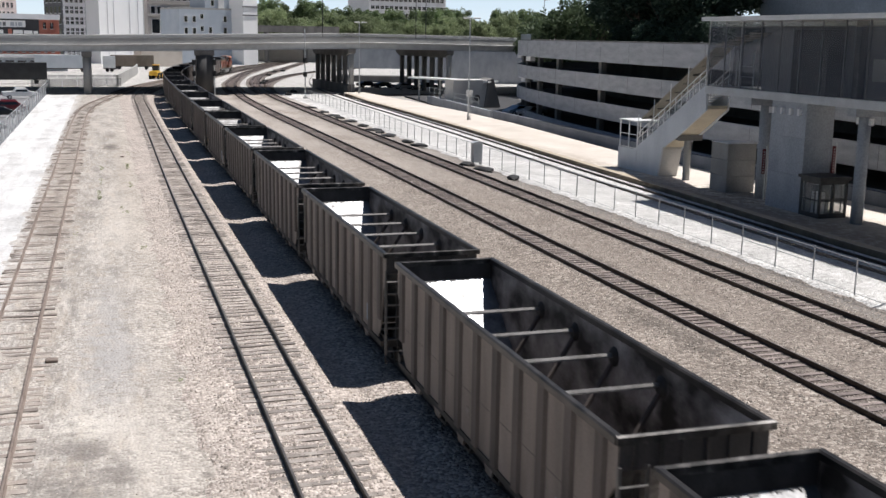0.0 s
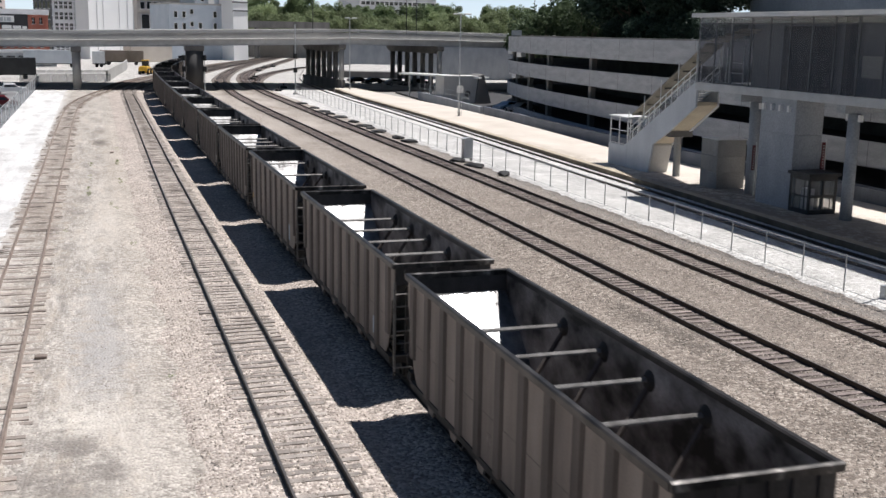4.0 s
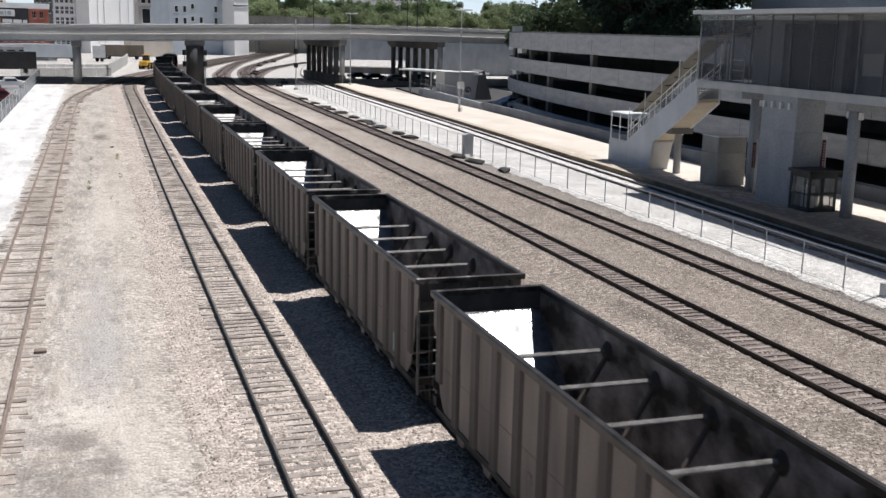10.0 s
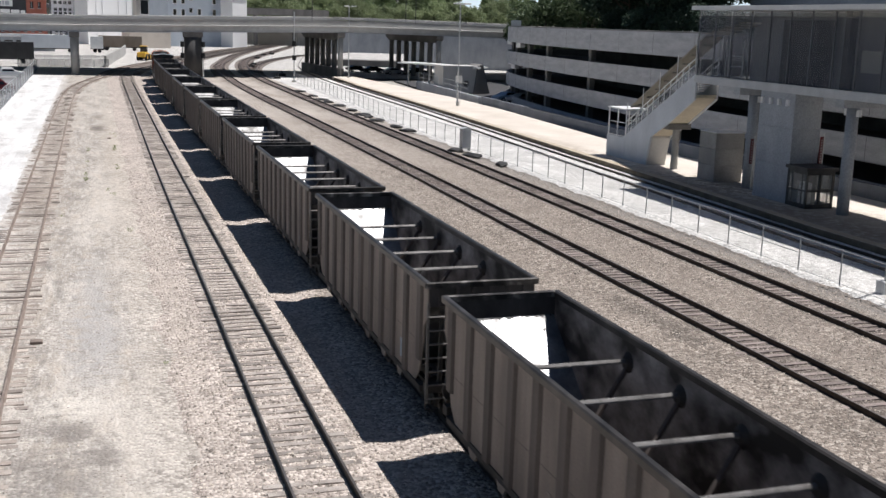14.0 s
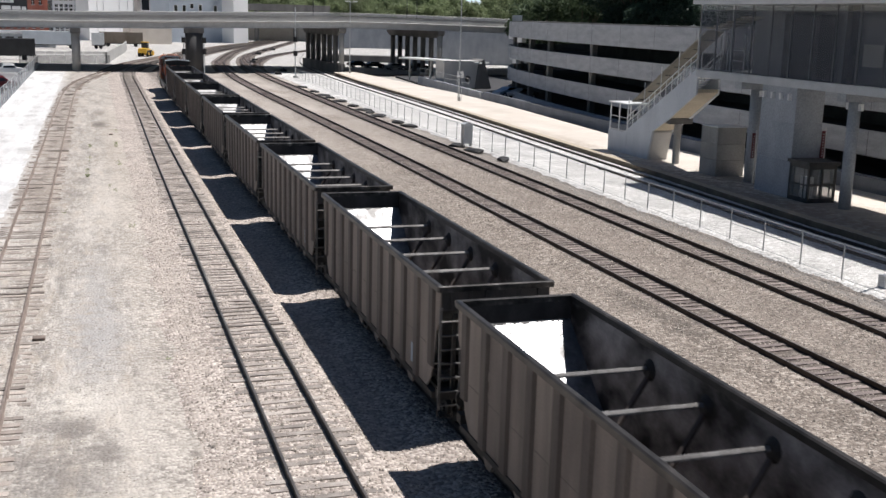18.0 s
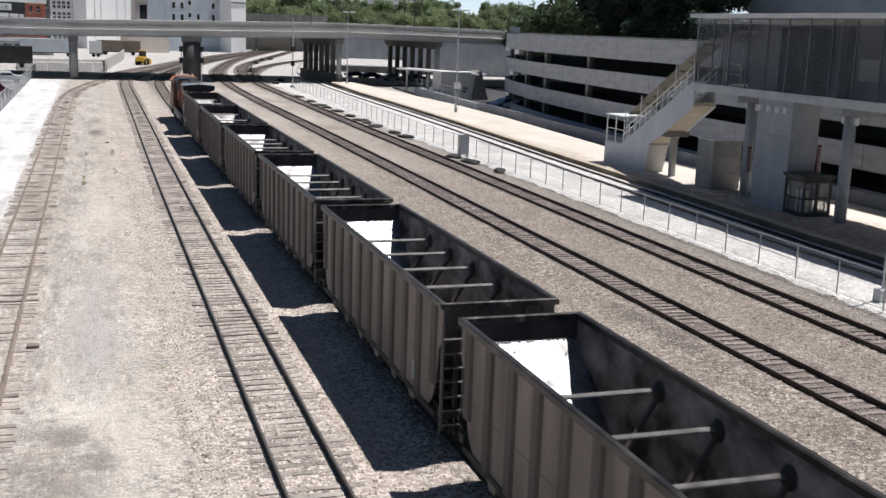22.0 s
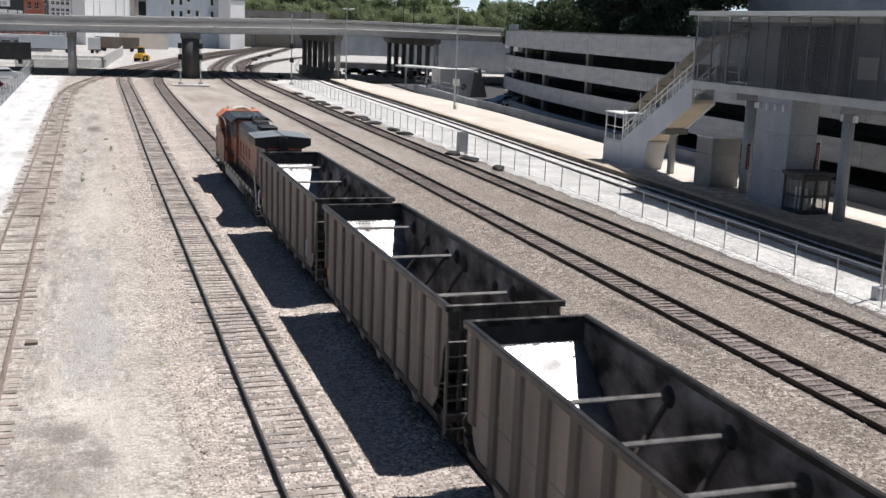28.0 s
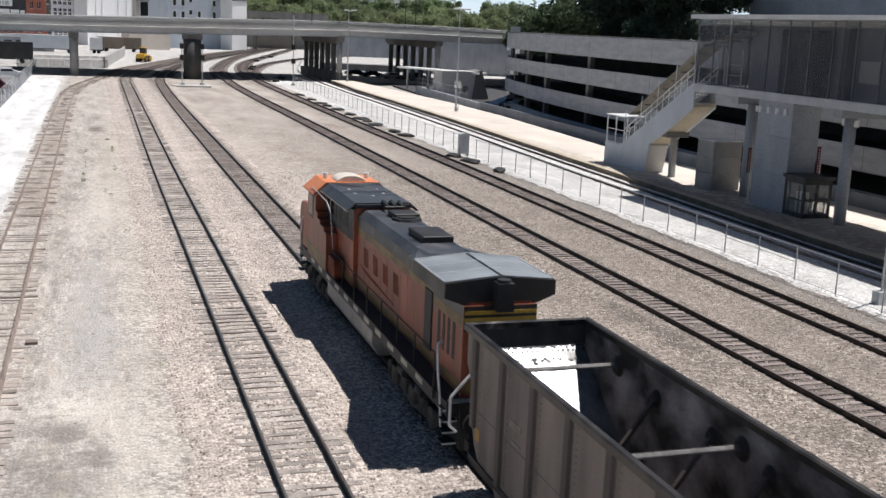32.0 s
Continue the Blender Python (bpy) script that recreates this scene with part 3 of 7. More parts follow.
def track(name, line, mat_rail, mat_head, mat_tie, label, y_from, y_to, spacing=0.53, sink=0.0, w=0.23, odd=0.02, count=300):
    t = tagged(new(name), label, "railway track", kind="structure")
    some = list(line)
    thin = some[::4] if some[0].x == some[1].x else some[::2]
    for side in (-0.7525, 0.7525):
        path = []
        for i, p in enumerate(thin):
            d = (thin[min(i + 1, len(thin) - 1)] - thin[max(i - 1, 0)]).normalized()
            path.append(p + Vector((d.y, -d.x, 0)) * side + Vector((0, 0, -sink)))
        g = bmesh.new()
        sweep(g, path, RAIL_PROFILE)
        part("rail", g, mat_rail, t)
        if mat_head:
            g = bmesh.new()
            sweep(g, path, HEAD_PROFILE)
            part("rail_head", g, mat_head, t, "worn bright running surface")
    rnd = random.Random(len(name) * 7 + int(line[0].x))
    shapes = [tie_mesh("tie", mat_tie, w + k, 2.6, 0.02) for k in (-0.02, 0.0, 0.02)]
    run, made, rest = 0.0, 0, bmesh.new()
    for a, b in zip(line, line[1:]):
        run += (b - a).length
        if run < spacing:
            continue
        run -= spacing
        if not y_from <= a.y <= y_to:
            continue
        d = (b - a).normalized()
        turn = math.degrees(math.atan2(-d.x, d.y)) + rnd.gauss(0, odd * 20)
        m = pose(a.x + rnd.gauss(0, odd * 1.5), a.y + rnd.gauss(0, odd), -0.183 - sink + rnd.gauss(0, 0.008), 0, rnd.gauss(0, 0.3), turn)
        if made < count:
            piece("tie", shapes[made % 3], t, m)
        else:
            q = box(rest, -1.3, 1.3, -w / 2, w / 2, -0.15, 0)
            for vv in q:
                vv.co = m @ vv.co
        made += 1
    if rest.verts:
        tagged(part("far_ties", rest, mat_tie, t), kind="stuff")
    else:
        rest.free()
    return t


# ---------------------------------------------------------------- viaduct
def deck_z(x):
    return float(np.interp(x, (-150, -3, 18, 44, 65, 100, 190), (6.3, 7.3, 7.75, 8.35, 8.2, 7.7, 6.3)))


DECK_LINE = [(-150, 209), (-90, 206), (-40, 204), (-3, 203), (18, 202.5), (46, 203), (64, 203.5), (90, 206), (130, 212), (190, 226)]


# near-black tone puts the deck's shadow into the middle pier
SHADED_PIER = surf("pier concrete darkened for deck shade", (0.045, 0.045, 0.047), (0.10, 0.098, 0.095), 0.4, 0.85, bump=0.2, fine=14, streak=3)


def viaduct():
    t = thing("road_viaduct", "long grey concrete road viaduct on column bents", "bridge", (18, 203, -0.3))
    inv = t.matrix_basis.inverted()

    def along(y_off, prof, name, mat, label="", z=0.0):
        g = bmesh.new()
        sweep(g, [(x, y + y_off, deck_z(x) + z) for x, y in DECK_LINE], prof)
        for v in g.verts:
            v.co = inv @ v.co
        return part(name, g, mat, t, label)

    # the deck's side runs along the sweep; side is positive to the south
    along(0, [(-29.5, 0.95), (0, 0.95), (0, 1.3), (-29.5, 1.3)], "deck", CONCRETE)
    along(0, [(0.1, 0.98), (0.34, 0.98), (0.34, 1.24), (0.1, 1.3)], "deck_edge", CONCRETE_PALE, "pale ledge along the deck edge")
    # inner girders take dark concrete for the shade under the deck
    for i, off in enumerate((0.75, 5.2, 10, 15, 20, 25, 28.6)):
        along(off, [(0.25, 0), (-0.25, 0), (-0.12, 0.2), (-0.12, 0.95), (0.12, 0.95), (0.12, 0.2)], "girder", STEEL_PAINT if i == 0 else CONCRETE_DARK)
    for off in (0.02, 29.2):
        along(off, [(-0.25, 1.3), (0.16, 1.3), (0.03, 2.1), (0.07, 2.12), (0.07, 2.24), (-0.2, 2.24)], "parapet", CONCRETE)
        for z in (2.36, 2.56, 2.76):
            along(off, [(-0.1, z), (0.03, z), (0.03, z + 0.09), (-0.1, z + 0.12)], "rail_tube", CONCRETE_PALE)
        g = bmesh.new()
        for k in range(165):
            x = -140 + k * 2
            y = np.interp(x, [a for a, _ in DECK_LINE], [b for _, b in DECK_LINE]) + off + 0.05
            box(g, x - 0.05, x + 0.05, y - 0.05, y + 0.05, deck_z(x) + 2.3, deck_z(x) + 2.75)
        for v in g.verts:
            v.co = inv @ v.co
        tagged(part("rail_posts", g, GALV, t), kind="stuff")
    for bx, n, single, r, skew in ((-45, 3, True, 0.8, -0.2), (-3, 3, True, 0.75, -0.016), (17.5, 3, True, 1.6, 0.088), (45.0, 7, False, 0.5, -0.06), (64.8, 7, False, 0.5, -0.1), (92, 7, False, 0.5, 0)):
        y = np.interp(bx, [a for a, _ in DECK_LINE], [b for _, b in DECK_LINE])
        z = deck_z(bx)
        g = bmesh.new()
        if single:
            box(g, bx - max(r, 0.7) - 0.1, bx + max(r, 0.7) + 0.1, y + 0.2, y + 3.0, z - 0.9, z)
        else:
            q = []
            for dx in (-0.7, 0.7):
                q.append([g.verts.new((bx + dx + skew * (py - y), py, pz)) for py, pz in ((y + 0.4, z), (y + 0.4, z - 0.7), (y + 2.4, z - 1.4), (y + 27, z - 1.4), (y + 28.8, z - 0.7), (y + 28.8, z))])
            g.faces.new(q[0])
            g.faces.new(q[1])
            for i in range(6):
                g.faces.new((q[0][i], q[0][(i + 1) % 6], q[1][(i + 1) % 6], q[1][i]))
        for v in g.verts:
            v.co = inv @ v.co
        # cap coloured dark for the deck's shade
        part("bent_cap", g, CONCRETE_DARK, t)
        for k in range(n):
            g = bmesh.new()
            cy = y + (1.5 + k * 12.5 if single else 1.4 + k * 4.3)
            cx = bx + skew * (cy - y - 1.5)
            rod(g, (cx, cy, -0.5), (cx, cy, z - 0.85), r if k == 0 or not single else r * 0.8, 20)
            for v in g.verts:
                v.co = inv @ v.co
            # deck shade is in the colour; only the nearest columns stay light
            part("column", g, SHADED_PIER if bx == 17.5 else CONCRETE if k == 0 else CONCRETE_DARK, t, smooth=True)
    g = bmesh.new()
    slab(g, [(44.3, 203.9), (45.6, 203.9), (43.9, 232), (42.6, 232)], "z", -0.5, 1.6)
    for v in g.verts:
        v.co = inv @ v.co
    part("crash_wall", g, CONCRETE_DARK, t, "low dark wall between the columns")
    for bx in (-2.8, 7.0, 39.3, 57.6, 59.6, 85):
        y = np.interp(bx, [a for a, _ in DECK_LINE], [b for _, b in DECK_LINE])
        g = bmesh.new()
        rod(g, (bx, y + 0.3, deck_z(bx) + 1.8), (bx, y + 0.3, deck_z(bx) + 10.5), 0.09, 8, 0.06)
        rod(g, (bx, y + 0.3, deck_z(bx) + 10.4), (bx + 1.6, y + 0.3, deck_z(bx) + 10.7), 0.05, 6)
        for v in g.verts:
            v.co = inv @ v.co
        part("lamp_post", g, GALV if bx < 30 else FRAME_DARK, t, "tall thin lighting mast")


viaduct()


# ---------------------------------------------------------------- garage
GARAGE = spline([(51.4, 18), (51.2, 40), (50.9, 58), (51.2, 91), (52.6, 114), (54.6, 132), (57.2, 146), (60.6, 156.5), (65, 162.5), (72, 166), (82, 167.5)], 2.0)


BLUE_GLASS = surf("blue-grey guard glass", (0.12, 0.15, 0.19), (0.17, 0.20, 0.25), 0.6, 0.3, bump=0.03, fine=8)


def garage():
    t = thing("parking_garage", "multi-storey concrete parking garage with curved open parapet bands", "parking garage", (55, 90, -0.3), kind="")
    inv = t.matrix_basis.inverted()

    def run(prof, z, name, mat, label="", far=400):
        g = bmesh.new()
        sweep(g, [(p.x, p.y, z) for p in GARAGE if p.y < far], prof)
        for v in g.verts:
            v.co = inv @ v.co
        part(name, g, mat, t, label)

    # slabs, back wall and inner columns are coloured dark for the garage's inner shade
    for i, (z0, z1) in enumerate(((8.35, 10.5), (5.3, 7.05), (2.2, 3.95), (-0.5, 0.85))):
        run([(0.0, 0), (0.3, 0), (0.3, z1 - z0), (0.0, z1 - z0)], z0, "parapet_band", GARAGE_WALL)
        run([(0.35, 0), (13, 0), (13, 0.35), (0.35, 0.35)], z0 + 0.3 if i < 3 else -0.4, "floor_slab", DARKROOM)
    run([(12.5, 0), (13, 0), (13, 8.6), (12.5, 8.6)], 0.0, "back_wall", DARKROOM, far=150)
    for k, p in enumerate(GARAGE):
        if k in (11, 18, 26, 36, 47, 55, 60, 65, 69):
            d = (GARAGE[min(k + 1, len(GARAGE) - 1)] - GARAGE[k - 1]).normalized()
            q = p + Vector((d.y, -d.x, 0)) * 1.1
            g = bmesh.new()
            box(g, q.x - 0.3, q.x + 0.3, q.y - 0.35, q.y + 0.35, -0.5, 8.6)
            for v in g.verts:
                v.co = inv @ v.co
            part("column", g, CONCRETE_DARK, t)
    # soil and dark edging of the planted roof, glass guard at the far end, joints between the cast bands
    run([(0.35, 0), (4.0, 0), (4.0, 0.32), (0.35, 0.32)], 10.3, "planter_edge", CONCRETE_DARK)
    g = bmesh.new()
    sweep(g, [(p.x, p.y, 10.5) for p in GARAGE if 140 < p.y < 158], [(0.4, 0), (0.43, 0), (0.43, 0.9), (0.4, 0.9)])
    for v in g.verts:
        v.co = inv @ v.co
    part("guard_panel", g, BLUE_GLASS, t, "blue-grey guard panel at the roof corner")
    for k, p in enumerate(GARAGE):
        if k % 4 == 2 and 40 < p.y < 160:
            d = (GARAGE[k + 1] - GARAGE[k - 1]).normalized()
            out = Vector((-d.y, d.x, 0))
            for z0, z1 in ((8.35, 10.5), (5.3, 7.05), (2.2, 3.95), (-0.5, 0.85)):
                g = bmesh.new()
                bar(g, p + out * 0.004 + Vector((0, 0, z0 + 0.02)), p + out * 0.004 + Vector((0, 0, z1 - 0.02)), 0.012, 0.035)
                for v in g.verts:
                    v.co = inv @ v.co
                part("joint", g, DARKROOM, t)
    for k, z in ((62, 8.0), (64, 4.95), (70, 8.1), (71, 5.0)):
        q = GARAGE[k] + Vector((0.5, 0, z))
        g = bmesh.new()
        box(g, q.x - 0.35, q.x + 0.35, q.y - 0.8, q.y + 0.8, q.z - 0.3, q.z + 0.35)
        for v in g.verts:
            v.co = inv @ v.co
        part("ceiling_lamp", g, WHITE_PAINT, t, "pale boxed lamp under the floor slab")


garage()

# ---------------------------------------------------------------- station
g = bmesh.new()
slab(g, [(38.0, -12), (38.1, 50), (38.7, 65), (39.4, 86), (40.7, 121), (41.3, 149), (41.6, 176), (43.0, 202), (47.2, 203), (48.6, 176), (49.6, 149), (49.3, 128), (47.2, 95), (48.6, 60), (49, -12)], "z", -0.5, 0.2)
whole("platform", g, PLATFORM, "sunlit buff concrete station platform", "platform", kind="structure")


# ---------------------------------------------------------------- train
def place_on(line, s, half):
    """The pose of a vehicle whose middle is s metres along the running line and whose trucks stand half a metre count from it."""
    i = (s - half + 340) / 0.5
    j = (s + half + 340) / 0.5
    a = line[int(i)].lerp(line[int(i) + 1], i % 1)
    b = line[int(j)].lerp(line[int(j) + 1], j % 1)
    d = b - a
    m = (a + b) / 2
    return pose(m.x, m.y, 0, 0, 0, math.degrees(math.atan2(-d.x, d.y)))


def rolled(t):
    """How far the train has rolled by t seconds."""
    return 0.035 + 8.8304 * t - 0.013936 * t * t + 0.0000908 * t ** 3


PITCH, FIRST = 16.45, 31.03 - 7.53
HOPPER = surf("dusty brown hopper paint", (0.15, 0.124, 0.11), (0.29, 0.243, 0.213), 1.1, 0.7, 0.05, 0.12, 24, streak=5, c3=(0.345, 0.292, 0.256))
HOPPER_POST = surf("grimy hopper post paint", (0.066, 0.054, 0.048), (0.13, 0.107, 0.095), 1.6, 0.7, 0.05, 0.12, 24, streak=6)
HOPPER_DARK = surf("coal-blackened steel", (0.02, 0.017, 0.015), (0.055, 0.047, 0.042), 1.2, 0.75, 0.0, 0.2, 18, streak=2)
HOPPER_IN = surf("scoured inner side sheet", (0.026, 0.022, 0.02), (0.34, 0.305, 0.29), 0.7, 0.55, 0.1, 0.1, 16, streak=0.7, c3=(0.55, 0.51, 0.49), spec=0.35, lo=0.38, hi=0.60)
CHORD = surf("worn top chord", (0.018, 0.016, 0.015), (0.07, 0.062, 0.056), 1.6, 0.42, 0.3, 0.12, 24, c3=(0.2, 0.185, 0.17))
BRIGHT = surf("coal-polished steel sheet", (0.15, 0.147, 0.143), (0.36, 0.362, 0.365), 1.6, 0.55, 0.85, 0.12, 14, streak=4.0, rough2=0.33, c3=(0.45, 0.445, 0.44), lo=0.30, hi=0.58)
SMEAR = surf("coal smear on steel", (0.09, 0.088, 0.085), (0.28, 0.275, 0.27), 5, 0.7, 0.3, 0.1, 20)
WORN_PIPE = surf("scuffed cross brace", (0.16, 0.15, 0.14), (0.32, 0.305, 0.29), 3, 0.5, 0.4, 0.1, 30)
END_SHEET = surf("grimy black end sheet", (0.03, 0.027, 0.026), (0.085, 0.077, 0.074), 1.5, 0.6, 0.0, 0.15, 18, streak=2)
LADDER = surf("grimy grey ladder steel", (0.10, 0.093, 0.088), (0.21, 0.198, 0.188), 3, 0.6, 0.2, 0.1, 30)
# the brightest patches are glints put into the rim's colour
RIM = surf("scuffed end rim with glints", (0.025, 0.023, 0.022), (0.10, 0.092, 0.086), 2.2, 0.4, 0.4, 0.12, 24, c3=(0.36, 0.34, 0.32), lo=0.42, hi=0.60)
TRUCK = surf("oily cast steel", (0.02, 0.018, 0.016), (0.05, 0.044, 0.038), 2.5, 0.75, 0.3, 0.25, 20)
WHEEL = surf("rust-brown wheel steel", (0.06, 0.045, 0.035), (0.11, 0.085, 0.07), 3, 0.6, 0.4, 0.1, 20)
STENCIL = surf("faded stencil paint", (0.17, 0.14, 0.12), (0.29, 0.26, 0.235), 6, 0.8, bump=0.05, fine=30)
BLUE_CARD = surf("faded pale blue placard", (0.24, 0.30, 0.36), (0.38, 0.45, 0.53), 3, 0.6, 0, 0.03, 20)
ORANGE_CARD = plain("amber placard", (0.42, 0.24, 0.06), 0.6)


def truck_parts(parent, y, axles, out=1.0, r=0.42, mat=None):
    """One swivelling truck: two side frames with their springs, a bolster and its wheelsets."""
    mat = mat or TRUCK
    t = new("truck")
    t.parent = parent
    t.location = (0, y, 0)
    for s in (-1, 1):
        g = bmesh.new()
        span = (axles[-1] - axles[0]) / 2
        slab(g, [(-span - 0.28, 0.33), (-span - 0.28, 0.58), (-0.75, 0.78), (0.75, 0.78), (span + 0.28, 0.58), (span + 0.28, 0.33), (span - 0.12, 0.36),
                 (0.45, 0.2), (-0.45, 0.2), (-span + 0.12, 0.36)], "x", s * out - 0.07, s * out + 0.07)
        for k in (-0.22, 0.0, 0.22):
            rod(g, (s * (out + 0.02), k, 0.3), (s * (out + 0.02), k, 0.62), 0.1, 8)
        for a in axles:
            rod(g, (s * (out - 0.2), a, 0.42), (s * (out + 0.14), a, 0.42), 0.11, 8)
        f = part("side_frame", g, mat, t)
        if out > 1.1:
            for a in axles:
                for k in (-0.42, 0.42):
                    g = bmesh.new()
                    rod(g, (s * (out + 0.09), a + k, 0.4), (s * (out + 0.09), a + k, 0.86), 0.1, 8)
                    rod(g, (s * (out + 0.09), a + k, 0.46), (s * (out + 0.09), a + k, 0.8), 0.12, 8)
                    part("spring", g, mat, f)
                g = bmesh.new()
                slab(g, [(a + 0.3 * math.cos(c), 0.5 + 0.3 * math.sin(c)) for c in np.linspace(0, 2 * math.pi, 13)[:-1]], "x", s * (out + 0.07), s * (out + 0.13))
                part("axle_box", g, mat, f)
            for a0, a1 in zip(axles, axles[1:]):
                g = bmesh.new()
                rod(g, (s * (out + 0.12), (a0 + a1) / 2 - 0.3, 0.92), (s * (out + 0.12), (a0 + a1) / 2 + 0.3, 0.92), 0.13, 10)
                part("brake_cylinder", g, mat, f)
    g = bmesh.new()
    box(g, -1.0, 1.0, -0.2, 0.2, 0.45, 0.72)
    part("bolster", g, TRUCK, t)
    for a in axles:
        g = bmesh.new()
        rod(g, (-1.0, 0, 0), (1.0, 0, 0), 0.08, 8)
        for s in (-1, 1):
            rod(g, (s * 0.71, 0, 0), (s * 0.80, 0, 0), r, 20)
            rod(g, (s * 0.685, 0, 0), (s * 0.71, 0, 0), r + 0.028, 20)
            rod(g, (s * 0.80, 0, 0), (s * 0.84, 0, 0), 0.15, 8)
            for q in range(6):
                c = 2 * math.pi * q / 6
                rod(g, (s * 0.80, 0.24 * math.cos(c), 0.24 * math.sin(c)), (s * 0.812, 0.24 * math.cos(c), 0.24 * math.sin(c)), 0.05, 6)
        w = part("wheelset", g, WHEEL, t)
        w.location = (0, a, r)
    return t


def hopper(label, posts, braces, x_struts, marks):
    t = thing("hopper_car", label, "hopper car", group="coal train")
    W, L = 1.6, 7.53
    for s in (-1, 1):
        g = bmesh.new()
        slab(g, [(-L + 0.05, 3.95), (-L + 0.05, 3.12), (-L + 0.36, 2.78), (-L + 0.42, 2.2), (-L + 0.75, 1.35), (-L + 1.1, 1.0), (L - 1.1, 1.0), (L - 0.75, 1.35), (L - 0.42, 2.2), (L - 0.36, 2.78), (L - 0.05, 3.12), (L - 0.05, 3.95)],
             "x", s * 1.49, s * 1.525)
        part("side_sheet", g, HOPPER, t)
        g = bmesh.new()
        slab(g, [(-L + 0.14, 3.94), (-L + 0.14, 3.38), (-4.45, 1.0), (4.45, 1.0), (L - 0.14, 3.38), (L - 0.14, 3.94)], "x", s * 1.452, s * 1.484)
        part("inner_lining", g, HOPPER_IN, t, "scoured grey inner face of the side")
        for y in posts:
            lo = 1.02 if abs(y) < 6.3 else 1.75
            g = bmesh.new()
            q = 0.23 if len(braces) == 4 else 0.15
            slab(g, [(y - q, s * 1.525), (y - q * 0.72, s * W), (y + q * 0.72, s * W), (y + q, s * 1.525)], "z", lo, 3.93)
            for v in g.verts:
                v.co = Vector((v.co.y, v.co.x, v.co.z))
            part("side_post", g, HOPPER_POST, t)
        if len(braces) == 3:
            # rivet rows up the middle of each panel
            for y0, y1 in zip(posts, posts[1:]):
                g = bmesh.new()
                for k in range(20):
                    yy, zz = (y0 + y1) / 2 + 0.52, 1.2 + k * 0.135
                    box(g, s * 1.5245, s * 1.534, yy - 0.014, yy + 0.014, zz, zz + 0.028)
                part("rivet_row", g, HOPPER_POST, t)
        g = bmesh.new()
        box(g, s * 1.522, s * 1.529, -L + 0.4, L - 0.4, 2.2, 2.215)
        part("sheet_seam", g, HOPPER_POST, t)
        g = bmesh.new()
        slab(g, [(s * 1.44, 3.9), (s * 1.62, 3.9), (s * 1.62, 4.03), (s * 1.58, 4.06), (s * 1.48, 4.06), (s * 1.44, 4.03)], "y", -L + 0.001, L - 0.001)
        part("top_chord", g, CHORD, t, "scuffed dark top rim")
        g = bmesh.new()
        slab(g, [(s * 1.36, 0.86), (s * 1.56, 0.86), (s * 1.56, 1.03), (s * 1.36, 1.03)], "y", -L + 0.5, L - 0.5)
        part("side_sill", g, HOPPER_DARK, t)
        for y in (-5.0, -3.1, -1.05, 1.05, 3.1, 5.0):
            g = bmesh.new()
            slab(g, [(y - 0.3, 0.9), (y - 0.16, 0.7), (y + 0.16, 0.7), (y + 0.3, 0.9)], "x", s * 1.5, s * 1.57)
            part("sill_bracket", g, HOPPER, t)
        # stencilled data and panels on the side, unreadable at this size
        for (y0, y1, z0, z1, m) in marks:
            g = bmesh.new()
            box(g, s * 1.531 - 0.004, s * 1.531 + 0.004, y0, y1, z0, z1)
            part("stencil" if m is STENCIL else "placard", g, m, t)
    for e in (-1, 1):
        g = bmesh.new()
        box(g, -1.49, 1.49, e * (L - 0.05) - 0.02, e * (L - 0.05) + 0.02, 3.38, 3.96)
        part("end_plate", g, END_SHEET, t, "black upper end sheet")
        for x in (-1.2, -0.7, -0.25, 0.25, 0.7, 1.2):
            g = bmesh.new()
            box(g, x - 0.04, x + 0.04, e * (L - 0.03), e * (L + 0.02), 3.4, 3.88)
            part("end_rib", g, END_SHEET, t)
        g = bmesh.new()
        slab(g, [(e * (L - 0.09), 3.9), (e * (L + 0.06), 3.9), (e * (L + 0.06), 4.04), (e * L, 4.065), (e * (L - 0.09), 4.04)], "x", -1.6, 1.6)
        part("end_chord", g, RIM, t, "worn end rim with painted glints")
        g = bmesh.new()
        slab(g, [(e * (L - 0.06), 3.44), (e * (L - 0.06), 3.39), (e * 4.35, 0.9), (e * 4.35, 0.95)], "x", -1.45, 1.45)
        part("slope_sheet", g, BRIGHT, t, "sloping end sheet scoured bright by coal")
        # bolts along the sheet's top edge, ragged coal smears across it below
        n, rf = Vector((0, -e * 0.63, 0.78)), random.Random(7 + e + len(braces))
        run = Vector((0, -e * 0.79, -0.61))
        start = Vector((0, e * (L - 0.075), 3.44)) + n * 0.008
        if len(braces) == 3:
            g = bmesh.new()
            for k in range(22):
                c = start + run * 0.17 + Vector((-1.38 + k * 0.1314, 0, 0))
                rod(g, c - n * 0.01, c + n * 0.012, 0.026, 6)
            part("bolt_row", g, HOPPER_DARK, t)
        g = bmesh.new()
        many = ((60, 0.0, 0.04), (46, 0.36, 0.5), (6, 0.7, 1.6)) if len(braces) == 3 else ((40, 0.0, 0.03), (6, 0.2, 0.5))
        for count, d0, d1 in many:
            for k in range(count):
                x, a, w, h = rf.uniform(-1.42, 1.42), rf.uniform(d0, d1), rf.uniform(0.015, 0.07), rf.uniform(0.02, 0.09)
                c = start + Vector((x, 0, 0)) + run * a
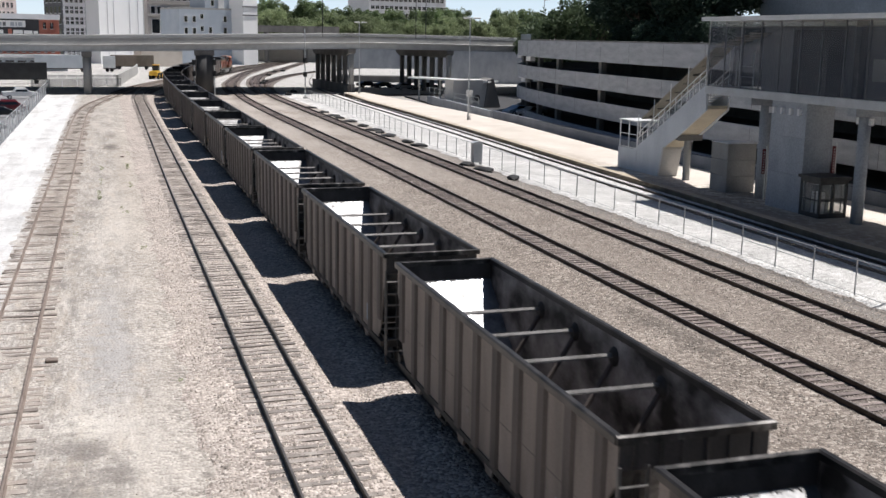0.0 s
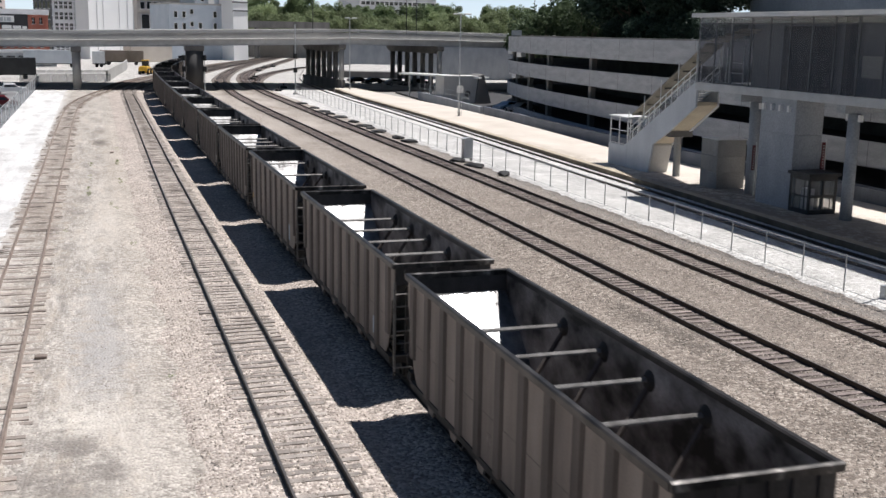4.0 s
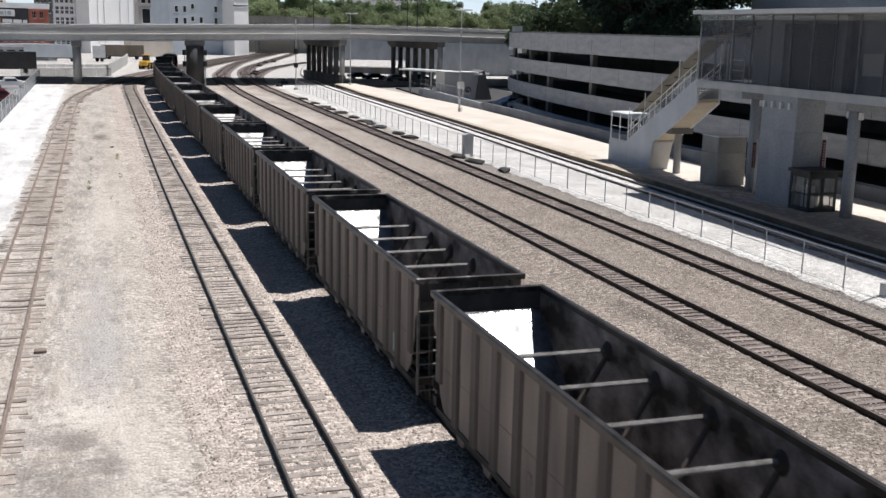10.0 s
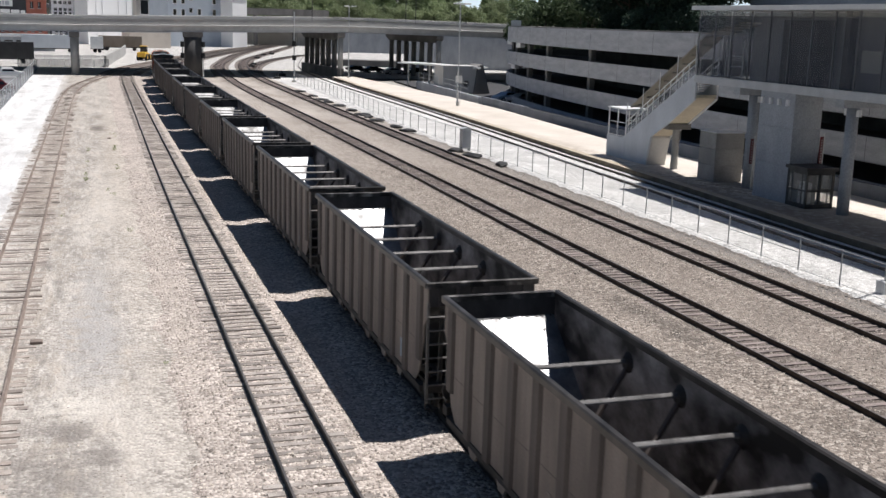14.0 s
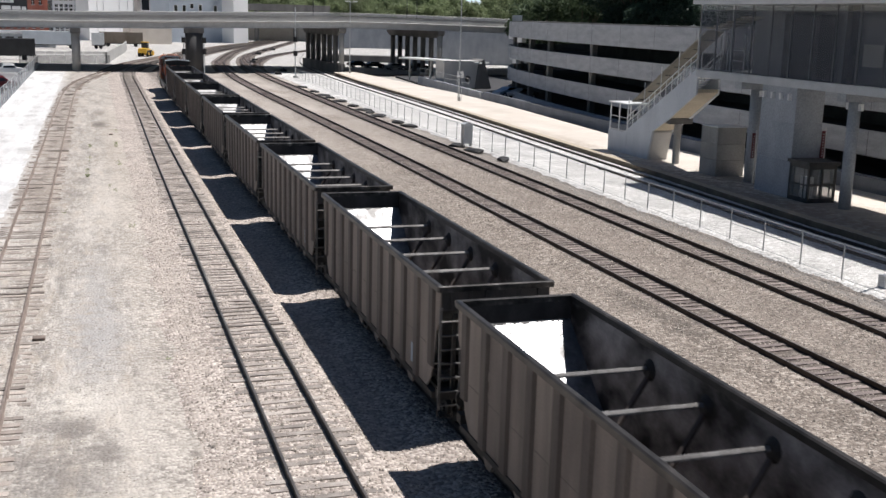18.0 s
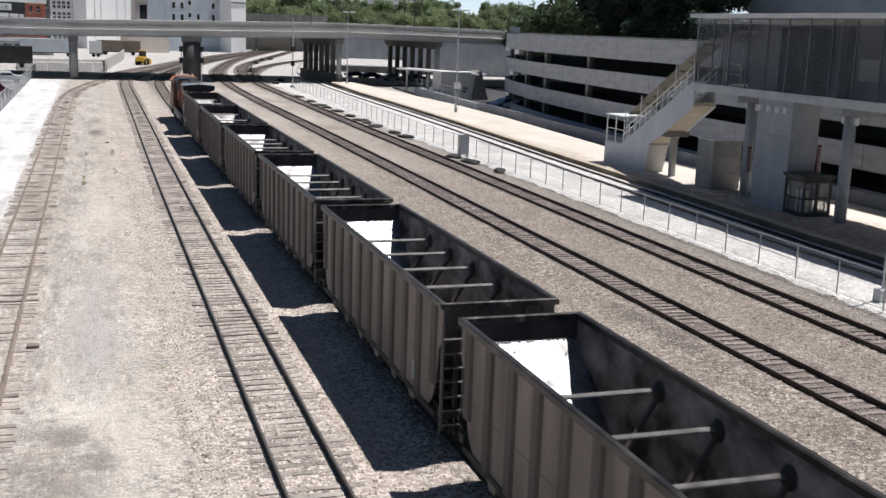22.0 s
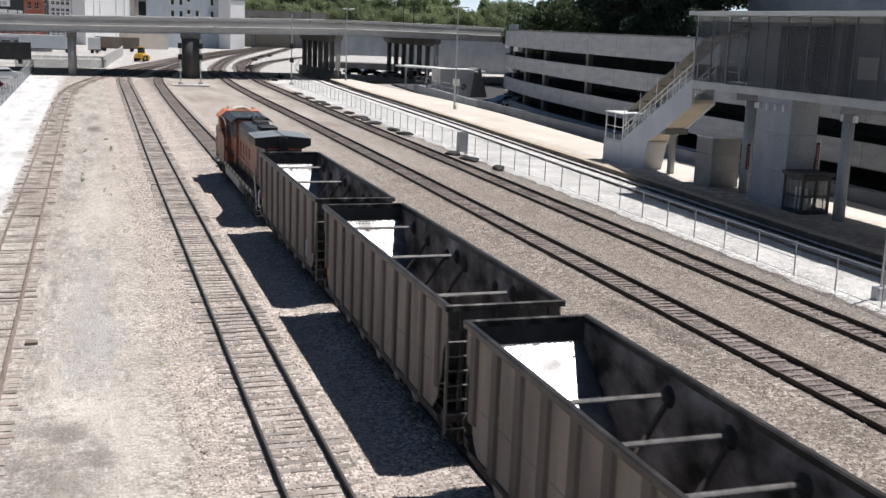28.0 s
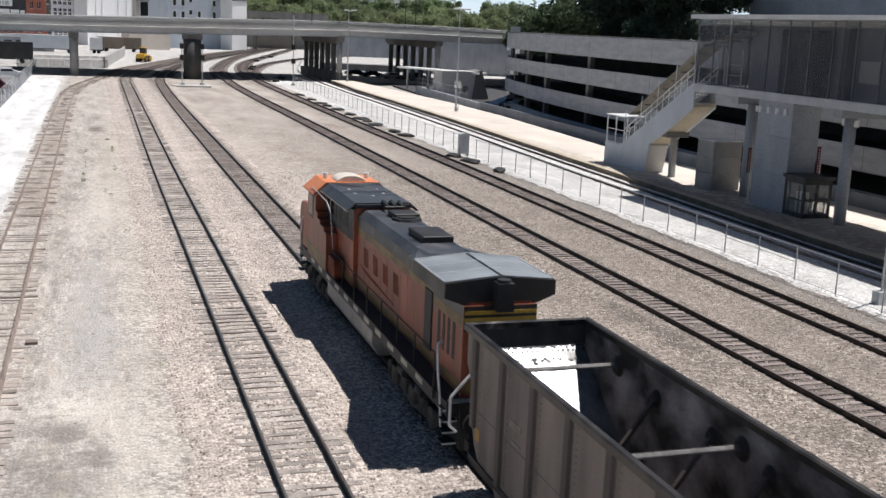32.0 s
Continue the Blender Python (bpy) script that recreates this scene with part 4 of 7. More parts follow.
                g.faces.new([g.verts.new(p) for p in (c - Vector((w, 0, 0)), c + Vector((w, 0, 0)), c + run * h * 0.6 + Vector((w * rf.uniform(0.3, 1), 0, 0)), c + run * h, c + run * h * 0.5 - Vector((w * rf.uniform(0.3, 1), 0, 0)))])
        part("coal_smear", g, SMEAR, t, "ragged smears of black coal dust")
        for x in (-1.1, -0.37, 0.37, 1.1):
            g = bmesh.new()
            slab(g, [(e * (L - 0.08), 3.3), (e * (L - 0.14), 3.2), (e * (L - 0.25), 1.2), (e * (L - 0.1), 1.2)], "x", x - 0.05, x + 0.05)
            part("end_post", g, HOPPER_DARK, t)
        g = bmesh.new()
        box(g, -1.5, 1.5, e * (L - 0.35), e * (L - 0.05), 0.95, 1.2)
        part("end_sill", g, HOPPER_DARK, t)
        # ladders at two opposite corners
        s = -1 if e < 0 else 1
        lad = new("ladder")
        lad.parent = t
        for x in (s * 1.54, s * 0.98):
            g = bmesh.new()
            q = 0.034 if abs(x) > 1.2 else 0.028
            box(g, x - q, x + q, e * (L + 0.06) - q, e * (L + 0.06) + q, 0.72, 3.5)
            part("stile", g, LADDER, lad)
        for k in range(7):
            g = bmesh.new()
            rod(g, (s * 1.54, e * (L + 0.1), 0.85 + k * 0.38), (s * 0.98, e * (L + 0.1), 0.85 + k * 0.38), 0.026, 6)
            part("rung", g, LADDER, lad)
        g = bmesh.new()
        rod(g, (-s * 1.25, e * (L + 0.02), 1.5), (-s * 1.25, e * (L + 0.1), 1.5), 0.26, 14)
        part("brake_wheel" if e < 0 else "cap_plate", g, HOPPER_DARK, t)
        g = bmesh.new()
        box(g, -0.13, 0.13, e * (L - 1.2), e * (L + 0.35), 0.68, 0.98)
        box(g, -0.2, 0.2, e * (L + 0.35), e * (L + 0.69), 0.66, 0.98)
        part("coupler", g, TRUCK, t)
        g = bmesh.new()
        rod(g, (0.28, e * L, 0.7), (0.3, e * (L + 0.5), 0.45), 0.03, 6)
        rod(g, (0.3, e * (L + 0.5), 0.45), (0.28, e * (L + 0.68), 0.55), 0.03, 6)
        part("air_hose", g, BLACK, t)
        g = bmesh.new()
        for x in (-1.5, -1.1):
            rod(g, (x * -s, e * (L - 0.15), 0.42), (x * -s, e * (L - 0.15), 1.0), 0.018, 5)
        rod(g, (-1.5 * -s, e * (L - 0.15), 0.42), (-1.1 * -s, e * (L - 0.15), 0.42), 0.018, 5)
        part("stirrup", g, CHORD, t)
    # discharge bays: four funnels with gates below the sill
    for k, y in enumerate((-3.1, -1.05, 1.05, 3.1)):
        g = bmesh.new()
        slab(g, [(y - 1.03, 1.5), (y - 0.4, 0.55), (y + 0.4, 0.55), (y + 1.03, 1.5), (y + 0.97, 1.5), (y + 0.34, 0.62), (y - 0.34, 0.62), (y - 0.97, 1.5)], "x", -1.455, 1.455)
        part("discharge_bay", g, HOPPER_DARK, t)
        g = bmesh.new()
        box(g, -1.15, 1.15, y - 0.36, y + 0.36, 0.46, 0.55)
        part("gate", g, TRUCK, t)
    # unseen plate added to stop sun leaking through the bays
    g = bmesh.new()
    box(g, -1.46, 1.46, -4.6, 4.6, 0.84, 0.88)
    part("floor_pan", g, HOPPER_DARK, t)
    g = bmesh.new()
    slab(g, [(-0.2, 0.78), (0.2, 0.78), (0.2, 1.2), (0, 1.42), (-0.2, 1.2)], "y", -L + 0.9, L - 0.9)
    part("centre_sill", g, HOPPER_DARK, t)
    for y in braces:
        g = bmesh.new()
        slab(g, [(y - 0.055, 3.44), (y + 0.055, 3.44), (y + 0.055, 3.48), (y + 0.02, 3.53), (y - 0.02, 3.53), (y - 0.055, 3.48)], "x", -1.45, 1.45)
        b = part("cross_brace", g, WORN_PIPE, t, "pale scuffed cross bar")
        for s in (-1, 1):
            g = bmesh.new()
            rod(g, (s * 1.45, y, 3.44), (s * 1.36, y, 3.44), 0.25, 12, 0.15)
            part("gusset", g, HOPPER_DARK, b)
        if x_struts and abs(y) < 3.8:
            for s in (-1, 1):
                g = bmesh.new()
                bar(g, (s * 1.42, y, 3.3), (0, y - 0.3 * s, 1.35), 0.09, 0.09)
                part("strut", g, HOPPER_POST if len(braces) == 4 else HOPPER_DARK, b)
    for y in ((3.8, 1.6, -0.3, -3.0) if len(braces) == 3 else ()):
        for s in (-1, 1):
            g = bmesh.new()
            rod(g, (s * 1.45, y, 3.3), (s * 1.36, y, 3.3), 0.2, 10, 0.12)
            h = part("strut_pad", g, HOPPER_DARK, t)
            g = bmesh.new()
            bar(g, (s * 1.4, y, 3.26), (s * 0.02, y, 1.35), 0.09, 0.09)
            part("strut", g, HOPPER_POST, h)
    for e in (-1, 1):
        truck_parts(t, e * 5.75, (-0.89, 0.89))
    return t


EVEN = [-6.85 + 1.37 * i for i in range(11)]
WIDE = [-6.85 + 1.712 * i for i in range(9)]
MARKS_A = [(5.2, 5.9, 2.75, 2.95, STENCIL), (5.2, 5.75, 2.35, 2.48, STENCIL), (-2.75, -2.45, 1.45, 1.85, STENCIL), (0.5, 0.75, 1.55, 1.8, STENCIL), (-5.2, -4.9, 1.25, 1.8, BLUE_CARD)]
MARKS_B = [(4.0, 4.7, 2.6, 2.78, STENCIL), (4.0, 4.5, 2.25, 2.35, STENCIL), (6.4, 6.7, 1.5, 1.8, ORANGE_CARD), (-2.3, -1.95, 1.4, 1.85, STENCIL), (-5.6, -5.2, 1.3, 2.0, BLUE_CARD)]
car_a = hopper("dusty brown open-top coal hopper, empty, with four cross bars", EVEN, (3.25, 0.95, -1.3, -3.6), True, MARKS_A)
car_b = hopper("grey-brown open-top coal hopper, empty, with three wide-set cross bars", WIDE, (5.6, 0.6, -4.4), False, MARKS_B)
car_c = hopper("brown open-top coal hopper, empty, with narrow posts and three cross bars", EVEN, (5.6, 0.6, -4.4), False, MARKS_B)
cars = []
used = set()
for k in range(18):
    src = car_c if k == 16 else car_b if k in (5, 17) else car_a
    if src.name in used:
        cars.append(copy_thing(src, Matrix()))
    else:
        used.add(src.name)
        cars.append(src)


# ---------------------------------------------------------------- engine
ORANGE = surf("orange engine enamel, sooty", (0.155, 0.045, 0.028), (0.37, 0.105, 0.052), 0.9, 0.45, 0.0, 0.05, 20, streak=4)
# roof orange, set lighter than the sides
ORANGE_TOP = surf("lighter orange enamel", (0.62, 0.2, 0.08), (0.74, 0.27, 0.12), 1.2, 0.5, 0.0, 0.04, 20)
ENGINE_BLACK = surf("sooty black engine paint", (0.013, 0.013, 0.014), (0.028, 0.028, 0.03), 1.5, 0.6, 0.0, 0.08, 20)
ENGINE_ROOF = surf("sooty grey engine roof", (0.022, 0.024, 0.028), (0.088, 0.094, 0.104), 1.3, 0.32, 0.15, 0.15, 14, rough2=0.6, c3=(0.15, 0.14, 0.125))
RADIATOR_TOP = surf("pale dusty radiator screen", (0.20, 0.22, 0.235), (0.34, 0.365, 0.38), 0.8, 0.5, 0.3, 0.15, 40)
WING_SIDE = surf("dusty wing edge", (0.05, 0.047, 0.042), (0.11, 0.102, 0.088), 1.0, 0.6, 0.0, 0.05, 20)
YELLOW = surf("yellow lining, sooty", (0.10, 0.07, 0.03), (0.24, 0.16, 0.05), 1.4, 0.5, 0.0, 0.05, 20)
SILVER = surf("dull silver tank", (0.24, 0.236, 0.23), (0.38, 0.376, 0.368), 1.2, 0.5, 0.3, 0.08, 20)
REFLECT = surf("silver reflective strip", (0.32, 0.31, 0.27), (0.45, 0.44, 0.38), 3, 0.4, 0.0, 0.02, 20)
LETTER = surf("sooty brown lettering paint", (0.10, 0.034, 0.022), (0.235, 0.075, 0.042), 2.0, 0.85, 0, 0.05, 20, spec=0.2)
PANE = glass("dark cab glass", (0.008, 0.009, 0.011), 0.12)


DUSTY_TRUCK = surf("dusty grey cast truck steel", (0.035, 0.033, 0.03), (0.13, 0.12, 0.11), 2.2, 0.75, 0.2, 0.25, 16)
CREAM = surf("cream roof enamel", (0.60, 0.55, 0.46), (0.74, 0.69, 0.60), 1.5, 0.5, 0, 0.05, 20)


def engine():
    t = thing("locomotive", "orange and black diesel locomotive with yellow lining, sooty", "locomotive", group="coal train")

    def b(name, x0, x1, y0, y1, z0, z1, mat, label="", parent=None, bevel=0.0):
        g = bmesh.new()
        box(g, x0, x1, y0, y1, z0, z1)
        return part(name, g, mat, parent or t, label, bevel=bevel)

    # frame and walkway
    b("underframe", -1.42, 1.42, -10.3, 10.3, 1.12, 1.5, ENGINE_BLACK)
    for s in (-1, 1):
        b("sill_plate", s * 1.42, s * 1.5, -9.3, 8.9, 1.28, 1.56, ENGINE_BLACK)
        for k in range(11):
            b("reflector", s * 1.5, s * 1.508, -8.4 + k * 1.5, -7.75 + k * 1.5, 1.34, 1.5, REFLECT)
        # walkway handrail
        g = bmesh.new()
        rod(g, (s * 1.44, -9.2, 2.5), (s * 1.44, 3.7, 2.5), 0.02, 6)
        part("handrail", g, ENGINE_BLACK, t)
        for k in range(8):
            g = bmesh.new()
            rod(g, (s * 1.44, -9.2 + k * 1.84, 1.5), (s * 1.44, -9.2 + k * 1.84, 2.5), 0.02, 6)
            part("stanchion", g, ENGINE_BLACK, t)
        # tall grab irons by the steps, painted white
        for y, d in ((-9.55, 1), (9.7, -1)):
            g = bmesh.new()
            pts = [(s * 1.42, y - 0.3 * d, 0.7), (s * 1.44, y - 0.22 * d, 1.45), (s * 1.47, y - 0.06 * d, 2.1), (s * 1.47, y + 0.02 * d, 2.6), (s * 1.40, y + 0.2 * d, 2.78), (s * 1.25, y + 0.4 * d, 2.8)]
            for p, q in zip(pts, pts[1:]):
                rod(g, p, q, 0.034, 6)
            part("grab_iron", g, WHITE_PAINT, t, "white grab iron by the steps")
        g = bmesh.new()
        pts = [(s * 1.2, -10.44, 0.78), (s * 1.38, -10.44, 0.95), (s * 1.38, -10.44, 1.7), (s * 0.75, -10.5, 2.45)]
        for p, q in zip(pts, pts[1:]):
            rod(g, p, q, 0.04, 6)
        part("end_handrail", g, WHITE_PAINT, t, "white bent end handrail")
        for e in (-1, 1):
            st = new("step_well")
            st.parent = t
            for k in range(4):
                g = bmesh.new()
                box(g, s * 1.12, s * 1.48, e * 10.0 - 0.22, e * 10.0 + 0.22, 0.35 + k * 0.3, 0.39 + k * 0.3)
                part("step", g, ENGINE_BLACK, st)
                g = bmesh.new()
                box(g, s * 1.12, s * 1.5, e * 10.24 - 0.015, e * 10.24 + 0.015, 0.36 + k * 0.3, 0.40 + k * 0.3)
                part("step_edge", g, STEEL_PAINT, st)
            g = bmesh.new()
            box(g, s * 1.08, s * 1.12, e * 10.0 - 0.3, e * 10.0 + 0.3, 0.3, 1.5)
            part("step_back", g, ENGINE_BLACK, st)
        # diagonal handrail behind the cab
        g = bmesh.new()
        pts = [(s * 1.47, 7.6, 4.35), (s * 1.47, 4.6, 4.2), (s * 1.47, 3.9, 3.9), (s * 1.47, 3.4, 2.6)]
        for p, q in zip(pts, pts[1:]):
            rod(g, p, q, 0.018, 6)
        part("cab_handrail", g, GALV, t, "slender grey handrail behind the cab")
    # tank between the trucks
    g = bmesh.new()
    slab(g, [(-1.45, 0.75), (-1.2, 0.35), (1.2, 0.35), (1.45, 0.75), (1.45, 1.22), (-1.45, 1.22)], "y", -2.6, 4.3)
    part("fuel_tank", g, SILVER, t, "long dull silver fuel tank", bevel=0.03)
    for s in (-1, 1):
        g = bmesh.new()
        rod(g, (s * 1.28, -3.4, 1.25), (s * 1.28, 3.8, 1.25), 0.13, 10)
        part("air_reservoir", g, ENGINE_BLACK, t)
    # cab and nose
    g = bmesh.new()
    slab(g, [(8.2, 1.5), (10.35, 1.5), (10.35, 2.9), (10.05, 3.35), (8.2, 3.5)], "x", -1.42, 1.42)
    part("nose", g, ORANGE, t, bevel=0.05)
    g = bmesh.new()
    slab(g, [(-1.5, 1.5), (1.5, 1.5), (1.5, 4.1), (1.05, 4.5), (-1.05, 4.5), (-1.5, 4.1)], "y", 6.65, 8.2)
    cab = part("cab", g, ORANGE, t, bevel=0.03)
    g = bmesh.new()
    slab(g, [(-1.58, 4.12), (-1.06, 4.55), (1.06, 4.55), (1.58, 4.12), (1.58, 4.18), (1.08, 4.62), (-1.08, 4.62), (-1.58, 4.18)], "y", 6.7, 8.85)
    part("cab_roof", g, ORANGE_TOP, t, "lighter orange cab roof")
    g = bmesh.new()
    slab(g, [(-1.3, 4.3), (-1.0, 4.55), (1.0, 4.55), (1.3, 4.3), (1.3, 4.34), (1.0, 4.6), (-1.0, 4.6), (-1.3, 4.34)], "y", 1.9, 6.68)
    part("rear_cab_roof", g, ENGINE_ROOF, t, "dark grey equipment roof behind the cab")
    g = bmesh.new()
    slab(g, [(0.62 * math.cos(a), 4.61 + 0.24 * math.sin(a)) for a in np.linspace(0, math.pi, 12)], "y", 6.9, 8.0)
    part("air_conditioner", g, CREAM, t, "cream domed roof air-conditioner", bevel=0.03)
    for x in (-0.85, 0.85):
        g = bmesh.new()
        rod(g, (x, 7.9, 4.62), (x, 7.9, 4.85), 0.1, 10)
        part("roof_dome", g, WHITE_PAINT, t)
    for s in (-1, 1):
        for y0, y1 in ((7.15, 7.9),):
            w = b("side_window", s * 1.5, s * 1.512, y0, y1, 3.2, 4.0, PANE)
            b("window_frame", s * 1.505, s * 1.518, y0 - 0.06, y0, 3.14, 4.06, ENGINE_BLACK, parent=w)
            b("window_frame", s * 1.505, s * 1.518, y0, y1, 3.14, 3.2, ENGINE_BLACK, parent=w)
        b("door", s * 1.42, s * 1.43, 8.9, 9.5, 1.7, 3.1, ORANGE)
        b("stripe", s * 1.501, s * 1.506, 4.52, 8.18, 1.62, 2.05, YELLOW, "yellow lower stripe")
        b("stripe", s * 1.421, s * 1.427, 8.25, 10.2, 1.75, 2.1, YELLOW, "yellow lower stripe")
    for x in (-0.75, 0.75):
        b("windscreen", x - 0.45, x + 0.45, 8.2, 8.212, 3.6, 4.15, PANE)
    # hood: inverter and engine compartments, radiator
    def hood(y0, y1, w, z1, cut):
        g = bmesh.new()
        slab(g, [(-w, 1.5), (w, 1.5), (w, z1 - cut), (w - cut, z1), (-w + cut, z1), (-w, z1 - cut)], "y", y0, y1)
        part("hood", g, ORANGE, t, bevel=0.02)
        g = bmesh.new()
        slab(g, [(-w - 0.012, z1 - cut - 0.35), (-w - 0.012, z1 - cut + 0.005), (-w + cut - 0.005, z1 + 0.012), (w - cut + 0.005, z1 + 0.012), (w + 0.012, z1 - cut + 0.005), (w + 0.012, z1 - cut - 0.35),
                 (w - 0.02, z1 - cut - 0.35), (w - 0.02, z1 - cut - 0.02), (w - cut - 0.02, z1 - 0.02), (-w + cut + 0.02, z1 - 0.02), (-w + 0.02, z1 - cut - 0.02), (-w + 0.02, z1 - cut - 0.35)], "y", y0 + 0.01, y1 - 0.01)
        part("hood_roof", g, ENGINE_ROOF, t, "sooty dark grey roof panel")
        for s in (-1, 1):
            b("stripe", s * (w + 0.003), s * (w + 0.011), y0 + 0.02, y1 - 0.02, z1 - cut - 0.62, z1 - cut - 0.36, YELLOW, "sooty yellow upper stripe")
            b("stripe", s * (w + 0.003), s * (w + 0.011), y0 + 0.02, y1 - 0.02, 1.62, 1.85, YELLOW, "sooty yellow lower stripe")

    for s in (-1, 1):
        # full-width lower side behind the cab, its top edge stepped; dark cabinets above
        g = bmesh.new()
        slab(g, [(4.5, 1.5), (6.64, 1.5), (6.64, 3.5), (6.3, 3.5), (6.3, 3.28), (5.7, 3.28), (5.7, 3.14), (5.0, 3.14), (5.0, 3.0), (4.5, 3.0)], "x", s * 1.06, s * 1.5)
        part("lower_side", g, ORANGE, t, "orange side panel with a stepped top edge")
        b("upper_panel", s * 1.05, s * 1.062, 2.0, 6.6, 3.2, 4.28, ENGINE_BLACK, "sooty black cabinet side")
        for y in (2.7, 3.6, 4.5, 5.4):
            b("panel_seam", s * 1.062, s * 1.07, y, y + 0.05, 3.2, 4.28, WING_SIDE)
        b("tool_box", s * 1.06, s * 1.46, 3.2, 4.3, 1.5, 2.25, LETTER, "dark box on the walkway", bevel=0.02)
    hood(1.9, 6.6, 1.05, 4.46, 0.14)
    hood(-7.3, 1.88, 0.90, 4.36, 0.22)
    hood(-10.0, -7.32, 0.94, 4.05, 0.1)
    for s in (-1, 1):
        for k in range(4):
            b("louvre", s * 1.062, s * 1.075, 2.85 + k * 0.9, 3.45 + k * 0.9, 3.55, 4.1, BLACK)
        for k in range(9):
            b("hood_door", s * 0.90, s * 0.905, -5.4 + k * 0.79, -4.68 + k * 0.79, 1.9, 3.45, ORANGE)
        # the builder's lettering, kept as plain dark bars with yellow edge
        for k in range(4):
            y0 = -3.7 + k * 1.3
            g = bmesh.new()
            slab(g, [(y0, 2.58), (y0 + 0.62, 2.58), (y0 + 0.72, 3.22), (y0 + 0.1, 3.22)], "x", s * 0.906, s * 0.91)
            part("letter_block", g, LETTER, t)
        g = bmesh.new()
        slab(g, [(1.5, 2.5), (0.6, 2.46), (-3.2, 2.2), (-3.2, 2.16), (0.4, 2.3)], "x", s * 0.906, s * 0.91)
        part("sweep_line", g, LETTER, t, "dark tapering painted line")
        for k in range(4):
            b("grille_slot", s * 0.94, s * 0.948, -9.3 + k * 0.42, -9.08 + k * 0.42, 2.3, 3.3, ENGINE_BLACK)
        # raised black plate paints the shade of a door recess
        b("door_recess", s * 0.90, s * 0.948, -7.2, -6.55, 1.9, 3.6, ENGINE_BLACK)
    for x, y in ((-0.55, 5.0), (0.55, 5.0), (-0.55, 4.0), (0.55, 4.0), (0.0, 3.4)):
        g = bmesh.new()
        rod(g, (x, y, 4.6), (x, y, 4.62), 0.06, 8)
        part("lifting_lug", g, WHITE_PAINT, t)
    for y in (4.35, 6.1):
        b("roof_seam", -0.98, 0.98, y, y + 0.05, 4.598, 4.612, ENGINE_BLACK)
    for s in (-1, 1):
        # dark side lights and posts under the rear roof's eaves
        for y in (5.2, 5.95):
            w = b("equipment_window", s * 1.071, s * 1.08, y, y + 0.55, 3.62, 4.2, PANE)
            b("window_frame", s * 1.08, s * 1.088, y + 0.55, y + 0.6, 3.58, 4.24, REFLECT, parent=w)
        b("eave_strip", s * 1.24, s * 1.32, 1.9, 6.65, 4.285, 4.305, REFLECT)
        # end platform: pale deck edge, hoses and cut levers
    b("end_deck", -1.36, 1.36, -10.36, -10.12, 1.5, 1.53, REFLECT, "pale worn end deck plate")
    for x in (-0.9, -0.7, -0.5, 0.5, 0.7, 0.9):
        g = bmesh.new()
        pts = [(x, -10.42, 1.2), (x, -10.58, 1.05), (x * 1.02, -10.6, 0.75), (x * 1.03, -10.52, 0.55)]
        for p, q in zip(pts, pts[1:]):
            rod(g, p, q, 0.028, 6)
        h = part("air_hose", g, BLACK, t)
        g = bmesh.new()
        rod(g, pts[-1], (x * 1.03, -10.5, 0.45), 0.04, 6)
        part("coupling_head", g, REFLECT, h)
    b("roof_step", -1.0, 1.0, 1.7, 1.95, 4.44, 4.56, ENGINE_BLACK)
    # exhaust, horn cluster and blower boxes on the roof
    g = bmesh.new()
    rod(g, (0.25, -0.3, 4.34), (0.25, -0.3, 4.46), 0.55, 8, 0.5)
    rod(g, (0.25, -0.3, 4.46), (0.25, -0.3, 4.5), 0.34, 12)
    part("exhaust", g, ENGINE_BLACK, t)
    g = bmesh.new()
    for a, q in (((0.0, 1.25), (0.0, 1.9)), ((0.25, 1.25), (0.28, 1.85)), ((0.5, 1.25), (0.56, 1.75))):
        rod(g, (a[0], a[1], 4.6), (q[0], q[1], 4.62), 0.03, 8, 0.1)
    rod(g, (-0.1, 1.25, 4.55), (0.6, 1.25, 4.55), 0.04, 6)
    part("air_horn", g, ENGINE_BLACK, t)
    b("roof_plate", -0.15, 0.75, -0.2, 0.7, 4.36, 4.56, ENGINE_BLACK, bevel=0.03)
    b("vent_box", -0.35, 0.65, -4.2, -2.6, 4.34, 4.58, ENGINE_BLACK, bevel=0.03)
    # radiator with overhanging wings
    g = bmesh.new()
    slab(g, [(-1.5, 4.16), (-1.5, 4.54), (0, 4.68), (1.5, 4.54), (1.5, 4.16), (1.0, 3.96), (-1.0, 3.96)], "y", -10.0, -7.15)
    part("radiator_wing", g, ENGINE_BLACK, t, "broad black overhanging radiator wing")
    for s in (-1, 1):
        g = bmesh.new()
        slab(g, [(s * 0.05, 4.685), (s * 1.48, 4.55), (s * 1.48, 4.565), (s * 0.05, 4.70)], "y", -9.92, -7.2)
        part("radiator_screen", g, RADIATOR_TOP, t, "pale dusty radiator screen")
        b("wing_side", s * 1.5, s * 1.51, -10.0, -7.15, 4.16, 4.54, WING_SIDE)
        g = bmesh.new()
        near = [g.verts.new((s * x, -7.15, z)) for x, z in ((0.9, 4.1), (1.47, 4.18), (1.47, 4.42), (0.62, 4.45))]
        far = [g.verts.new((s * x, -4.7, z)) for x, z in ((0.85, 3.7), (0.905, 3.74), (0.905, 4.12), (0.66, 4.365))]
        for i in range(4):
            g.faces.new((near[i], near[(i + 1) % 4], far[(i + 1) % 4], far[i]))
        g.faces.new(near)
        g.faces.new(far[::-1])
        part("wing_fillet", g, ENGINE_ROOF, t)
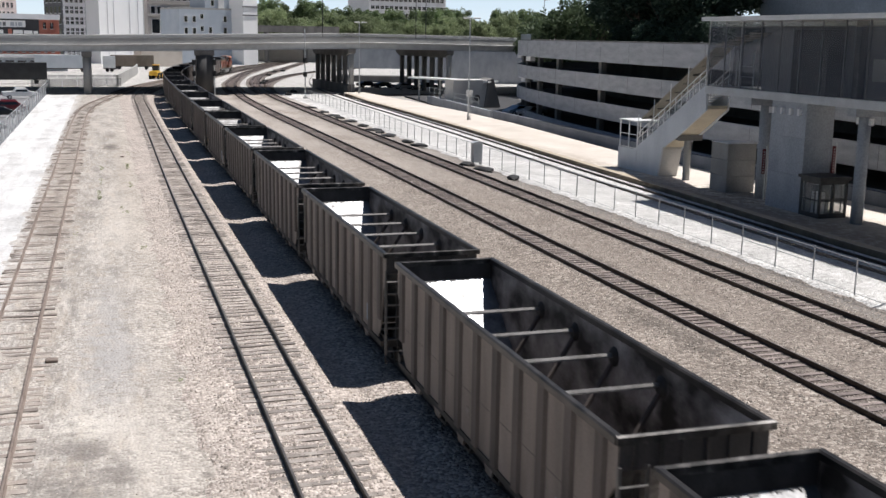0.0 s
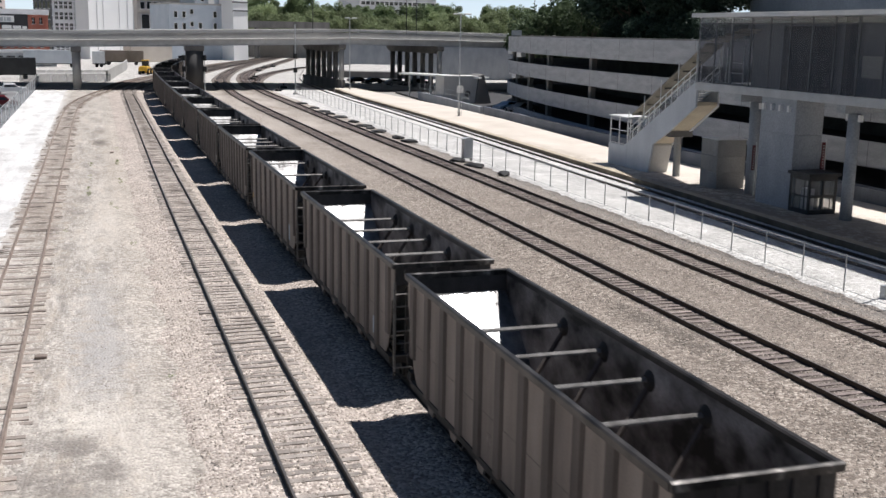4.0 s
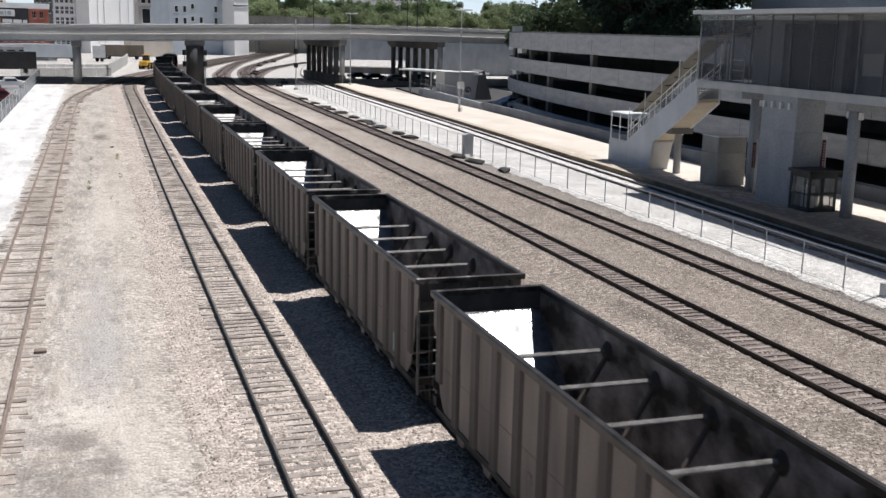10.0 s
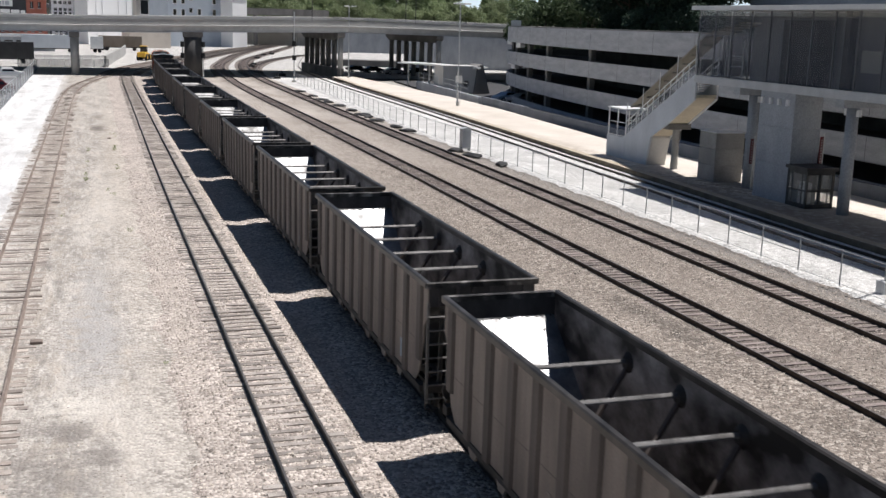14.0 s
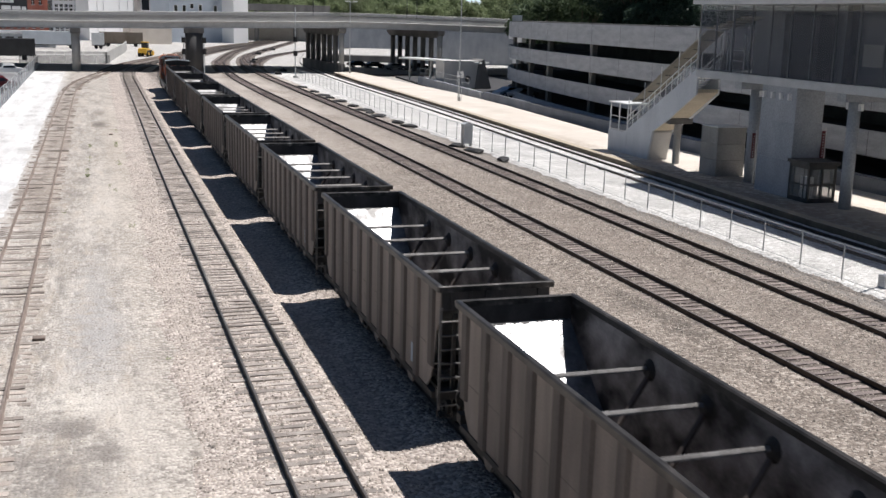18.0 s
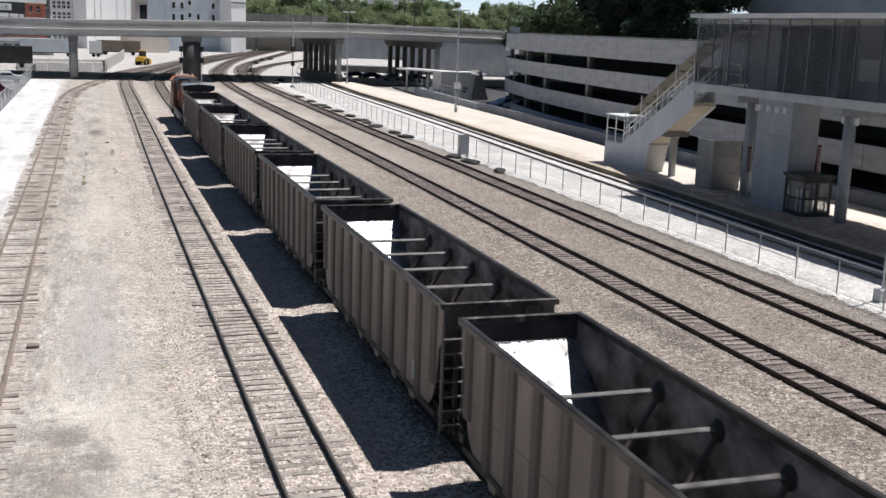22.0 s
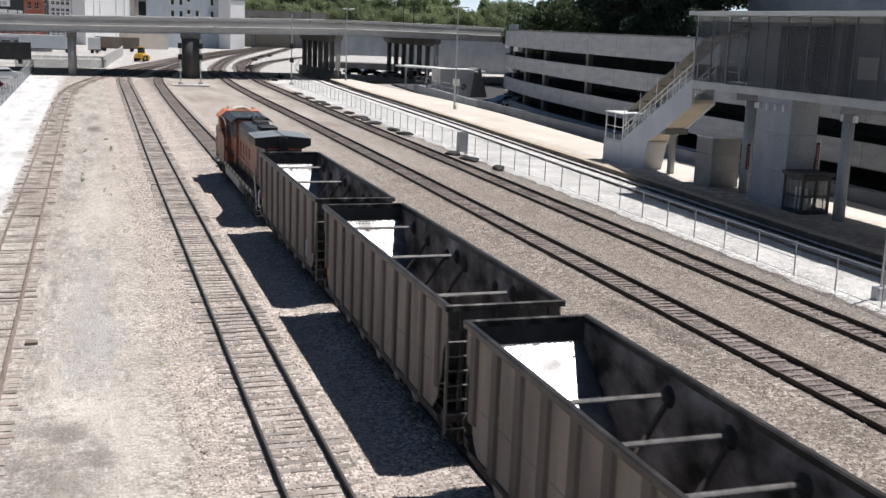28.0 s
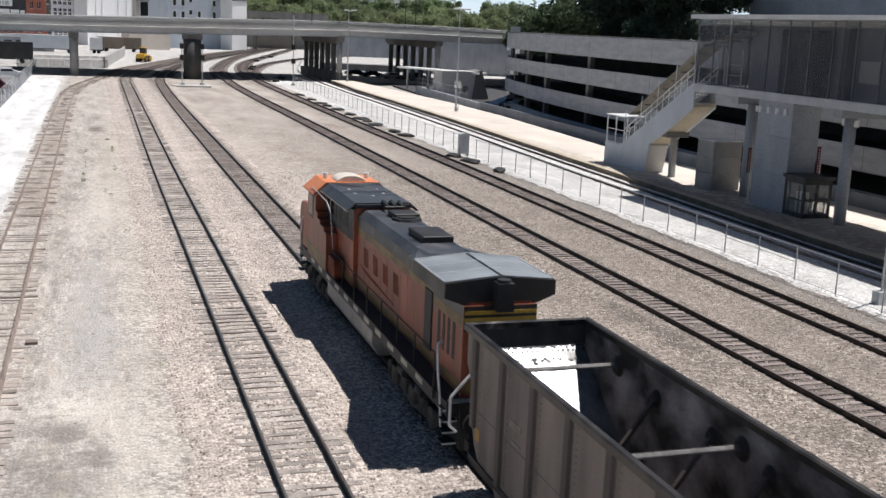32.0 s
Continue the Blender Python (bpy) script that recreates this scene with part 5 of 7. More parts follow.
        g = bmesh.new()
        q = [(1.482, -7.15, 4.16), (1.482, -7.15, 4.43), (0.92, -4.7, 4.12), (0.92, -4.7, 3.72)]
        a1 = [g.verts.new((s * x, y, z)) for x, y, z in q]
        a2 = [g.verts.new((s * (x - 0.01), y, z)) for x, y, z in q]
        g.faces.new(a1)
        g.faces.new(a2[::-1])
        for i in range(4):
            g.faces.new((a1[i], a1[(i + 1) % 4], a2[(i + 1) % 4], a2[i]))
        part("fillet_side", g, WING_SIDE, t, "dusty flared side leading into the wing")
        g = bmesh.new()
        bar(g, (s * 1.48, -9.9, 4.565), (s * 1.48, -7.2, 4.565), 0.04, 0.03)
        part("screen_edge", g, GALV, t)
    g = bmesh.new()
    for s in (-1, 1):
        bar(g, (0, -7.2, 4.705), (s * 1.48, -7.2, 4.568), 0.04, 0.02)
        for y in (-8.1, -9.0):
            bar(g, (0, y, 4.70), (s * 1.46, y, 4.565), 0.03, 0.012)
    part("screen_bar", g, GALV, t)
    g = bmesh.new()
    box(g, -0.22, 0.22, -10.4, -10.0, 3.85, 4.58)
    rod(g, (0, -10.2, 4.58), (0, -10.2, 4.66), 0.18, 14)
    part("sand_filler", g, ENGINE_BLACK, t)
    b("end_face", -1.0, 1.0, -10.06, -10.0, 1.5, 3.95, ORANGE)
    b("end_band", -0.99, 0.99, -10.075, -10.06, 3.28, 3.94, ENGINE_BLACK)
    lining = surf("yellow end lining", (0.34, 0.22, 0.03), (0.52, 0.35, 0.06), 1.4, 0.5, 0.0, 0.05, 20)
    for z in (3.36, 3.54, 3.72):
        b("end_stripe", -0.98, 0.98, -10.09, -10.075, z, z + 0.1, lining)
    b("end_stripe", -0.98, 0.98, -10.08, -10.06, 1.62, 1.95, YELLOW)
    b("rear_door", -0.35, 0.35, -10.09, -10.06, 1.6, 3.2, ENGINE_BLACK)
    for e in (-1, 1):
        b("pilot", -1.1, 1.1, e * 10.3, e * 10.42, 0.25, 1.5, ENGINE_BLACK)
        g = bmesh.new()
        box(g, -0.2, 0.2, e * 10.4, e * 11.1, 0.68, 1.0)
        part("coupler", g, TRUCK, t)
        truck_parts(t, e * 6.8, (-1.85, 0.0, 1.85), 1.2, 0.52, DUSTY_TRUCK)
    return t


loco = engine()
BLUE_GREY = surf("blue-grey concrete face", (0.30, 0.325, 0.36), (0.40, 0.425, 0.46), 0.6, 0.8, bump=0.12, fine=10, streak=2)
CANOPY_BROWN = surf("grey-brown canopy sheet", (0.24, 0.215, 0.175), (0.34, 0.31, 0.255), 0.8, 0.8, bump=0.05, fine=10)
STAIR_PAINT = surf("pale blue-grey stair concrete", (0.50, 0.53, 0.57), (0.62, 0.65, 0.69), 0.5, 0.8, bump=0.06, fine=10, streak=2)
# warm tan stands for light bounced up from the platform
SOFFIT_BOUNCE = surf("soffit tan with platform bounce", (0.46, 0.40, 0.30), (0.56, 0.50, 0.39), 0.8, 0.8, bump=0.05, fine=10)
TIMBER = surf("stained service block", (0.24, 0.235, 0.225), (0.36, 0.35, 0.335), 0.7, 0.85, bump=0.15, fine=12, streak=2)


def see_through(name, c, share, rough=0.5, metal=0.3):
    """Woven or perforated sheet: part of the light goes through its openings."""
    m = plain(name, c, rough, metal)
    m.node_tree.nodes["Principled BSDF"].inputs["Alpha"].default_value = share
    return m


MESH = see_through("grey perforated cladding", (0.12, 0.132, 0.162), 0.34, 0.6, 0.0)
MESH.node_tree.nodes["Principled BSDF"].inputs["Specular IOR Level"].default_value = 0.15
POST_GREY = surf("dark grey post paint", (0.075, 0.08, 0.09), (0.11, 0.115, 0.125), 1, 0.5, 0.1, 0.03, 20)
LINK = see_through("chain-link weave", (0.42, 0.44, 0.46), 0.34)
LINK_FINE = see_through("fine wire weave", (0.42, 0.43, 0.45), 0.09)
POST = surf("dull grey fence post", (0.46, 0.465, 0.47), (0.58, 0.585, 0.59), 3, 0.6, 0.3, 0.05, 20)
CLEAR = see_through("clear shelter glass", (0.5, 0.52, 0.5), 0.25, 0.05, 0.0)


def footbridge():
    t = thing("footbridge", "grey mesh-clad elevated footbridge over the station platform", "footbridge", (42, 60, 0.2))
    inv = t.matrix_basis.inverted()

    def b(name, x0, x1, y0, y1, z0, z1, mat, label="", parent=None, bevel=0.0):
        g = bmesh.new()
        box(g, x0, x1, y0, y1, z0, z1)
        for v in g.verts:
            v.co = inv @ v.co
        return part(name, g, mat, parent or t, label, bevel=bevel)

    b("floor_slab", 41.5, 46.6, 12, 69.3, 7.15, 7.5, CONCRETE_PALE)
    b("edge_beam", 41.38, 41.5, 12, 69.35, 7.1, 7.62, STEEL_PAINT, "pale painted edge beam")
    # eave added out past the posts to widen the roof's shadow
    b("roof", 39.5, 46.8, 12, 67.1, 12.16, 12.37, STEEL_PAINT)
    b("end_roof", 41.3, 46.8, 67.1, 69.5, 12.2, 12.36, STEEL_PAINT)
    b("fascia", 39.46, 39.5, 12, 67.15, 12.15, 12.43, WHITE_PAINT, "white roof edge")
    b("end_beam", 41.4, 46.6, 69.3, 69.4, 7.1, 7.6, WHITE_PAINT)
    for k in range(27):
        y = 69.25 - k * 2.15
        b("post", 41.42, 41.5, y - 0.04, y + 0.04, 7.6, 12.2, POST_GREY if k else WHITE_PAINT)
        b("mesh_panel", 41.45, 41.455, y - 2.1, y - 0.05, 7.65, 11.75, MESH, "dark grey perforated panel")
        b("clerestory", 41.45, 41.46, y - 2.1, y - 0.05, 11.8, 12.18, CLEAR)
        b("transom", 41.43, 41.49, y - 2.1, y - 0.05, 11.74, 11.8, POST_GREY)
        b("mesh_panel", 46.5, 46.505, y - 2.1, y - 0.05, 7.65, 12.1, MESH)
    for x in (41.42, 44.0, 46.55):
        b("end_post", x, x + 0.08, 69.2, 69.3, 7.6, 12.2, WHITE_PAINT)
    b("end_panel", 43.5, 46.5, 69.24, 69.25, 7.65, 12.1, MESH)
    # fittings seen dimly through the cladding
    b("inner_wall", 43.8, 43.9, 52, 66, 7.5, 12.1, BLUE_GREY)
    b("lift_lobby", 42.4, 43.7, 57.0, 60.6, 7.5, 11.6, FRAME_DARK)
    for y in (50.2, 52.6, 48.0):
        b("notice_panel", 43.6, 43.66, y, y + 1.7, 8.6, 9.9, WHITE_PAINT, "pale framed panel")
    for y in (64.3, 66.4):
        b("gate_post", 42.0, 42.08, y, y + 0.08, 7.5, 10.2, WHITE_PAINT)
    b("gate_bar", 42.0, 42.06, 64.3, 66.5, 9.1, 9.16, WHITE_PAINT)
    b("gate_bar", 42.0, 42.06, 64.3, 66.5, 8.4, 8.46, WHITE_PAINT)
    for k in range(6):
        b("stair_soffit", 42.0, 43.4, 64.2 + k * 0.85, 65.1 + k * 0.85, 11.3 - k * 0.16, 11.42 - k * 0.16, SOFFIT_BOUNCE)
    b("glazed_screen", 43.0, 43.06, 60.8, 64.0, 7.5, 11.8, BLUE_GREY)
    for k in range(9):
        b("inner_post", 44.1, 44.2, 15 + k * 6.0, 15.12 + k * 6.0, 7.5, 12.2, WHITE_PAINT)
    for y in (54.8, 46.2):
        b("inner_column", 43.0, 43.5, y, y + 0.5, 7.5, 12.2, FRAME_DARK)
    # columns under the bridge
    for x, y, r in ((43.1, 64.1, 0.4), (42.6, 53.3, 0.36), (42.8, 42.0, 0.36), (42.8, 30.0, 0.36)):
        g = bmesh.new()
        rod(g, (x, y, 0.2), (x, y, 6.6), r, 18)
        for v in g.verts:
            v.co = inv @ v.co
        c = part("column", g, BLUE_GREY, t, smooth=True)
        b("cap_beam", 41.6, 46.5, y - 0.4, y + 0.4, 6.6, 7.15, BLUE_GREY, parent=c)
        for q in (-0.55, 0.55):
            b("floodlight", x - 0.1, x + 0.1, y + q - 0.12, y + q + 0.12, 6.1, 6.5, WHITE_PAINT, parent=c)
    # lift tower with formwork joints
    for k, z in enumerate((0.2, 2.55, 4.9)):
        b("tower_lift", 41.5, 43.55, 57.4, 61.1, z, min(z + 2.33, 7.14), BLUE_GREY)
    for k in range(4):
        b("floodlight", 41.3, 41.5, 57.9 + k * 0.9, 58.1 + k * 0.9, 6.3, 6.7, WHITE_PAINT)
    return t


footbridge()


def stairs():
    t = thing("station_stairs", "pale concrete stair flight with tan canopy and open railings", "stairs", (42.4, 76, 0.2))
    inv = t.matrix_basis.inverted()

    def p(name, g, mat, label="", parent=None):
        for v in g.verts:
            v.co = inv @ v.co
        return part(name, g, mat, parent or t, label)

    def line(y):
        return 7.62 - (y - 69.5) * 0.545

    for x in (41.5, 43.3):
        g = bmesh.new()
        slab(g, [(69.3, 7.75), (82.4, 0.75), (82.9, 0.75), (82.9, 0.2), (76.0, 0.2), (75.4, 2.5), (72.9, 3.75), (69.3, 5.85)] if x == 41.5 else
             [(69.3, 7.75), (82.4, 0.75), (82.4, 0.2), (80, 0.2), (72.9, 3.75), (69.3, 5.85)], "x", x, x + 0.14)
        p("stringer", g, STAIR_PAINT)
    g = bmesh.new()
    slab(g, [(69.3, 6.2), (69.3, 5.95), (72.9, 3.85), (75.4, 2.6), (76.0, 2.3), (76.0, 2.9)], "x", 41.64, 43.3)
    p("soffit", g, SOFFIT_BOUNCE, "underside of the flight, platform bounce painted as warm tan")
    for k in range(36):
        y = 81.9 - k * 0.35
        g = bmesh.new()
        box(g, 41.64, 43.3, y - 0.38, y, 0.5 + k * 0.194, 0.55 + k * 0.194)
        p("tread", g, CONCRETE)
    # pedestal with a tapered side
    g = bmesh.new()
    slab(g, [(76.0, 0.2), (80.2, 0.2), (80.2, 1.6), (75.6, 2.75), (75.4, 2.4)], "x", 41.66, 43.25)
    p("pedestal", g, CONCRETE_PALE)
    g = bmesh.new()
    rod(g, (42.7, 73.6, 0.2), (42.7, 73.6, 3.3), 0.28, 16)
    c = p("column", g, CONCRETE)
    g = bmesh.new()
    box(g, 41.7, 43.6, 73.0, 74.2, 3.3, 3.75)
    p("cap", g, CONCRETE_DARK, parent=c)
    # sloping canopy, its underside towards the lower station; bounced light is in its brown
    g = bmesh.new()
    slab(g, [(69.3, 10.3), (80.0, 4.42), (80.0, 4.55), (69.3, 10.43)], "x", 42.0, 43.45)
    cn = p("canopy", g, CANOPY_BROWN, "tan sloping stair canopy")
    for k in range(8):
        y = 70.3 + k * 1.3
        g = bmesh.new()
        bar(g, (42.4, y, 10.28 - (y - 69.3) * 0.5495 - 0.04), (43.3, y, 10.28 - (y - 69.3) * 0.5495 - 0.04), 0.12, 0.05)
        p("purlin", g, FRAME_DARK, parent=cn)
    for side in (41.52, 43.4):
        for k in range(13):
            y = 79.6 - k * 0.84
            g = bmesh.new()
            bar(g, (side, y, line(y) - 0.1), (side, y, line(y) + (1.2 if k % 3 else 2.7)), 0.05, 0.05)
            p("baluster", g, WHITE_PAINT)
        for h in (1.2, 0.75):
            g = bmesh.new()
            bar(g, (side, 79.6, line(79.6) + h), (side, 69.4, line(69.4) + h), 0.06, 0.07)
            p("handrail", g, WHITE_PAINT)
        for k in range(4):
            y = 79.4 - k * 2.6
            g = bmesh.new()
            slab(g, [(y, line(y) + 0.12), (y - 2.4, line(y - 2.4) + 0.12), (y - 2.4, line(y - 2.4) + 0.72), (y, line(y) + 0.72)], "x", side - 0.004, side + 0.004)
            p("infill_mesh", g, LINK)
    # gated landing at the foot
    for x in (41.5, 43.35):
        for y in (79.7, 81.2, 82.8):
            g = bmesh.new()
            box(g, x, x + 0.09, y - 0.045, y + 0.045, 0.7, 4.2)
            p("landing_post", g, WHITE_PAINT)
        for z in (2.0, 3.1):
            g = bmesh.new()
            box(g, x + 0.015, x + 0.075, 79.7, 82.8, z, z + 0.06)
            p("landing_rail", g, WHITE_PAINT)
        g = bmesh.new()
        box(g, x - 0.03, x + 0.13, 79.6, 82.93, 0.2, 1.95)
        p("landing_wall", g, STAIR_PAINT)
    g = bmesh.new()
    box(g, 41.4, 43.55, 79.5, 82.95, 4.2, 4.3)
    p("landing_roof", g, WHITE_PAINT, "thin white landing roof")


stairs()

svc = thing("service_block", "free-standing weathered concrete service block with joints", "utility block")
for k in range(3):
    g = bmesh.new()
    box(g, 41.9, 44.2, 66.6, 68.8, 0.2 + k * 1.16, 0.2 + k * 1.16 + 1.15)
    part("block_course", g, TIMBER, svc, bevel=0.02)
g = bmesh.new()
slab(g, [(41.86, 66.56), (44.24, 66.56), (44.24, 68.84), (41.86, 68.84)], "z", 3.68, 3.74)
part("block_cap", g, WHITE_PAINT, svc, "thin pale metal capping")


def shelter():
    t = thing("waiting_shelter", "small glazed waiting shelter with dark frame beside the lift tower", "shelter", (42.4, 56.3, 0.2))
    for x in (-0.95, 0.0, 0.95):
        for y in (-0.9, 0.95):
            g = bmesh.new()
            box(g, x - 0.065, x + 0.065, y - 0.065, y + 0.065, 0, 2.35)
            part("post", g, FRAME_DARK, t)
    g = bmesh.new()
    box(g, -1.15, 1.15, -1.1, 1.1, 2.35, 2.55)
    part("roof", g, FRAME_DARK, t)
    for x, y0, y1 in ((-0.95, -0.85, 0.9), (0.95, -0.85, 0.9)):
        g = bmesh.new()
        box(g, x - 0.008, x + 0.008, y0, y1, 0.15, 2.3)
        part("pane", g, CLEAR, t)
    for x0, x1 in ((-0.9, -0.05), (0.05, 0.9)):
        g = bmesh.new()
        box(g, x0, x1, -0.908, -0.892, 0.15, 2.3)
        part("pane", g, CLEAR, t)
        g = bmesh.new()
        box(g, x0, x1, -0.93, -0.87, 1.15, 1.2)
        part("mullion", g, FRAME_DARK, t)
    for s in (-1, 1):
        for z0, z1 in ((0.0, 0.28), (1.05, 1.13), (2.1, 2.35)):
            g = bmesh.new()
            box(g, -0.9, 0.9, s * 0.92 - 0.035, s * 0.92 + 0.035, z0, z1)
            part("frame_rail", g, FRAME_DARK, t)
            g = bmesh.new()
            box(g, s * 0.95 - 0.035, s * 0.95 + 0.035, -0.85, 0.9, z0, z1)
            part("frame_rail", g, FRAME_DARK, t)
        for q in (-0.45, 0.5):
            g = bmesh.new()
            box(g, s * 0.95 - 0.03, s * 0.95 + 0.03, q - 0.03, q + 0.03, 0.28, 2.1)
            part("mullion", g, FRAME_DARK, t)
    g = bmesh.new()
    box(g, -0.85, 0.85, 0.55, 0.88, 0.1, 2.1)
    part("back_panel", g, FRAME_DARK, t)
    g = bmesh.new()
    box(g, -0.5, -0.1, -0.3, 0.5, 0.0, 1.5)
    part("ticket_machine", g, WHITE_PAINT, t, "cream upright machine")


shelter()

for (x, y, z0, mat) in ((42.6, 63.0, 1.8, FRAME_DARK), (43.8, 57.25, 2.55, FRAME_DARK)):
    t = thing("platform_sign", "tall narrow red and white station sign on a post", "sign", (x, y, 0.2))
    g = bmesh.new()
    rod(g, (0, 0, 0), (0, 0, z0 + 1.9), 0.05, 8)
    part("post", g, GALV, t)
    g = bmesh.new()
    box(g, -0.28, -0.06, -0.04, 0.04, z0, z0 + 1.7)
    pan = part("panel", g, plain("dark red sign enamel", (0.11, 0.012, 0.016), 0.5), t)
    for k in range(9):
        g = bmesh.new()
        box(g, -0.23, -0.12, -0.046, -0.041, z0 + 0.1 + k * 0.17, z0 + 0.17 + k * 0.17)
        part("lettering_bar", g, STEEL_PAINT, pan)

# platform face with shade painted brown, tactile strip and the wall on the far side of the platform
g = bmesh.new()
sweep(g, [(38.0, -12, 0), (38.1, 50, 0), (38.7, 65, 0), (39.4, 86, 0), (40.7, 121, 0), (41.3, 149, 0), (41.6, 176, 0), (42.9, 200, 0)], [(-0.03, -0.4), (0.0, -0.4), (0.0, 0.19), (-0.03, 0.17)])
whole("platform_face", g, surf("platform face with shade in its brown", (0.10, 0.08, 0.055), (0.19, 0.155, 0.11), 0.8, 0.9, bump=0.2, fine=12, world_space=True), "platform edge face, its shade painted dark brown", "platform edge", kind="structure")
g = bmesh.new()
sweep(g, [(38.05, -12, 0.2), (38.15, 50, 0.2), (38.75, 65, 0.2), (39.45, 86, 0.2), (40.75, 121, 0.2), (41.35, 149, 0.2), (41.65, 176, 0.2), (43.0, 200, 0.2)], [(0, 0.004), (0.6, 0.004), (0.6, -0.02), (0, -0.02)])
whole("tactile_strip", g, TACTILE, "ochre tactile warning strip along the platform edge", "platform edge", kind="structure")
g = bmesh.new()
sweep(g, [(p.x, p.y, 0) for p in spline([(49.2, -10), (49.0, 40), (48.5, 75), (48.6, 95), (49.4, 118), (50.0, 139)], 4.0)], [(0, -0.5), (0.3, -0.5), (0.3, 1.15), (0, 1.15)])
whole("barrier_wall", g, surf("dark blue-grey painted wall", (0.13, 0.145, 0.18), (0.19, 0.21, 0.25), 0.5, 0.7, bump=0.1, fine=10, streak=2), "long low dark blue-grey concrete barrier wall behind the platform", "wall", kind="structure")


# ---------------------------------------------------------------- fences
def fence_bay(label):
    t = thing("fence_bay", label, "fence", group="line-side fence")
    g = bmesh.new()
    rod(g, (0, 0, 0), (0, 0, 1.66), 0.036, 6)
    part("post", g, POST, t)
    g = bmesh.new()
    rod(g, (0, 0.03, 1.6), (0, 3.02, 1.6), 0.026, 6)
    part("top_rail", g, GALV, t)
    g = bmesh.new()
    rod(g, (0, 0.03, 0.08), (0, 3.02, 0.08), 0.012, 5)
    part("bottom_wire", g, GALV, t)
    g = bmesh.new()
    box(g, -0.002, 0.002, 0.03, 3.02, 0.06, 1.58)
    part("weave", g, LINK_FINE, t, "thin wire mesh")
    return t


FENCE = spline([(31.35, 23.72), (31.4, 40), (31.55, 60), (31.65, 74), (31.6, 86), (31.5, 100), (31.8, 118), (32.5, 136), (33.2, 160), (33.4, 190)], 3.047)
first = fence_bay("low galvanised wire fence along the white stone strip")
braced = []
for a, b in zip(FENCE, FENCE[1:]):
    d = b - a
    m = pose(a.x, a.y, -0.17, 0, 0, math.degrees(math.atan2(-d.x, d.y)))
    if a is FENCE[0]:
        first.matrix_basis, bay = m, first
    else:
        bay = copy_thing(first, m)
    if 41 < a.y < 47:
        g = bmesh.new()
        rod(g, (0, 0.03, 0.85), (0, 3.02, 0.85), 0.022, 6)
        braced.append((g, bay))
for g, bay in braced:
    part("mid_rail", g, GALV, bay)


def lot_fence():
    t = thing("lot_fence", "tall chain-link fence with grey weave along the car park", "fence", (-10.0, 20, -0.2))
    for k in range(34):
        g = bmesh.new()
        rod(g, (0, k * 6.0, 0), (0, k * 6.0, 2.1), 0.04, 6)
        part("post", g, GALV, t)
        if k < 33:
            g = bmesh.new()
            box(g, -0.003, 0.003, k * 6 + 0.04, k * 6 + 5.96, 0.05, 2.05)
            part("weave", g, LINK, t)
            g = bmesh.new()
            rod(g, (0, k * 6, 2.08), (0, k * 6 + 6, 2.08), 0.025, 5)
            part("top_rail", g, GALV, t)


lot_fence()


# ---------------------------------------------------------------- line-side things
def lamp(at, h, label):
    t = thing("street_lamp", label, "lamp post", at, group="platform lamps")
    g = bmesh.new()
    rod(g, (0, 0, 0), (0, 0, h), 0.11, 10, 0.07)
    part("pole", g, GALV, t)
    g = bmesh.new()
    rod(g, (0, 0, 0), (0, 0, 0.5), 0.2, 10)
    part("base", g, CONCRETE, t)
    g = bmesh.new()
    rod(g, (0, 0, h - 0.1), (0.9, 0, h), 0.05, 8)
    part("arm", g, GALV, t)
    for x in (-0.45, 0.95):
        g = bmesh.new()
        box(g, x - 0.45, x + 0.45, -0.2, 0.2, h - 0.05, h + 0.14)
        part("lantern", g, WHITE_PAINT, t, "white box lantern", bevel=0.03)


lamp((45.2, 134.1, 0.2), 13.0, "tall galvanised platform lamp with twin white lanterns")
lamp((45.3, 198.6, 0.2), 13.0, "tall galvanised platform lamp with twin white lanterns")
t = thing("marker_post", "plain galvanised post on a grey base box by the fence", "post", (32.45, 37.3, -0.2))
g = bmesh.new()
rod(g, (0, 0, 0), (0, 0, 4.4), 0.06, 10)
part("pole", g, GALV, t)
g = bmesh.new()
box(g, -0.3, 0.3, -0.25, 0.25, 0, 0.6)
part("base_box", g, STEEL_PAINT, t, bevel=0.03)
for (x, y) in ((-24, 175), (-18, 110)):
    lamp((x, y, -0.2), 9.0, "slim lamp post in the car park")
for x in (45.0, 45.5):
    t = thing("notice_board", "white notice plate fixed at the lamp post", "sign", (x, 134.0, 0.2))
    g = bmesh.new()
    box(g, -0.22, 0.22, -0.03, 0.0, 3.0, 3.9)
    part("plate", g, WHITE_PAINT, t)
    g = bmesh.new()
    rod(g, (0, 0.02, 0), (0, 0.02, 3.9), 0.03, 6)
    part("stake", g, GALV, t)


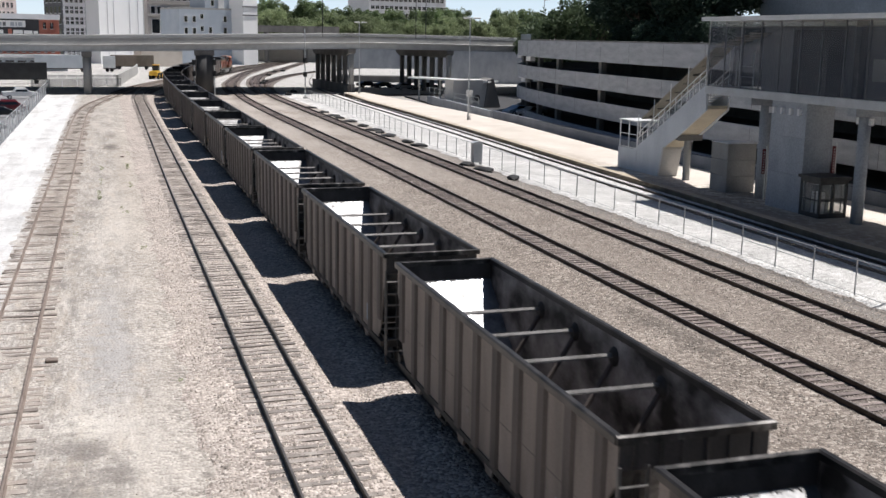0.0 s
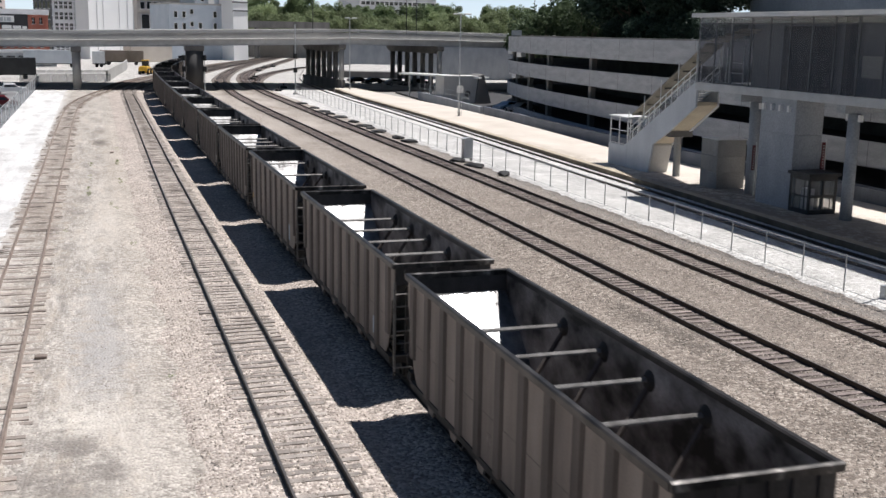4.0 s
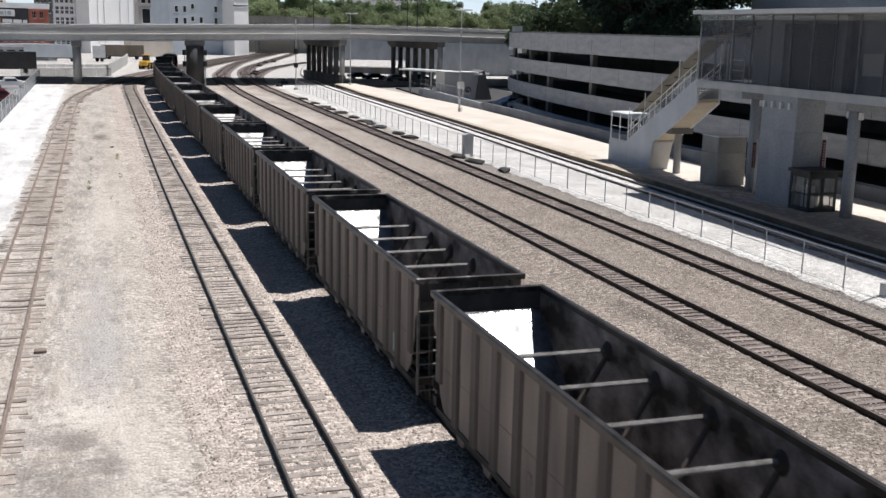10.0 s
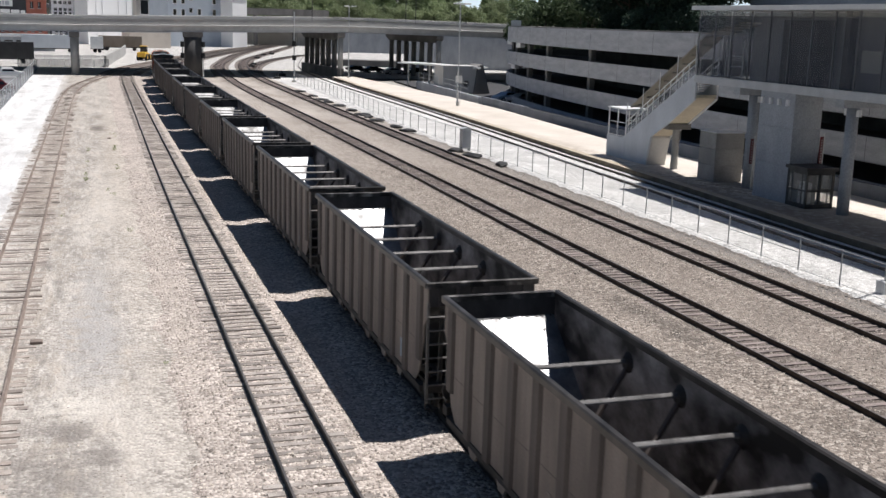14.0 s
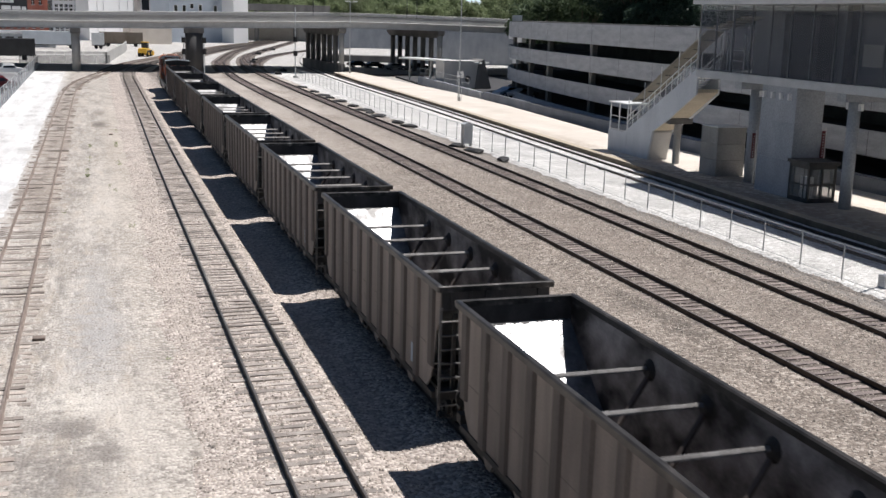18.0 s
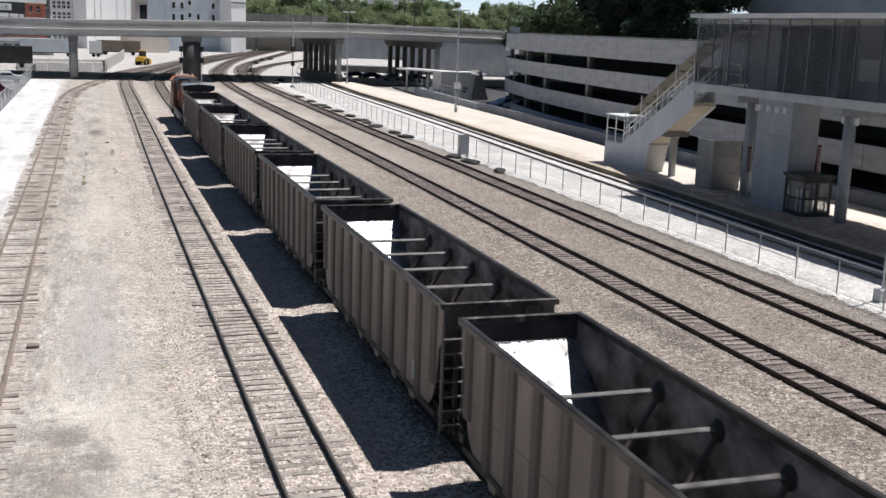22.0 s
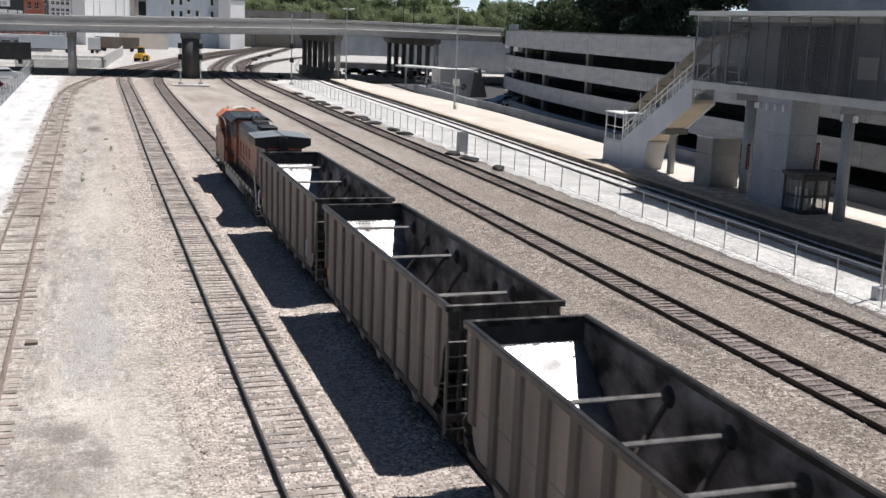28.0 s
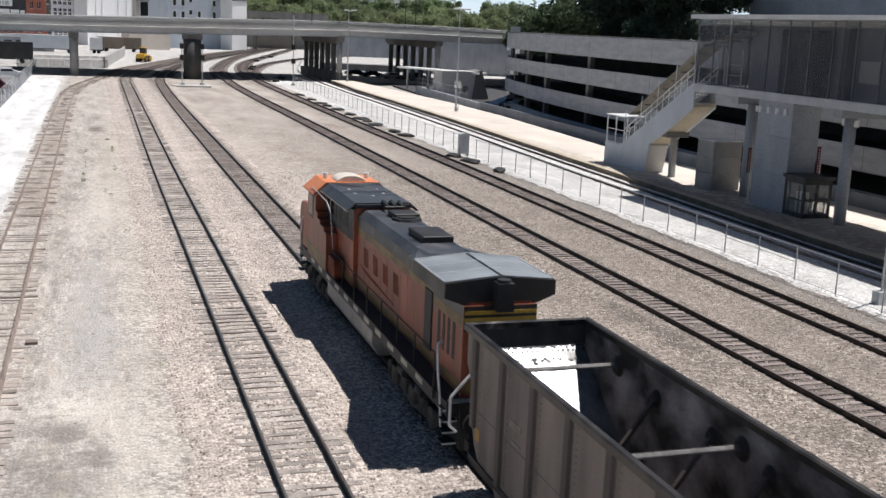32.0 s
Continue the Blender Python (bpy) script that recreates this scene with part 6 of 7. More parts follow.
def signal(at, h, heads, label):
    t = thing("railway_signal", label, "signal", at, group="signals")
    g = bmesh.new()
    rod(g, (0, 0, 0), (0, 0, h), 0.09, 8)
    part("mast", g, GALV, t)
    g = bmesh.new()
    box(g, -0.35, 0.35, -0.35, 0.35, 0, 0.35)
    part("base", g, CONCRETE_PALE, t)
    for z in heads:
        g = bmesh.new()
        rod(g, (0, -0.12, z - 0.42), (0, -0.12, z + 0.42), 0.36, 12)
        hd = part("signal_head", g, BLACK, t)
        for k in range(3):
            g = bmesh.new()
            rod(g, (0, -0.46, z - 0.3 + 0.3 * k), (0, -0.7, z - 0.3 + 0.3 * k), 0.12, 8)
            part("visor", g, BLACK, hd)
    g = bmesh.new()
    for k in range(int(h / 0.4)):
        rod(g, (-0.2, 0.15, 0.4 + k * 0.4), (0.2, 0.15, 0.4 + k * 0.4), 0.012, 4)
    tagged(part("ladder", g, GALV, t))


signal((13.9, 181.3, -0.05), 6.9, (6.2, 4.4), "dark two-headed railway signal on a slim mast")
signal((17.2, 182.2, -0.05), 6.9, (6.2, 4.4), "dark two-headed railway signal on a slim mast")
signal((33.3, 188.4, -0.15), 12.0, (4.2, 6.6), "tall signal mast with black heads beside the main line")
g = bmesh.new()
box(g, 12.5, 18.4, 179.6, 183.0, -0.45, -0.06)
whole("signal_slab", g, CONCRETE_PALE, "pale concrete slab under the signals", "slab", bevel=0.03)
t = thing("relay_cabinet", "grey steel line-side relay cabinet on legs", "cabinet", (30.9, 89.2, -0.19))
g = bmesh.new()
box(g, -0.42, 0.42, -0.35, 0.35, 0.25, 1.95)
part("body", g, GALV, t, bevel=0.02)
g = bmesh.new()
box(g, -0.36, 0.36, -0.37, -0.352, 0.35, 1.85)
part("door", g, STEEL_PAINT, t)
g = bmesh.new()
slab(g, [(-0.5, 1.95), (0.5, 1.95), (0, 2.08)], "y", -0.42, 0.42)
part("roof", g, STEEL_PAINT, t)
for x in (-0.36, 0.36):
    g = bmesh.new()
    box(g, x - 0.04, x + 0.04, -0.3, 0.3, 0, 0.25)
    part("leg", g, GALV, t)


def lump(at, k, size):
    rnd = random.Random(k)
    g = bmesh.new()
    bmesh.ops.create_icosphere(g, subdivisions=2, radius=1)
    for v in g.verts:
        v.co = Vector((v.co.x * size[0], v.co.y * size[1], max(v.co.z, -0.3) * size[2])) * (1 + 0.35 * noise.noise(v.co * 2.2 + Vector((k, 0, 0))))
    ob = whole("rubber_mat", g, BLACK, "discarded black rubber mat crumpled by the fence", "debris", "mats by the fence")
    ob.matrix_basis = pose(at[0], at[1], -0.12, 0, 0, rnd.uniform(0, 180))


for k, (x, y) in enumerate(((30.75, 79.7), (30.2, 85.2), (29.95, 88.9), (30.3, 105.5), (30.2, 109.5), (29.9, 116.7), (30.0, 121), (30.0, 124), (30.1, 130), (30.0, 137), (29.9, 143), (29.8, 147), (29.9, 154), (29.9, 164))):
    lump((x, y), k, (0.5 + 0.12 * (k % 3), 0.75 + 0.3 * (k % 2), 0.26))
for x, y, sx in ((-2.15, 37.4, 0.2), (1.15, 100.5, 0.16)):
    g = bmesh.new()
    box(g, x - sx, x + sx, y - 0.16, y + 0.16, -0.23, -0.12)
    whole("tie_plate", g, RAIL_RUST, "rusty iron plate lying in the dirt by the old track", "debris", bevel=0.02)


def weeds(tufts):
    """Low tufts of narrow leaves scattered over the dirt."""
    rnd, verts, faces = random.Random(8), [], []
    for cx, cy, h, n, rx, ry in tufts:
        h *= 0.55
        z = dirt_height(cx, cy) - 0.02
        for i in range(n):
            a, r = rnd.uniform(0, 6.28), math.sqrt(rnd.random())
            base = Vector((cx + r * rx * math.cos(a), cy + r * ry * math.sin(a), z))
            top = base + Vector((rnd.gauss(0, 0.08), rnd.gauss(0, 0.08), h * rnd.uniform(0.3, 1.0)))
            side = Vector((math.cos(a + 1.5), math.sin(a + 1.5), 0)) * rnd.uniform(0.012, 0.03)
            k = len(verts)
            verts += [base - side, base + side, base.lerp(top, 0.6) + side * 0.8, top]
            faces += [(k, k + 1, k + 2), (k, k + 2, k + 3)]
    me = bpy.data.meshes.new("weeds")
    me.from_pydata(verts, [], faces)
    me.materials.append(WEED)
    tagged(new("weeds", me), "small green weeds growing in the dirt", "weeds", kind="stuff")


WEED = surf("weed leaf", (0.21, 0.25, 0.10), (0.34, 0.38, 0.19), 6, 0.8, bump=0, fine=20)
weeds([(-0.74, 77, 0.32, 90, 0.14, 2.2), (-0.62, 92.5, 0.2, 60, 0.18, 1.2), (1.44, 93.4, 0.3, 80, 0.2, 1.8), (1.42, 81.8, 0.24, 60, 0.2, 1.4), (1.89, 34.6, 0.12, 40, 0.14, 0.2), (0.66, 71, 0.2, 40, 0.2, 0.8),
       (1.5, 57.5, 0.16, 40, 0.2, 0.5), (-0.65, 84, 0.18, 40, 0.12, 2.0), (1.55, 104, 0.2, 40, 0.3, 2.0), (0.9, 69, 0.16, 40, 0.3, 0.5), (-1.9, 62, 0.15, 30, 0.2, 0.6)])


# ---------------------------------------------------------------- far side of the platform
t = thing("platform_canopy", "thin flat white canopy roof on posts over the far platform end", "canopy", (54, 172, 0.2))
g = bmesh.new()
slab(g, [(-4.0, 9.5), (4.5, -8.0), (7.0, -6.0), (-1.0, 11.5)], "z", 3.5, 3.75)
part("roof", g, WHITE_PAINT, t)
for x, y in ((-2.3, 8.4), (0.0, 3.5), (2.4, -1.5), (4.8, -6.4)):
    g = bmesh.new()
    box(g, x - 0.12, x + 0.12, y - 0.12, y + 0.12, -0.2, 3.5)
    part("post", g, CONCRETE_PALE, t)
g = bmesh.new()
slab(g, [(52.3, 177.3), (50.1, 139.5), (50.5, 139.5), (52.7, 177.3)], "z", -0.3, 0.98)
wl2 = whole("ramp_wall", g, BLUE_GREY, "low blue-grey ramp wall with a wire railing", "wall", kind="structure")
for k in range(10):
    g = bmesh.new()
    x, y = 52.45 - k * 0.2, 176.5 - k * 3.4
    rod(g, (x, y, 0.95), (x, y, 2.4), 0.03, 6)
    part("rail_post", g, GALV, wl2)
for z in (2.38, 1.7):
    g = bmesh.new()
    rod(g, (52.45, 176.5, z), (50.65, 145.9, z), 0.025, 6)
    part("railing", g, GALV, wl2)
# dark slab laid where the garage's shade falls
g = bmesh.new()
slab(g, [(50.9, 139), (57.5, 143), (62, 154), (70, 162), (74, 200), (54.5, 200), (52.9, 178)], "z", -0.6, -0.3)
whole("service_yard", g, GARAGE_SHADE, "dark slab painting the garage's shade on the ground by the ramp", "pavement", kind="structure")
t = thing("ramp_abutment", "pale concrete ramp building with sloping flank and round opening", "building", (56, 168, -0.2))
g = bmesh.new()
slab(g, [(-3.0, 0.0), (2.2, 0.0), (2.8, 4.3), (-3.0, 4.3)], "y", -3.0, 1.5)
part("wall", g, CONCRETE_PALE, t)
g = bmesh.new()
slab(g, [(2.22, 0), (4.9, 0), (3.6, 4.6), (2.82, 4.3)], "y", -3.4, 1.5)
part("flank", g, CONCRETE_DARK, t)
g = bmesh.new()
rod(g, (1.0, -3.0, 1.5), (1.0, -3.05, 1.5), 0.5, 20)
part("opening", g, CONCRETE_DARK, t)

# ---------------------------------------------------------------- vehicles
TYRE = surf("tyre rubber", (0.012, 0.012, 0.012), (0.025, 0.025, 0.025), 5, 0.8, bump=0.1, fine=30)


def vehicle(kind, at, turn, paint, label):
    t = thing("pickup_truck" if kind == "pickup" else "car", label, "pickup truck" if kind == "pickup" else "car", at, turn, group="parked cars")
    L, W = (2.8, 0.98) if kind == "pickup" else (2.3, 0.9)
    if kind == "pickup":
        prof = [(-L, 0.5), (L - 0.15, 0.5), (L, 0.75), (L - 0.1, 1.1), (1.35, 1.2), (0.75, 1.85), (-0.75, 1.85), (-0.95, 1.2), (-L, 1.2)]
        win = [(1.2, 1.22), (0.72, 1.76), (-0.68, 1.76), (-0.8, 1.22)]
    elif kind == "suv":
        prof = [(-L, 0.45), (L, 0.45), (L, 0.9), (1.2, 1.1), (0.6, 1.75), (-L + 0.25, 1.75), (-L, 1.1)]
        win = [(1.05, 1.12), (0.55, 1.66), (-L + 0.4, 1.66), (-L + 0.2, 1.12)]
    else:
        prof = [(-L, 0.4), (L, 0.4), (L, 0.78), (1.15, 0.98), (0.5, 1.42), (-0.95, 1.42), (-1.65, 1.0), (-L, 0.92)]
        win = [(0.98, 1.0), (0.45, 1.35), (-0.9, 1.35), (-1.4, 1.0)]
    g = bmesh.new()
    slab(g, prof, "y", -W, W)
    for v in g.verts:
        if v.co.z > 1.25:
            v.co.y *= 0.86
    part("body", g, paint, t, bevel=0.06)
    for s in (-1, 1):
        g = bmesh.new()
        slab(g, win, "y", s * W - 0.004, s * W + 0.012)
        for v in g.verts:
            if v.co.z > 1.25:
                v.co.y *= 0.87
        part("side_window", g, PANE, t)
        for x in (-L * 0.6, L * 0.62):
            g = bmesh.new()
            rod(g, (x, s * (W - 0.22), 0.34), (x, s * (W + 0.01), 0.34), 0.34, 14)
            w = part("wheel", g, TYRE, t)
            g = bmesh.new()
            rod(g, (x, s * (W + 0.011), 0.34), (x, s * (W + 0.02), 0.34), 0.2, 12)
            part("rim", g, GALV, w)
    for e, mname in ((1, "headlight"), (-1, "tail_light")):
        for s in (-1, 1):
            g = bmesh.new()
            box(g, e * L - 0.05, e * L + 0.012, s * (W - 0.3), s * (W - 0.05), 0.66, 0.78)
            part(mname, g, WHITE_PAINT if e > 0 else RED, t)
    return t


RED = plain("red lens", (0.25, 0.01, 0.01), 0.3)
PAINTS = {"white": plain("white car paint", (0.75, 0.75, 0.74), 0.25), "red": plain("dark red car paint", (0.13, 0.015, 0.02), 0.25), "black": plain("black car paint", (0.015, 0.016, 0.018), 0.2),
          "grey": plain("grey car paint", (0.25, 0.26, 0.27), 0.3), "blue": plain("pale blue car paint", (0.2, 0.3, 0.42), 0.3)}
vehicle("pickup", (-13.4, 190, -0.2), 8, PAINTS["white"], "white pickup truck parked behind the chain-link fence")
vehicle("suv", (-12.4, 158, -0.2), 4, PAINTS["red"], "dark red sport utility car parked in the lot")
vehicle("car", (-13.0, 149, -0.2), 2, PAINTS["black"], "black saloon car parked in the lot")
vehicle("car", (-15.5, 166, -0.2), 182, PAINTS["white"], "white saloon car parked in the lot")
vehicle("car", (-12.9, 127.5, -0.2), 185, PAINTS["grey"], "grey saloon car parked in the lot")
vehicle("suv", (-19.0, 152, -0.2), 0, PAINTS["grey"], "grey sport utility car parked in the lot")
vehicle("car", (-21.5, 168, -0.2), 0, PAINTS["black"], "black saloon car parked in the lot")
vehicle("suv", (-21, 190, -0.2), 4, PAINTS["grey"], "grey sport utility car parked in the lot")
for k, (x, y) in enumerate(((58.4, 147.8), (59.6, 145.2))):
    vehicle("car", (x - 1.2, y - 0.5, -0.2), 200, PAINTS["blue" if k < 1 else "grey"], "pale blue car parked in the garage's shade")
for x, y, c in ((60.5, 222, "grey"), (57.5, 228, "black"), (54.5, 231, "black"), (66, 224, "black")):
    vehicle("car", (x, y, -0.25), 10, PAINTS[c], "car parked in the shade below the viaduct")


def trailer(at, turn, size, paint, label, ribs):
    t = thing("semi_trailer", label, "trailer", at, turn)
    lx, wy, h = size
    g = bmesh.new()
    box(g, -lx / 2, lx / 2, -wy / 2, wy / 2, 1.1, 1.1 + h)
    part("box", g, paint, t, bevel=0.03)
    for k in range(ribs):
        g = bmesh.new()
        x = -lx / 2 + 0.3 + k * (lx - 0.6) / max(1, ribs - 1)
        box(g, x - 0.04, x + 0.04, -wy / 2 - 0.03, -wy / 2, 1.15, 1.05 + h)
        part("rib", g, paint, t)
    g = bmesh.new()
    box(g, -lx / 2, lx / 2, -0.5, 0.5, 0.85, 1.1)
    part("chassis", g, BLACK, t)
    for x in (-lx / 2 + 1.2, -lx / 2 + 2.4, lx / 2 - 2.2):
        for s in (-1, 1):
            g = bmesh.new()
            rod(g, (x, s * (wy / 2 - 0.35), 0.5), (x, s * (wy / 2 - 0.02), 0.5), 0.5, 14)
            part("wheel", g, TYRE, t)
    return t


PALE_BOX = surf("pale aluminium box side", (0.52, 0.56, 0.60), (0.62, 0.66, 0.70), 0.5, 0.5, 0.1, 0.03, 10)
DARK_BOX = surf("black curtain-side", (0.018, 0.02, 0.024), (0.035, 0.037, 0.042), 0.6, 0.5, 0, 0.1, 8)
BROWN_BOX = surf("brown weathered wagon side", (0.16, 0.13, 0.10), (0.25, 0.21, 0.17), 0.6, 0.8, 0, 0.1, 8, streak=3)
trailer((-11.0, 318, -0.27), 1, (14.5, 2.6, 3.6), PALE_BOX, "long pale blue-white box trailer parked beyond the viaduct", 10)
trailer((-22.8, 246, -0.3), 4, (22.0, 2.6, 3.4), DARK_BOX, "black curtain-sided trailer parked beyond the viaduct", 12)
trailer((1.2, 321, -0.27), 0, (3.4, 2.6, 3.3), WHITE_PAINT, "short white box trailer standing beyond the viaduct", 4)
trailer((8.0, 341, -0.27), -6, (12.5, 2.8, 3.2), BROWN_BOX, "brown weathered freight box standing beyond the viaduct", 9)


def loader(at):
    t = thing("wheel_loader", "bright yellow wheeled loader standing beside the tracks", "loader", at, 75)
    yel = surf("yellow plant paint", (0.74, 0.42, 0.03), (0.85, 0.52, 0.07), 1.5, 0.5, 0, 0.05, 10)
    for name, d, m in (("body", (-2.6, 0.6, -0.9, 0.9, 0.9, 2.0), yel), ("cab", (-0.6, 0.8, -0.75, 0.75, 2.0, 3.3), PANE), ("cab_roof", (-0.75, 0.95, -0.85, 0.85, 3.3, 3.45), yel),
                       ("front_frame", (0.6, 2.2, -0.6, 0.6, 0.7, 1.7), yel), ("bucket", (2.9, 4.0, -1.3, 1.3, 0.15, 1.3), yel), ("arm", (1.8, 3.1, -0.7, 0.7, 1.2, 1.6), yel), ("counterweight", (-3.1, -2.6, -1.0, 1.0, 0.9, 1.9), yel)):
        g = bmesh.new()
        box(g, *d)
        part(name, g, m, t, bevel=0.05)
    for x in (-1.7, 1.5):
        for s in (-1, 1):
            g = bmesh.new()
            rod(g, (x, s * 0.75, 0.75), (x, s * 1.25, 0.75), 0.75, 16)
            w = part("wheel", g, TYRE, t)
            g = bmesh.new()
            rod(g, (x, s * 1.25, 0.75), (x, s * 1.27, 0.75), 0.4, 12)
            part("rim", g, yel, w)


loader((11.8, 273, -0.25))
g = bmesh.new()
sweep(g, [(2.2, 234, -0.3), (4.4, 262, -0.3), (7.4, 297, -0.3), (8.4, 316, -0.3)], [(0, 0), (0.4, 0), (0.4, 2.4), (0, 2.4)])
whole("yard_wall", g, CONCRETE, "grey concrete yard wall beyond the viaduct", "wall", kind="structure")
for k in range(9):
    t = thing("road_barrier", "pale concrete road barrier in a row", "barrier", (-14.0 + k * 2.1, 272 + k * 0.5, -0.28), 12, group="barrier row")
    g = bmesh.new()
    slab(g, [(-0.3, 0), (0.3, 0), (0.12, 0.35), (0.08, 0.9), (-0.08, 0.9), (-0.12, 0.35)], "x", -1.0, 1.0)
    part("block", g, CONCRETE_PALE, t)


# ---------------------------------------------------------------- buildings beyond
def building(name, label, x0, x1, y0, depth, z1, wall_mat, cols, rows, win, z_first, margin=1.0, cornice=0.0, side_mat=None, turn=0.0, frame_mat=None):
    """A block with window openings on its near face: each a recessed pane with a sill."""
    t = thing(name, label, "building", ((x0 + x1) / 2, y0, -0.5), turn)
    w = x1 - x0
    fx = (w - 2 * margin) / cols if cols else 0
    fz = (z1 - z_first - 0.6) / rows if rows else 0
    ww, wh = win
    g = bmesh.new()
    xs, zs = [-w / 2], [0.0]
    if cols and rows:
        for c in range(cols):
            cx = -w / 2 + margin + fx * (c + 0.5)
            xs += [cx - ww / 2, cx + ww / 2]
        for r in range(rows):
            cz = z_first + fz * (r + 0.5)
            zs += [cz - wh / 2, cz + wh / 2]
    xs.append(w / 2)
    zs.append(z1)
    for i in range(len(xs) - 1):
        for j in range(len(zs) - 1):
            hole = i % 2 == 1 and j % 2 == 1 and cols and rows
            d = 0.35 if hole else 0.0
            if not hole:
                g.faces.new([g.verts.new((xs[a], 0, zs[b])) for a, b in ((i, j), (i + 1, j), (i + 1, j + 1), (i, j + 1))])
            else:
                q = [(xs[a], zs[b]) for a, b in ((i, j), (i + 1, j), (i + 1, j + 1), (i, j + 1))]
                for k in range(4):
                    (ax, az), (bx, bz) = q[k], q[(k + 1) % 4]
                    g.faces.new([g.verts.new(p) for p in ((ax, 0, az), (bx, 0, bz), (bx, 0.35, bz), (ax, 0.35, az))])
    part("wall", g, wall_mat, t)
    g = bmesh.new()
    for q in (((-w / 2, 0), (-w / 2, depth)), ((w / 2, 0), (w / 2, depth)), ((-w / 2, depth), (w / 2, depth))):
        (ax, ay), (bx, by) = q
        g.faces.new([g.verts.new(p) for p in ((ax, ay, 0), (bx, by, 0), (bx, by, z1), (ax, ay, z1))])
    part("side_wall", g, side_mat or wall_mat, t)
    g = bmesh.new()
    box(g, -w / 2 - cornice, w / 2 + cornice, -cornice, depth, z1, z1 + 0.6)
    part("roof", g, CONCRETE, t)
    if cols and rows:
        for r in range(rows):
            for c in range(cols):
                cx, cz = -w / 2 + margin + fx * (c + 0.5), z_first + fz * (r + 0.5)
                g = bmesh.new()
                box(g, cx - ww / 2, cx + ww / 2, 0.3, 0.34, cz - wh / 2, cz + wh / 2)
                p = part("window", g, PANE, t)
                g = bmesh.new()
                box(g, cx - 0.04, cx + 0.04, 0.24, 0.3, cz - wh / 2, cz + wh / 2)
                box(g, cx - ww / 2, cx + ww / 2, 0.25, 0.3, cz - 0.04, cz + 0.04)
                part("window_frame", g, frame_mat or WHITE_PAINT, p)
                g = bmesh.new()
                box(g, cx - ww / 2 - 0.1, cx + ww / 2 + 0.1, -0.12, 0.1, cz - wh / 2 - 0.18, cz - wh / 2)
                part("sill", g, CONCRETE_PALE, p)
    return t


RED_BRICK = surf("red brick", (0.36, 0.12, 0.085), (0.48, 0.18, 0.13), 0.5, 0.9, bump=0.2, fine=9)
PINK_STONE = surf("pale pink stone", (0.72, 0.62, 0.6), (0.8, 0.7, 0.67), 0.3, 0.8, bump=0.05, fine=6)
PALE_STONE = surf("pale grey stone", (0.68, 0.68, 0.70), (0.78, 0.78, 0.80), 0.3, 0.8, bump=0.05, fine=6)
SLATE_AND_SHADE = surf("slate and wall-shade grey", (0.08, 0.08, 0.09), (0.13, 0.13, 0.14), 0.3, 0.6, bump=0.05, fine=6)
WHITE_WALL = surf("white rendered wall", (0.88, 0.88, 0.875), (0.92, 0.92, 0.915), 0.2, 0.8, bump=0.03, fine=5)
BROWN_STONE = surf("grey-brown stone", (0.40, 0.375, 0.355), (0.50, 0.47, 0.44), 0.3, 0.85, bump=0.08, fine=6)
BLUE_RENDER = surf("blue-grey render", (0.40, 0.455, 0.52), (0.48, 0.53, 0.585), 0.25, 0.85, bump=0.05, fine=6)
def windows_on(t, wins, w, h, y=0.0):
    """Framed panes at given middles (x, z) on the near wall of a block."""
    for x, z in wins:
        g = bmesh.new()
        box(g, x - w / 2, x + w / 2, y - 0.02, y + 0.02, z - h / 2, z + h / 2)
        p = part("window", g, PANE, t)
        for x0, x1, z0, z1 in ((x - w / 2 - 0.14, x - w / 2, z - h / 2, z + h / 2), (x + w / 2, x + w / 2 + 0.14, z - h / 2, z + h / 2), (x - w / 2 - 0.14, x + w / 2 + 0.14, z + h / 2, z + h / 2 + 0.14), (x - w / 2 - 0.25, x + w / 2 + 0.25, z - h / 2 - 0.2, z - h / 2)):
            g = bmesh.new()
            box(g, x0, x1, y - 0.1, y, z0, z1)
            part("window_frame", g, PALE_STONE, p)


def band(t, w, z0, z1, mat, y=-0.25, name="cornice"):
    g = bmesh.new()
    slab(g, [(y, z0 + 0.2), (y, z1), (0.1, z1), (0.1, z0)], "x", -w / 2 - 0.2, w / 2 + 0.2)
    return part(name, g, mat, t)


building("office_block", "pale pink stone office block with rows of windows", -48, -31.5, 470, 20, 34, PINK_STONE, 8, 9, (1.1, 1.9), 2, turn=35)
# left side wall is coloured dark for the shade on it
grey = building("grey_offices", "pale grey office building with a regular grid of windows", -13.6, -0.3, 405, 16, 43.2, PALE_STONE, 7, 11, (1.15, 2.3), 1.95, margin=0.6, side_mat=SLATE_AND_SHADE, turn=25)
for r in range(11):
    band(grey, 13.3, 3.6 + r * 3.7, 4.0 + r * 3.7, PALE_STONE, -0.18, "string_course")
    for c in range(4):
        g = bmesh.new()
        box(g, -6.68, -6.66, 1.8 + c * 3.6, 3.6 + c * 3.6, 2.6 + r * 3.7, 4.9 + r * 3.7)
        part("side_window", g, PANE, grey)
        g = bmesh.new()
        box(g, -6.76, -6.66, 1.7 + c * 3.6, 3.7 + c * 3.6, 2.4 + r * 3.7, 2.6 + r * 3.7)
        part("side_sill", g, PALE_STONE, grey)
bb = building("brick_warehouse", "red brick warehouse with a black roof sign", -38, -11.4, 330, 25, 15.0, RED_BRICK, 12, 4, (0.85, 1.7), 1.2, cornice=0.3, turn=18)
band(bb, 26.6, 14.3, 15.9, PALE_STONE, -0.4)
g = bmesh.new()
box(g, -6.5, 7.6, -0.35, -0.1, 9.4, 14.4)
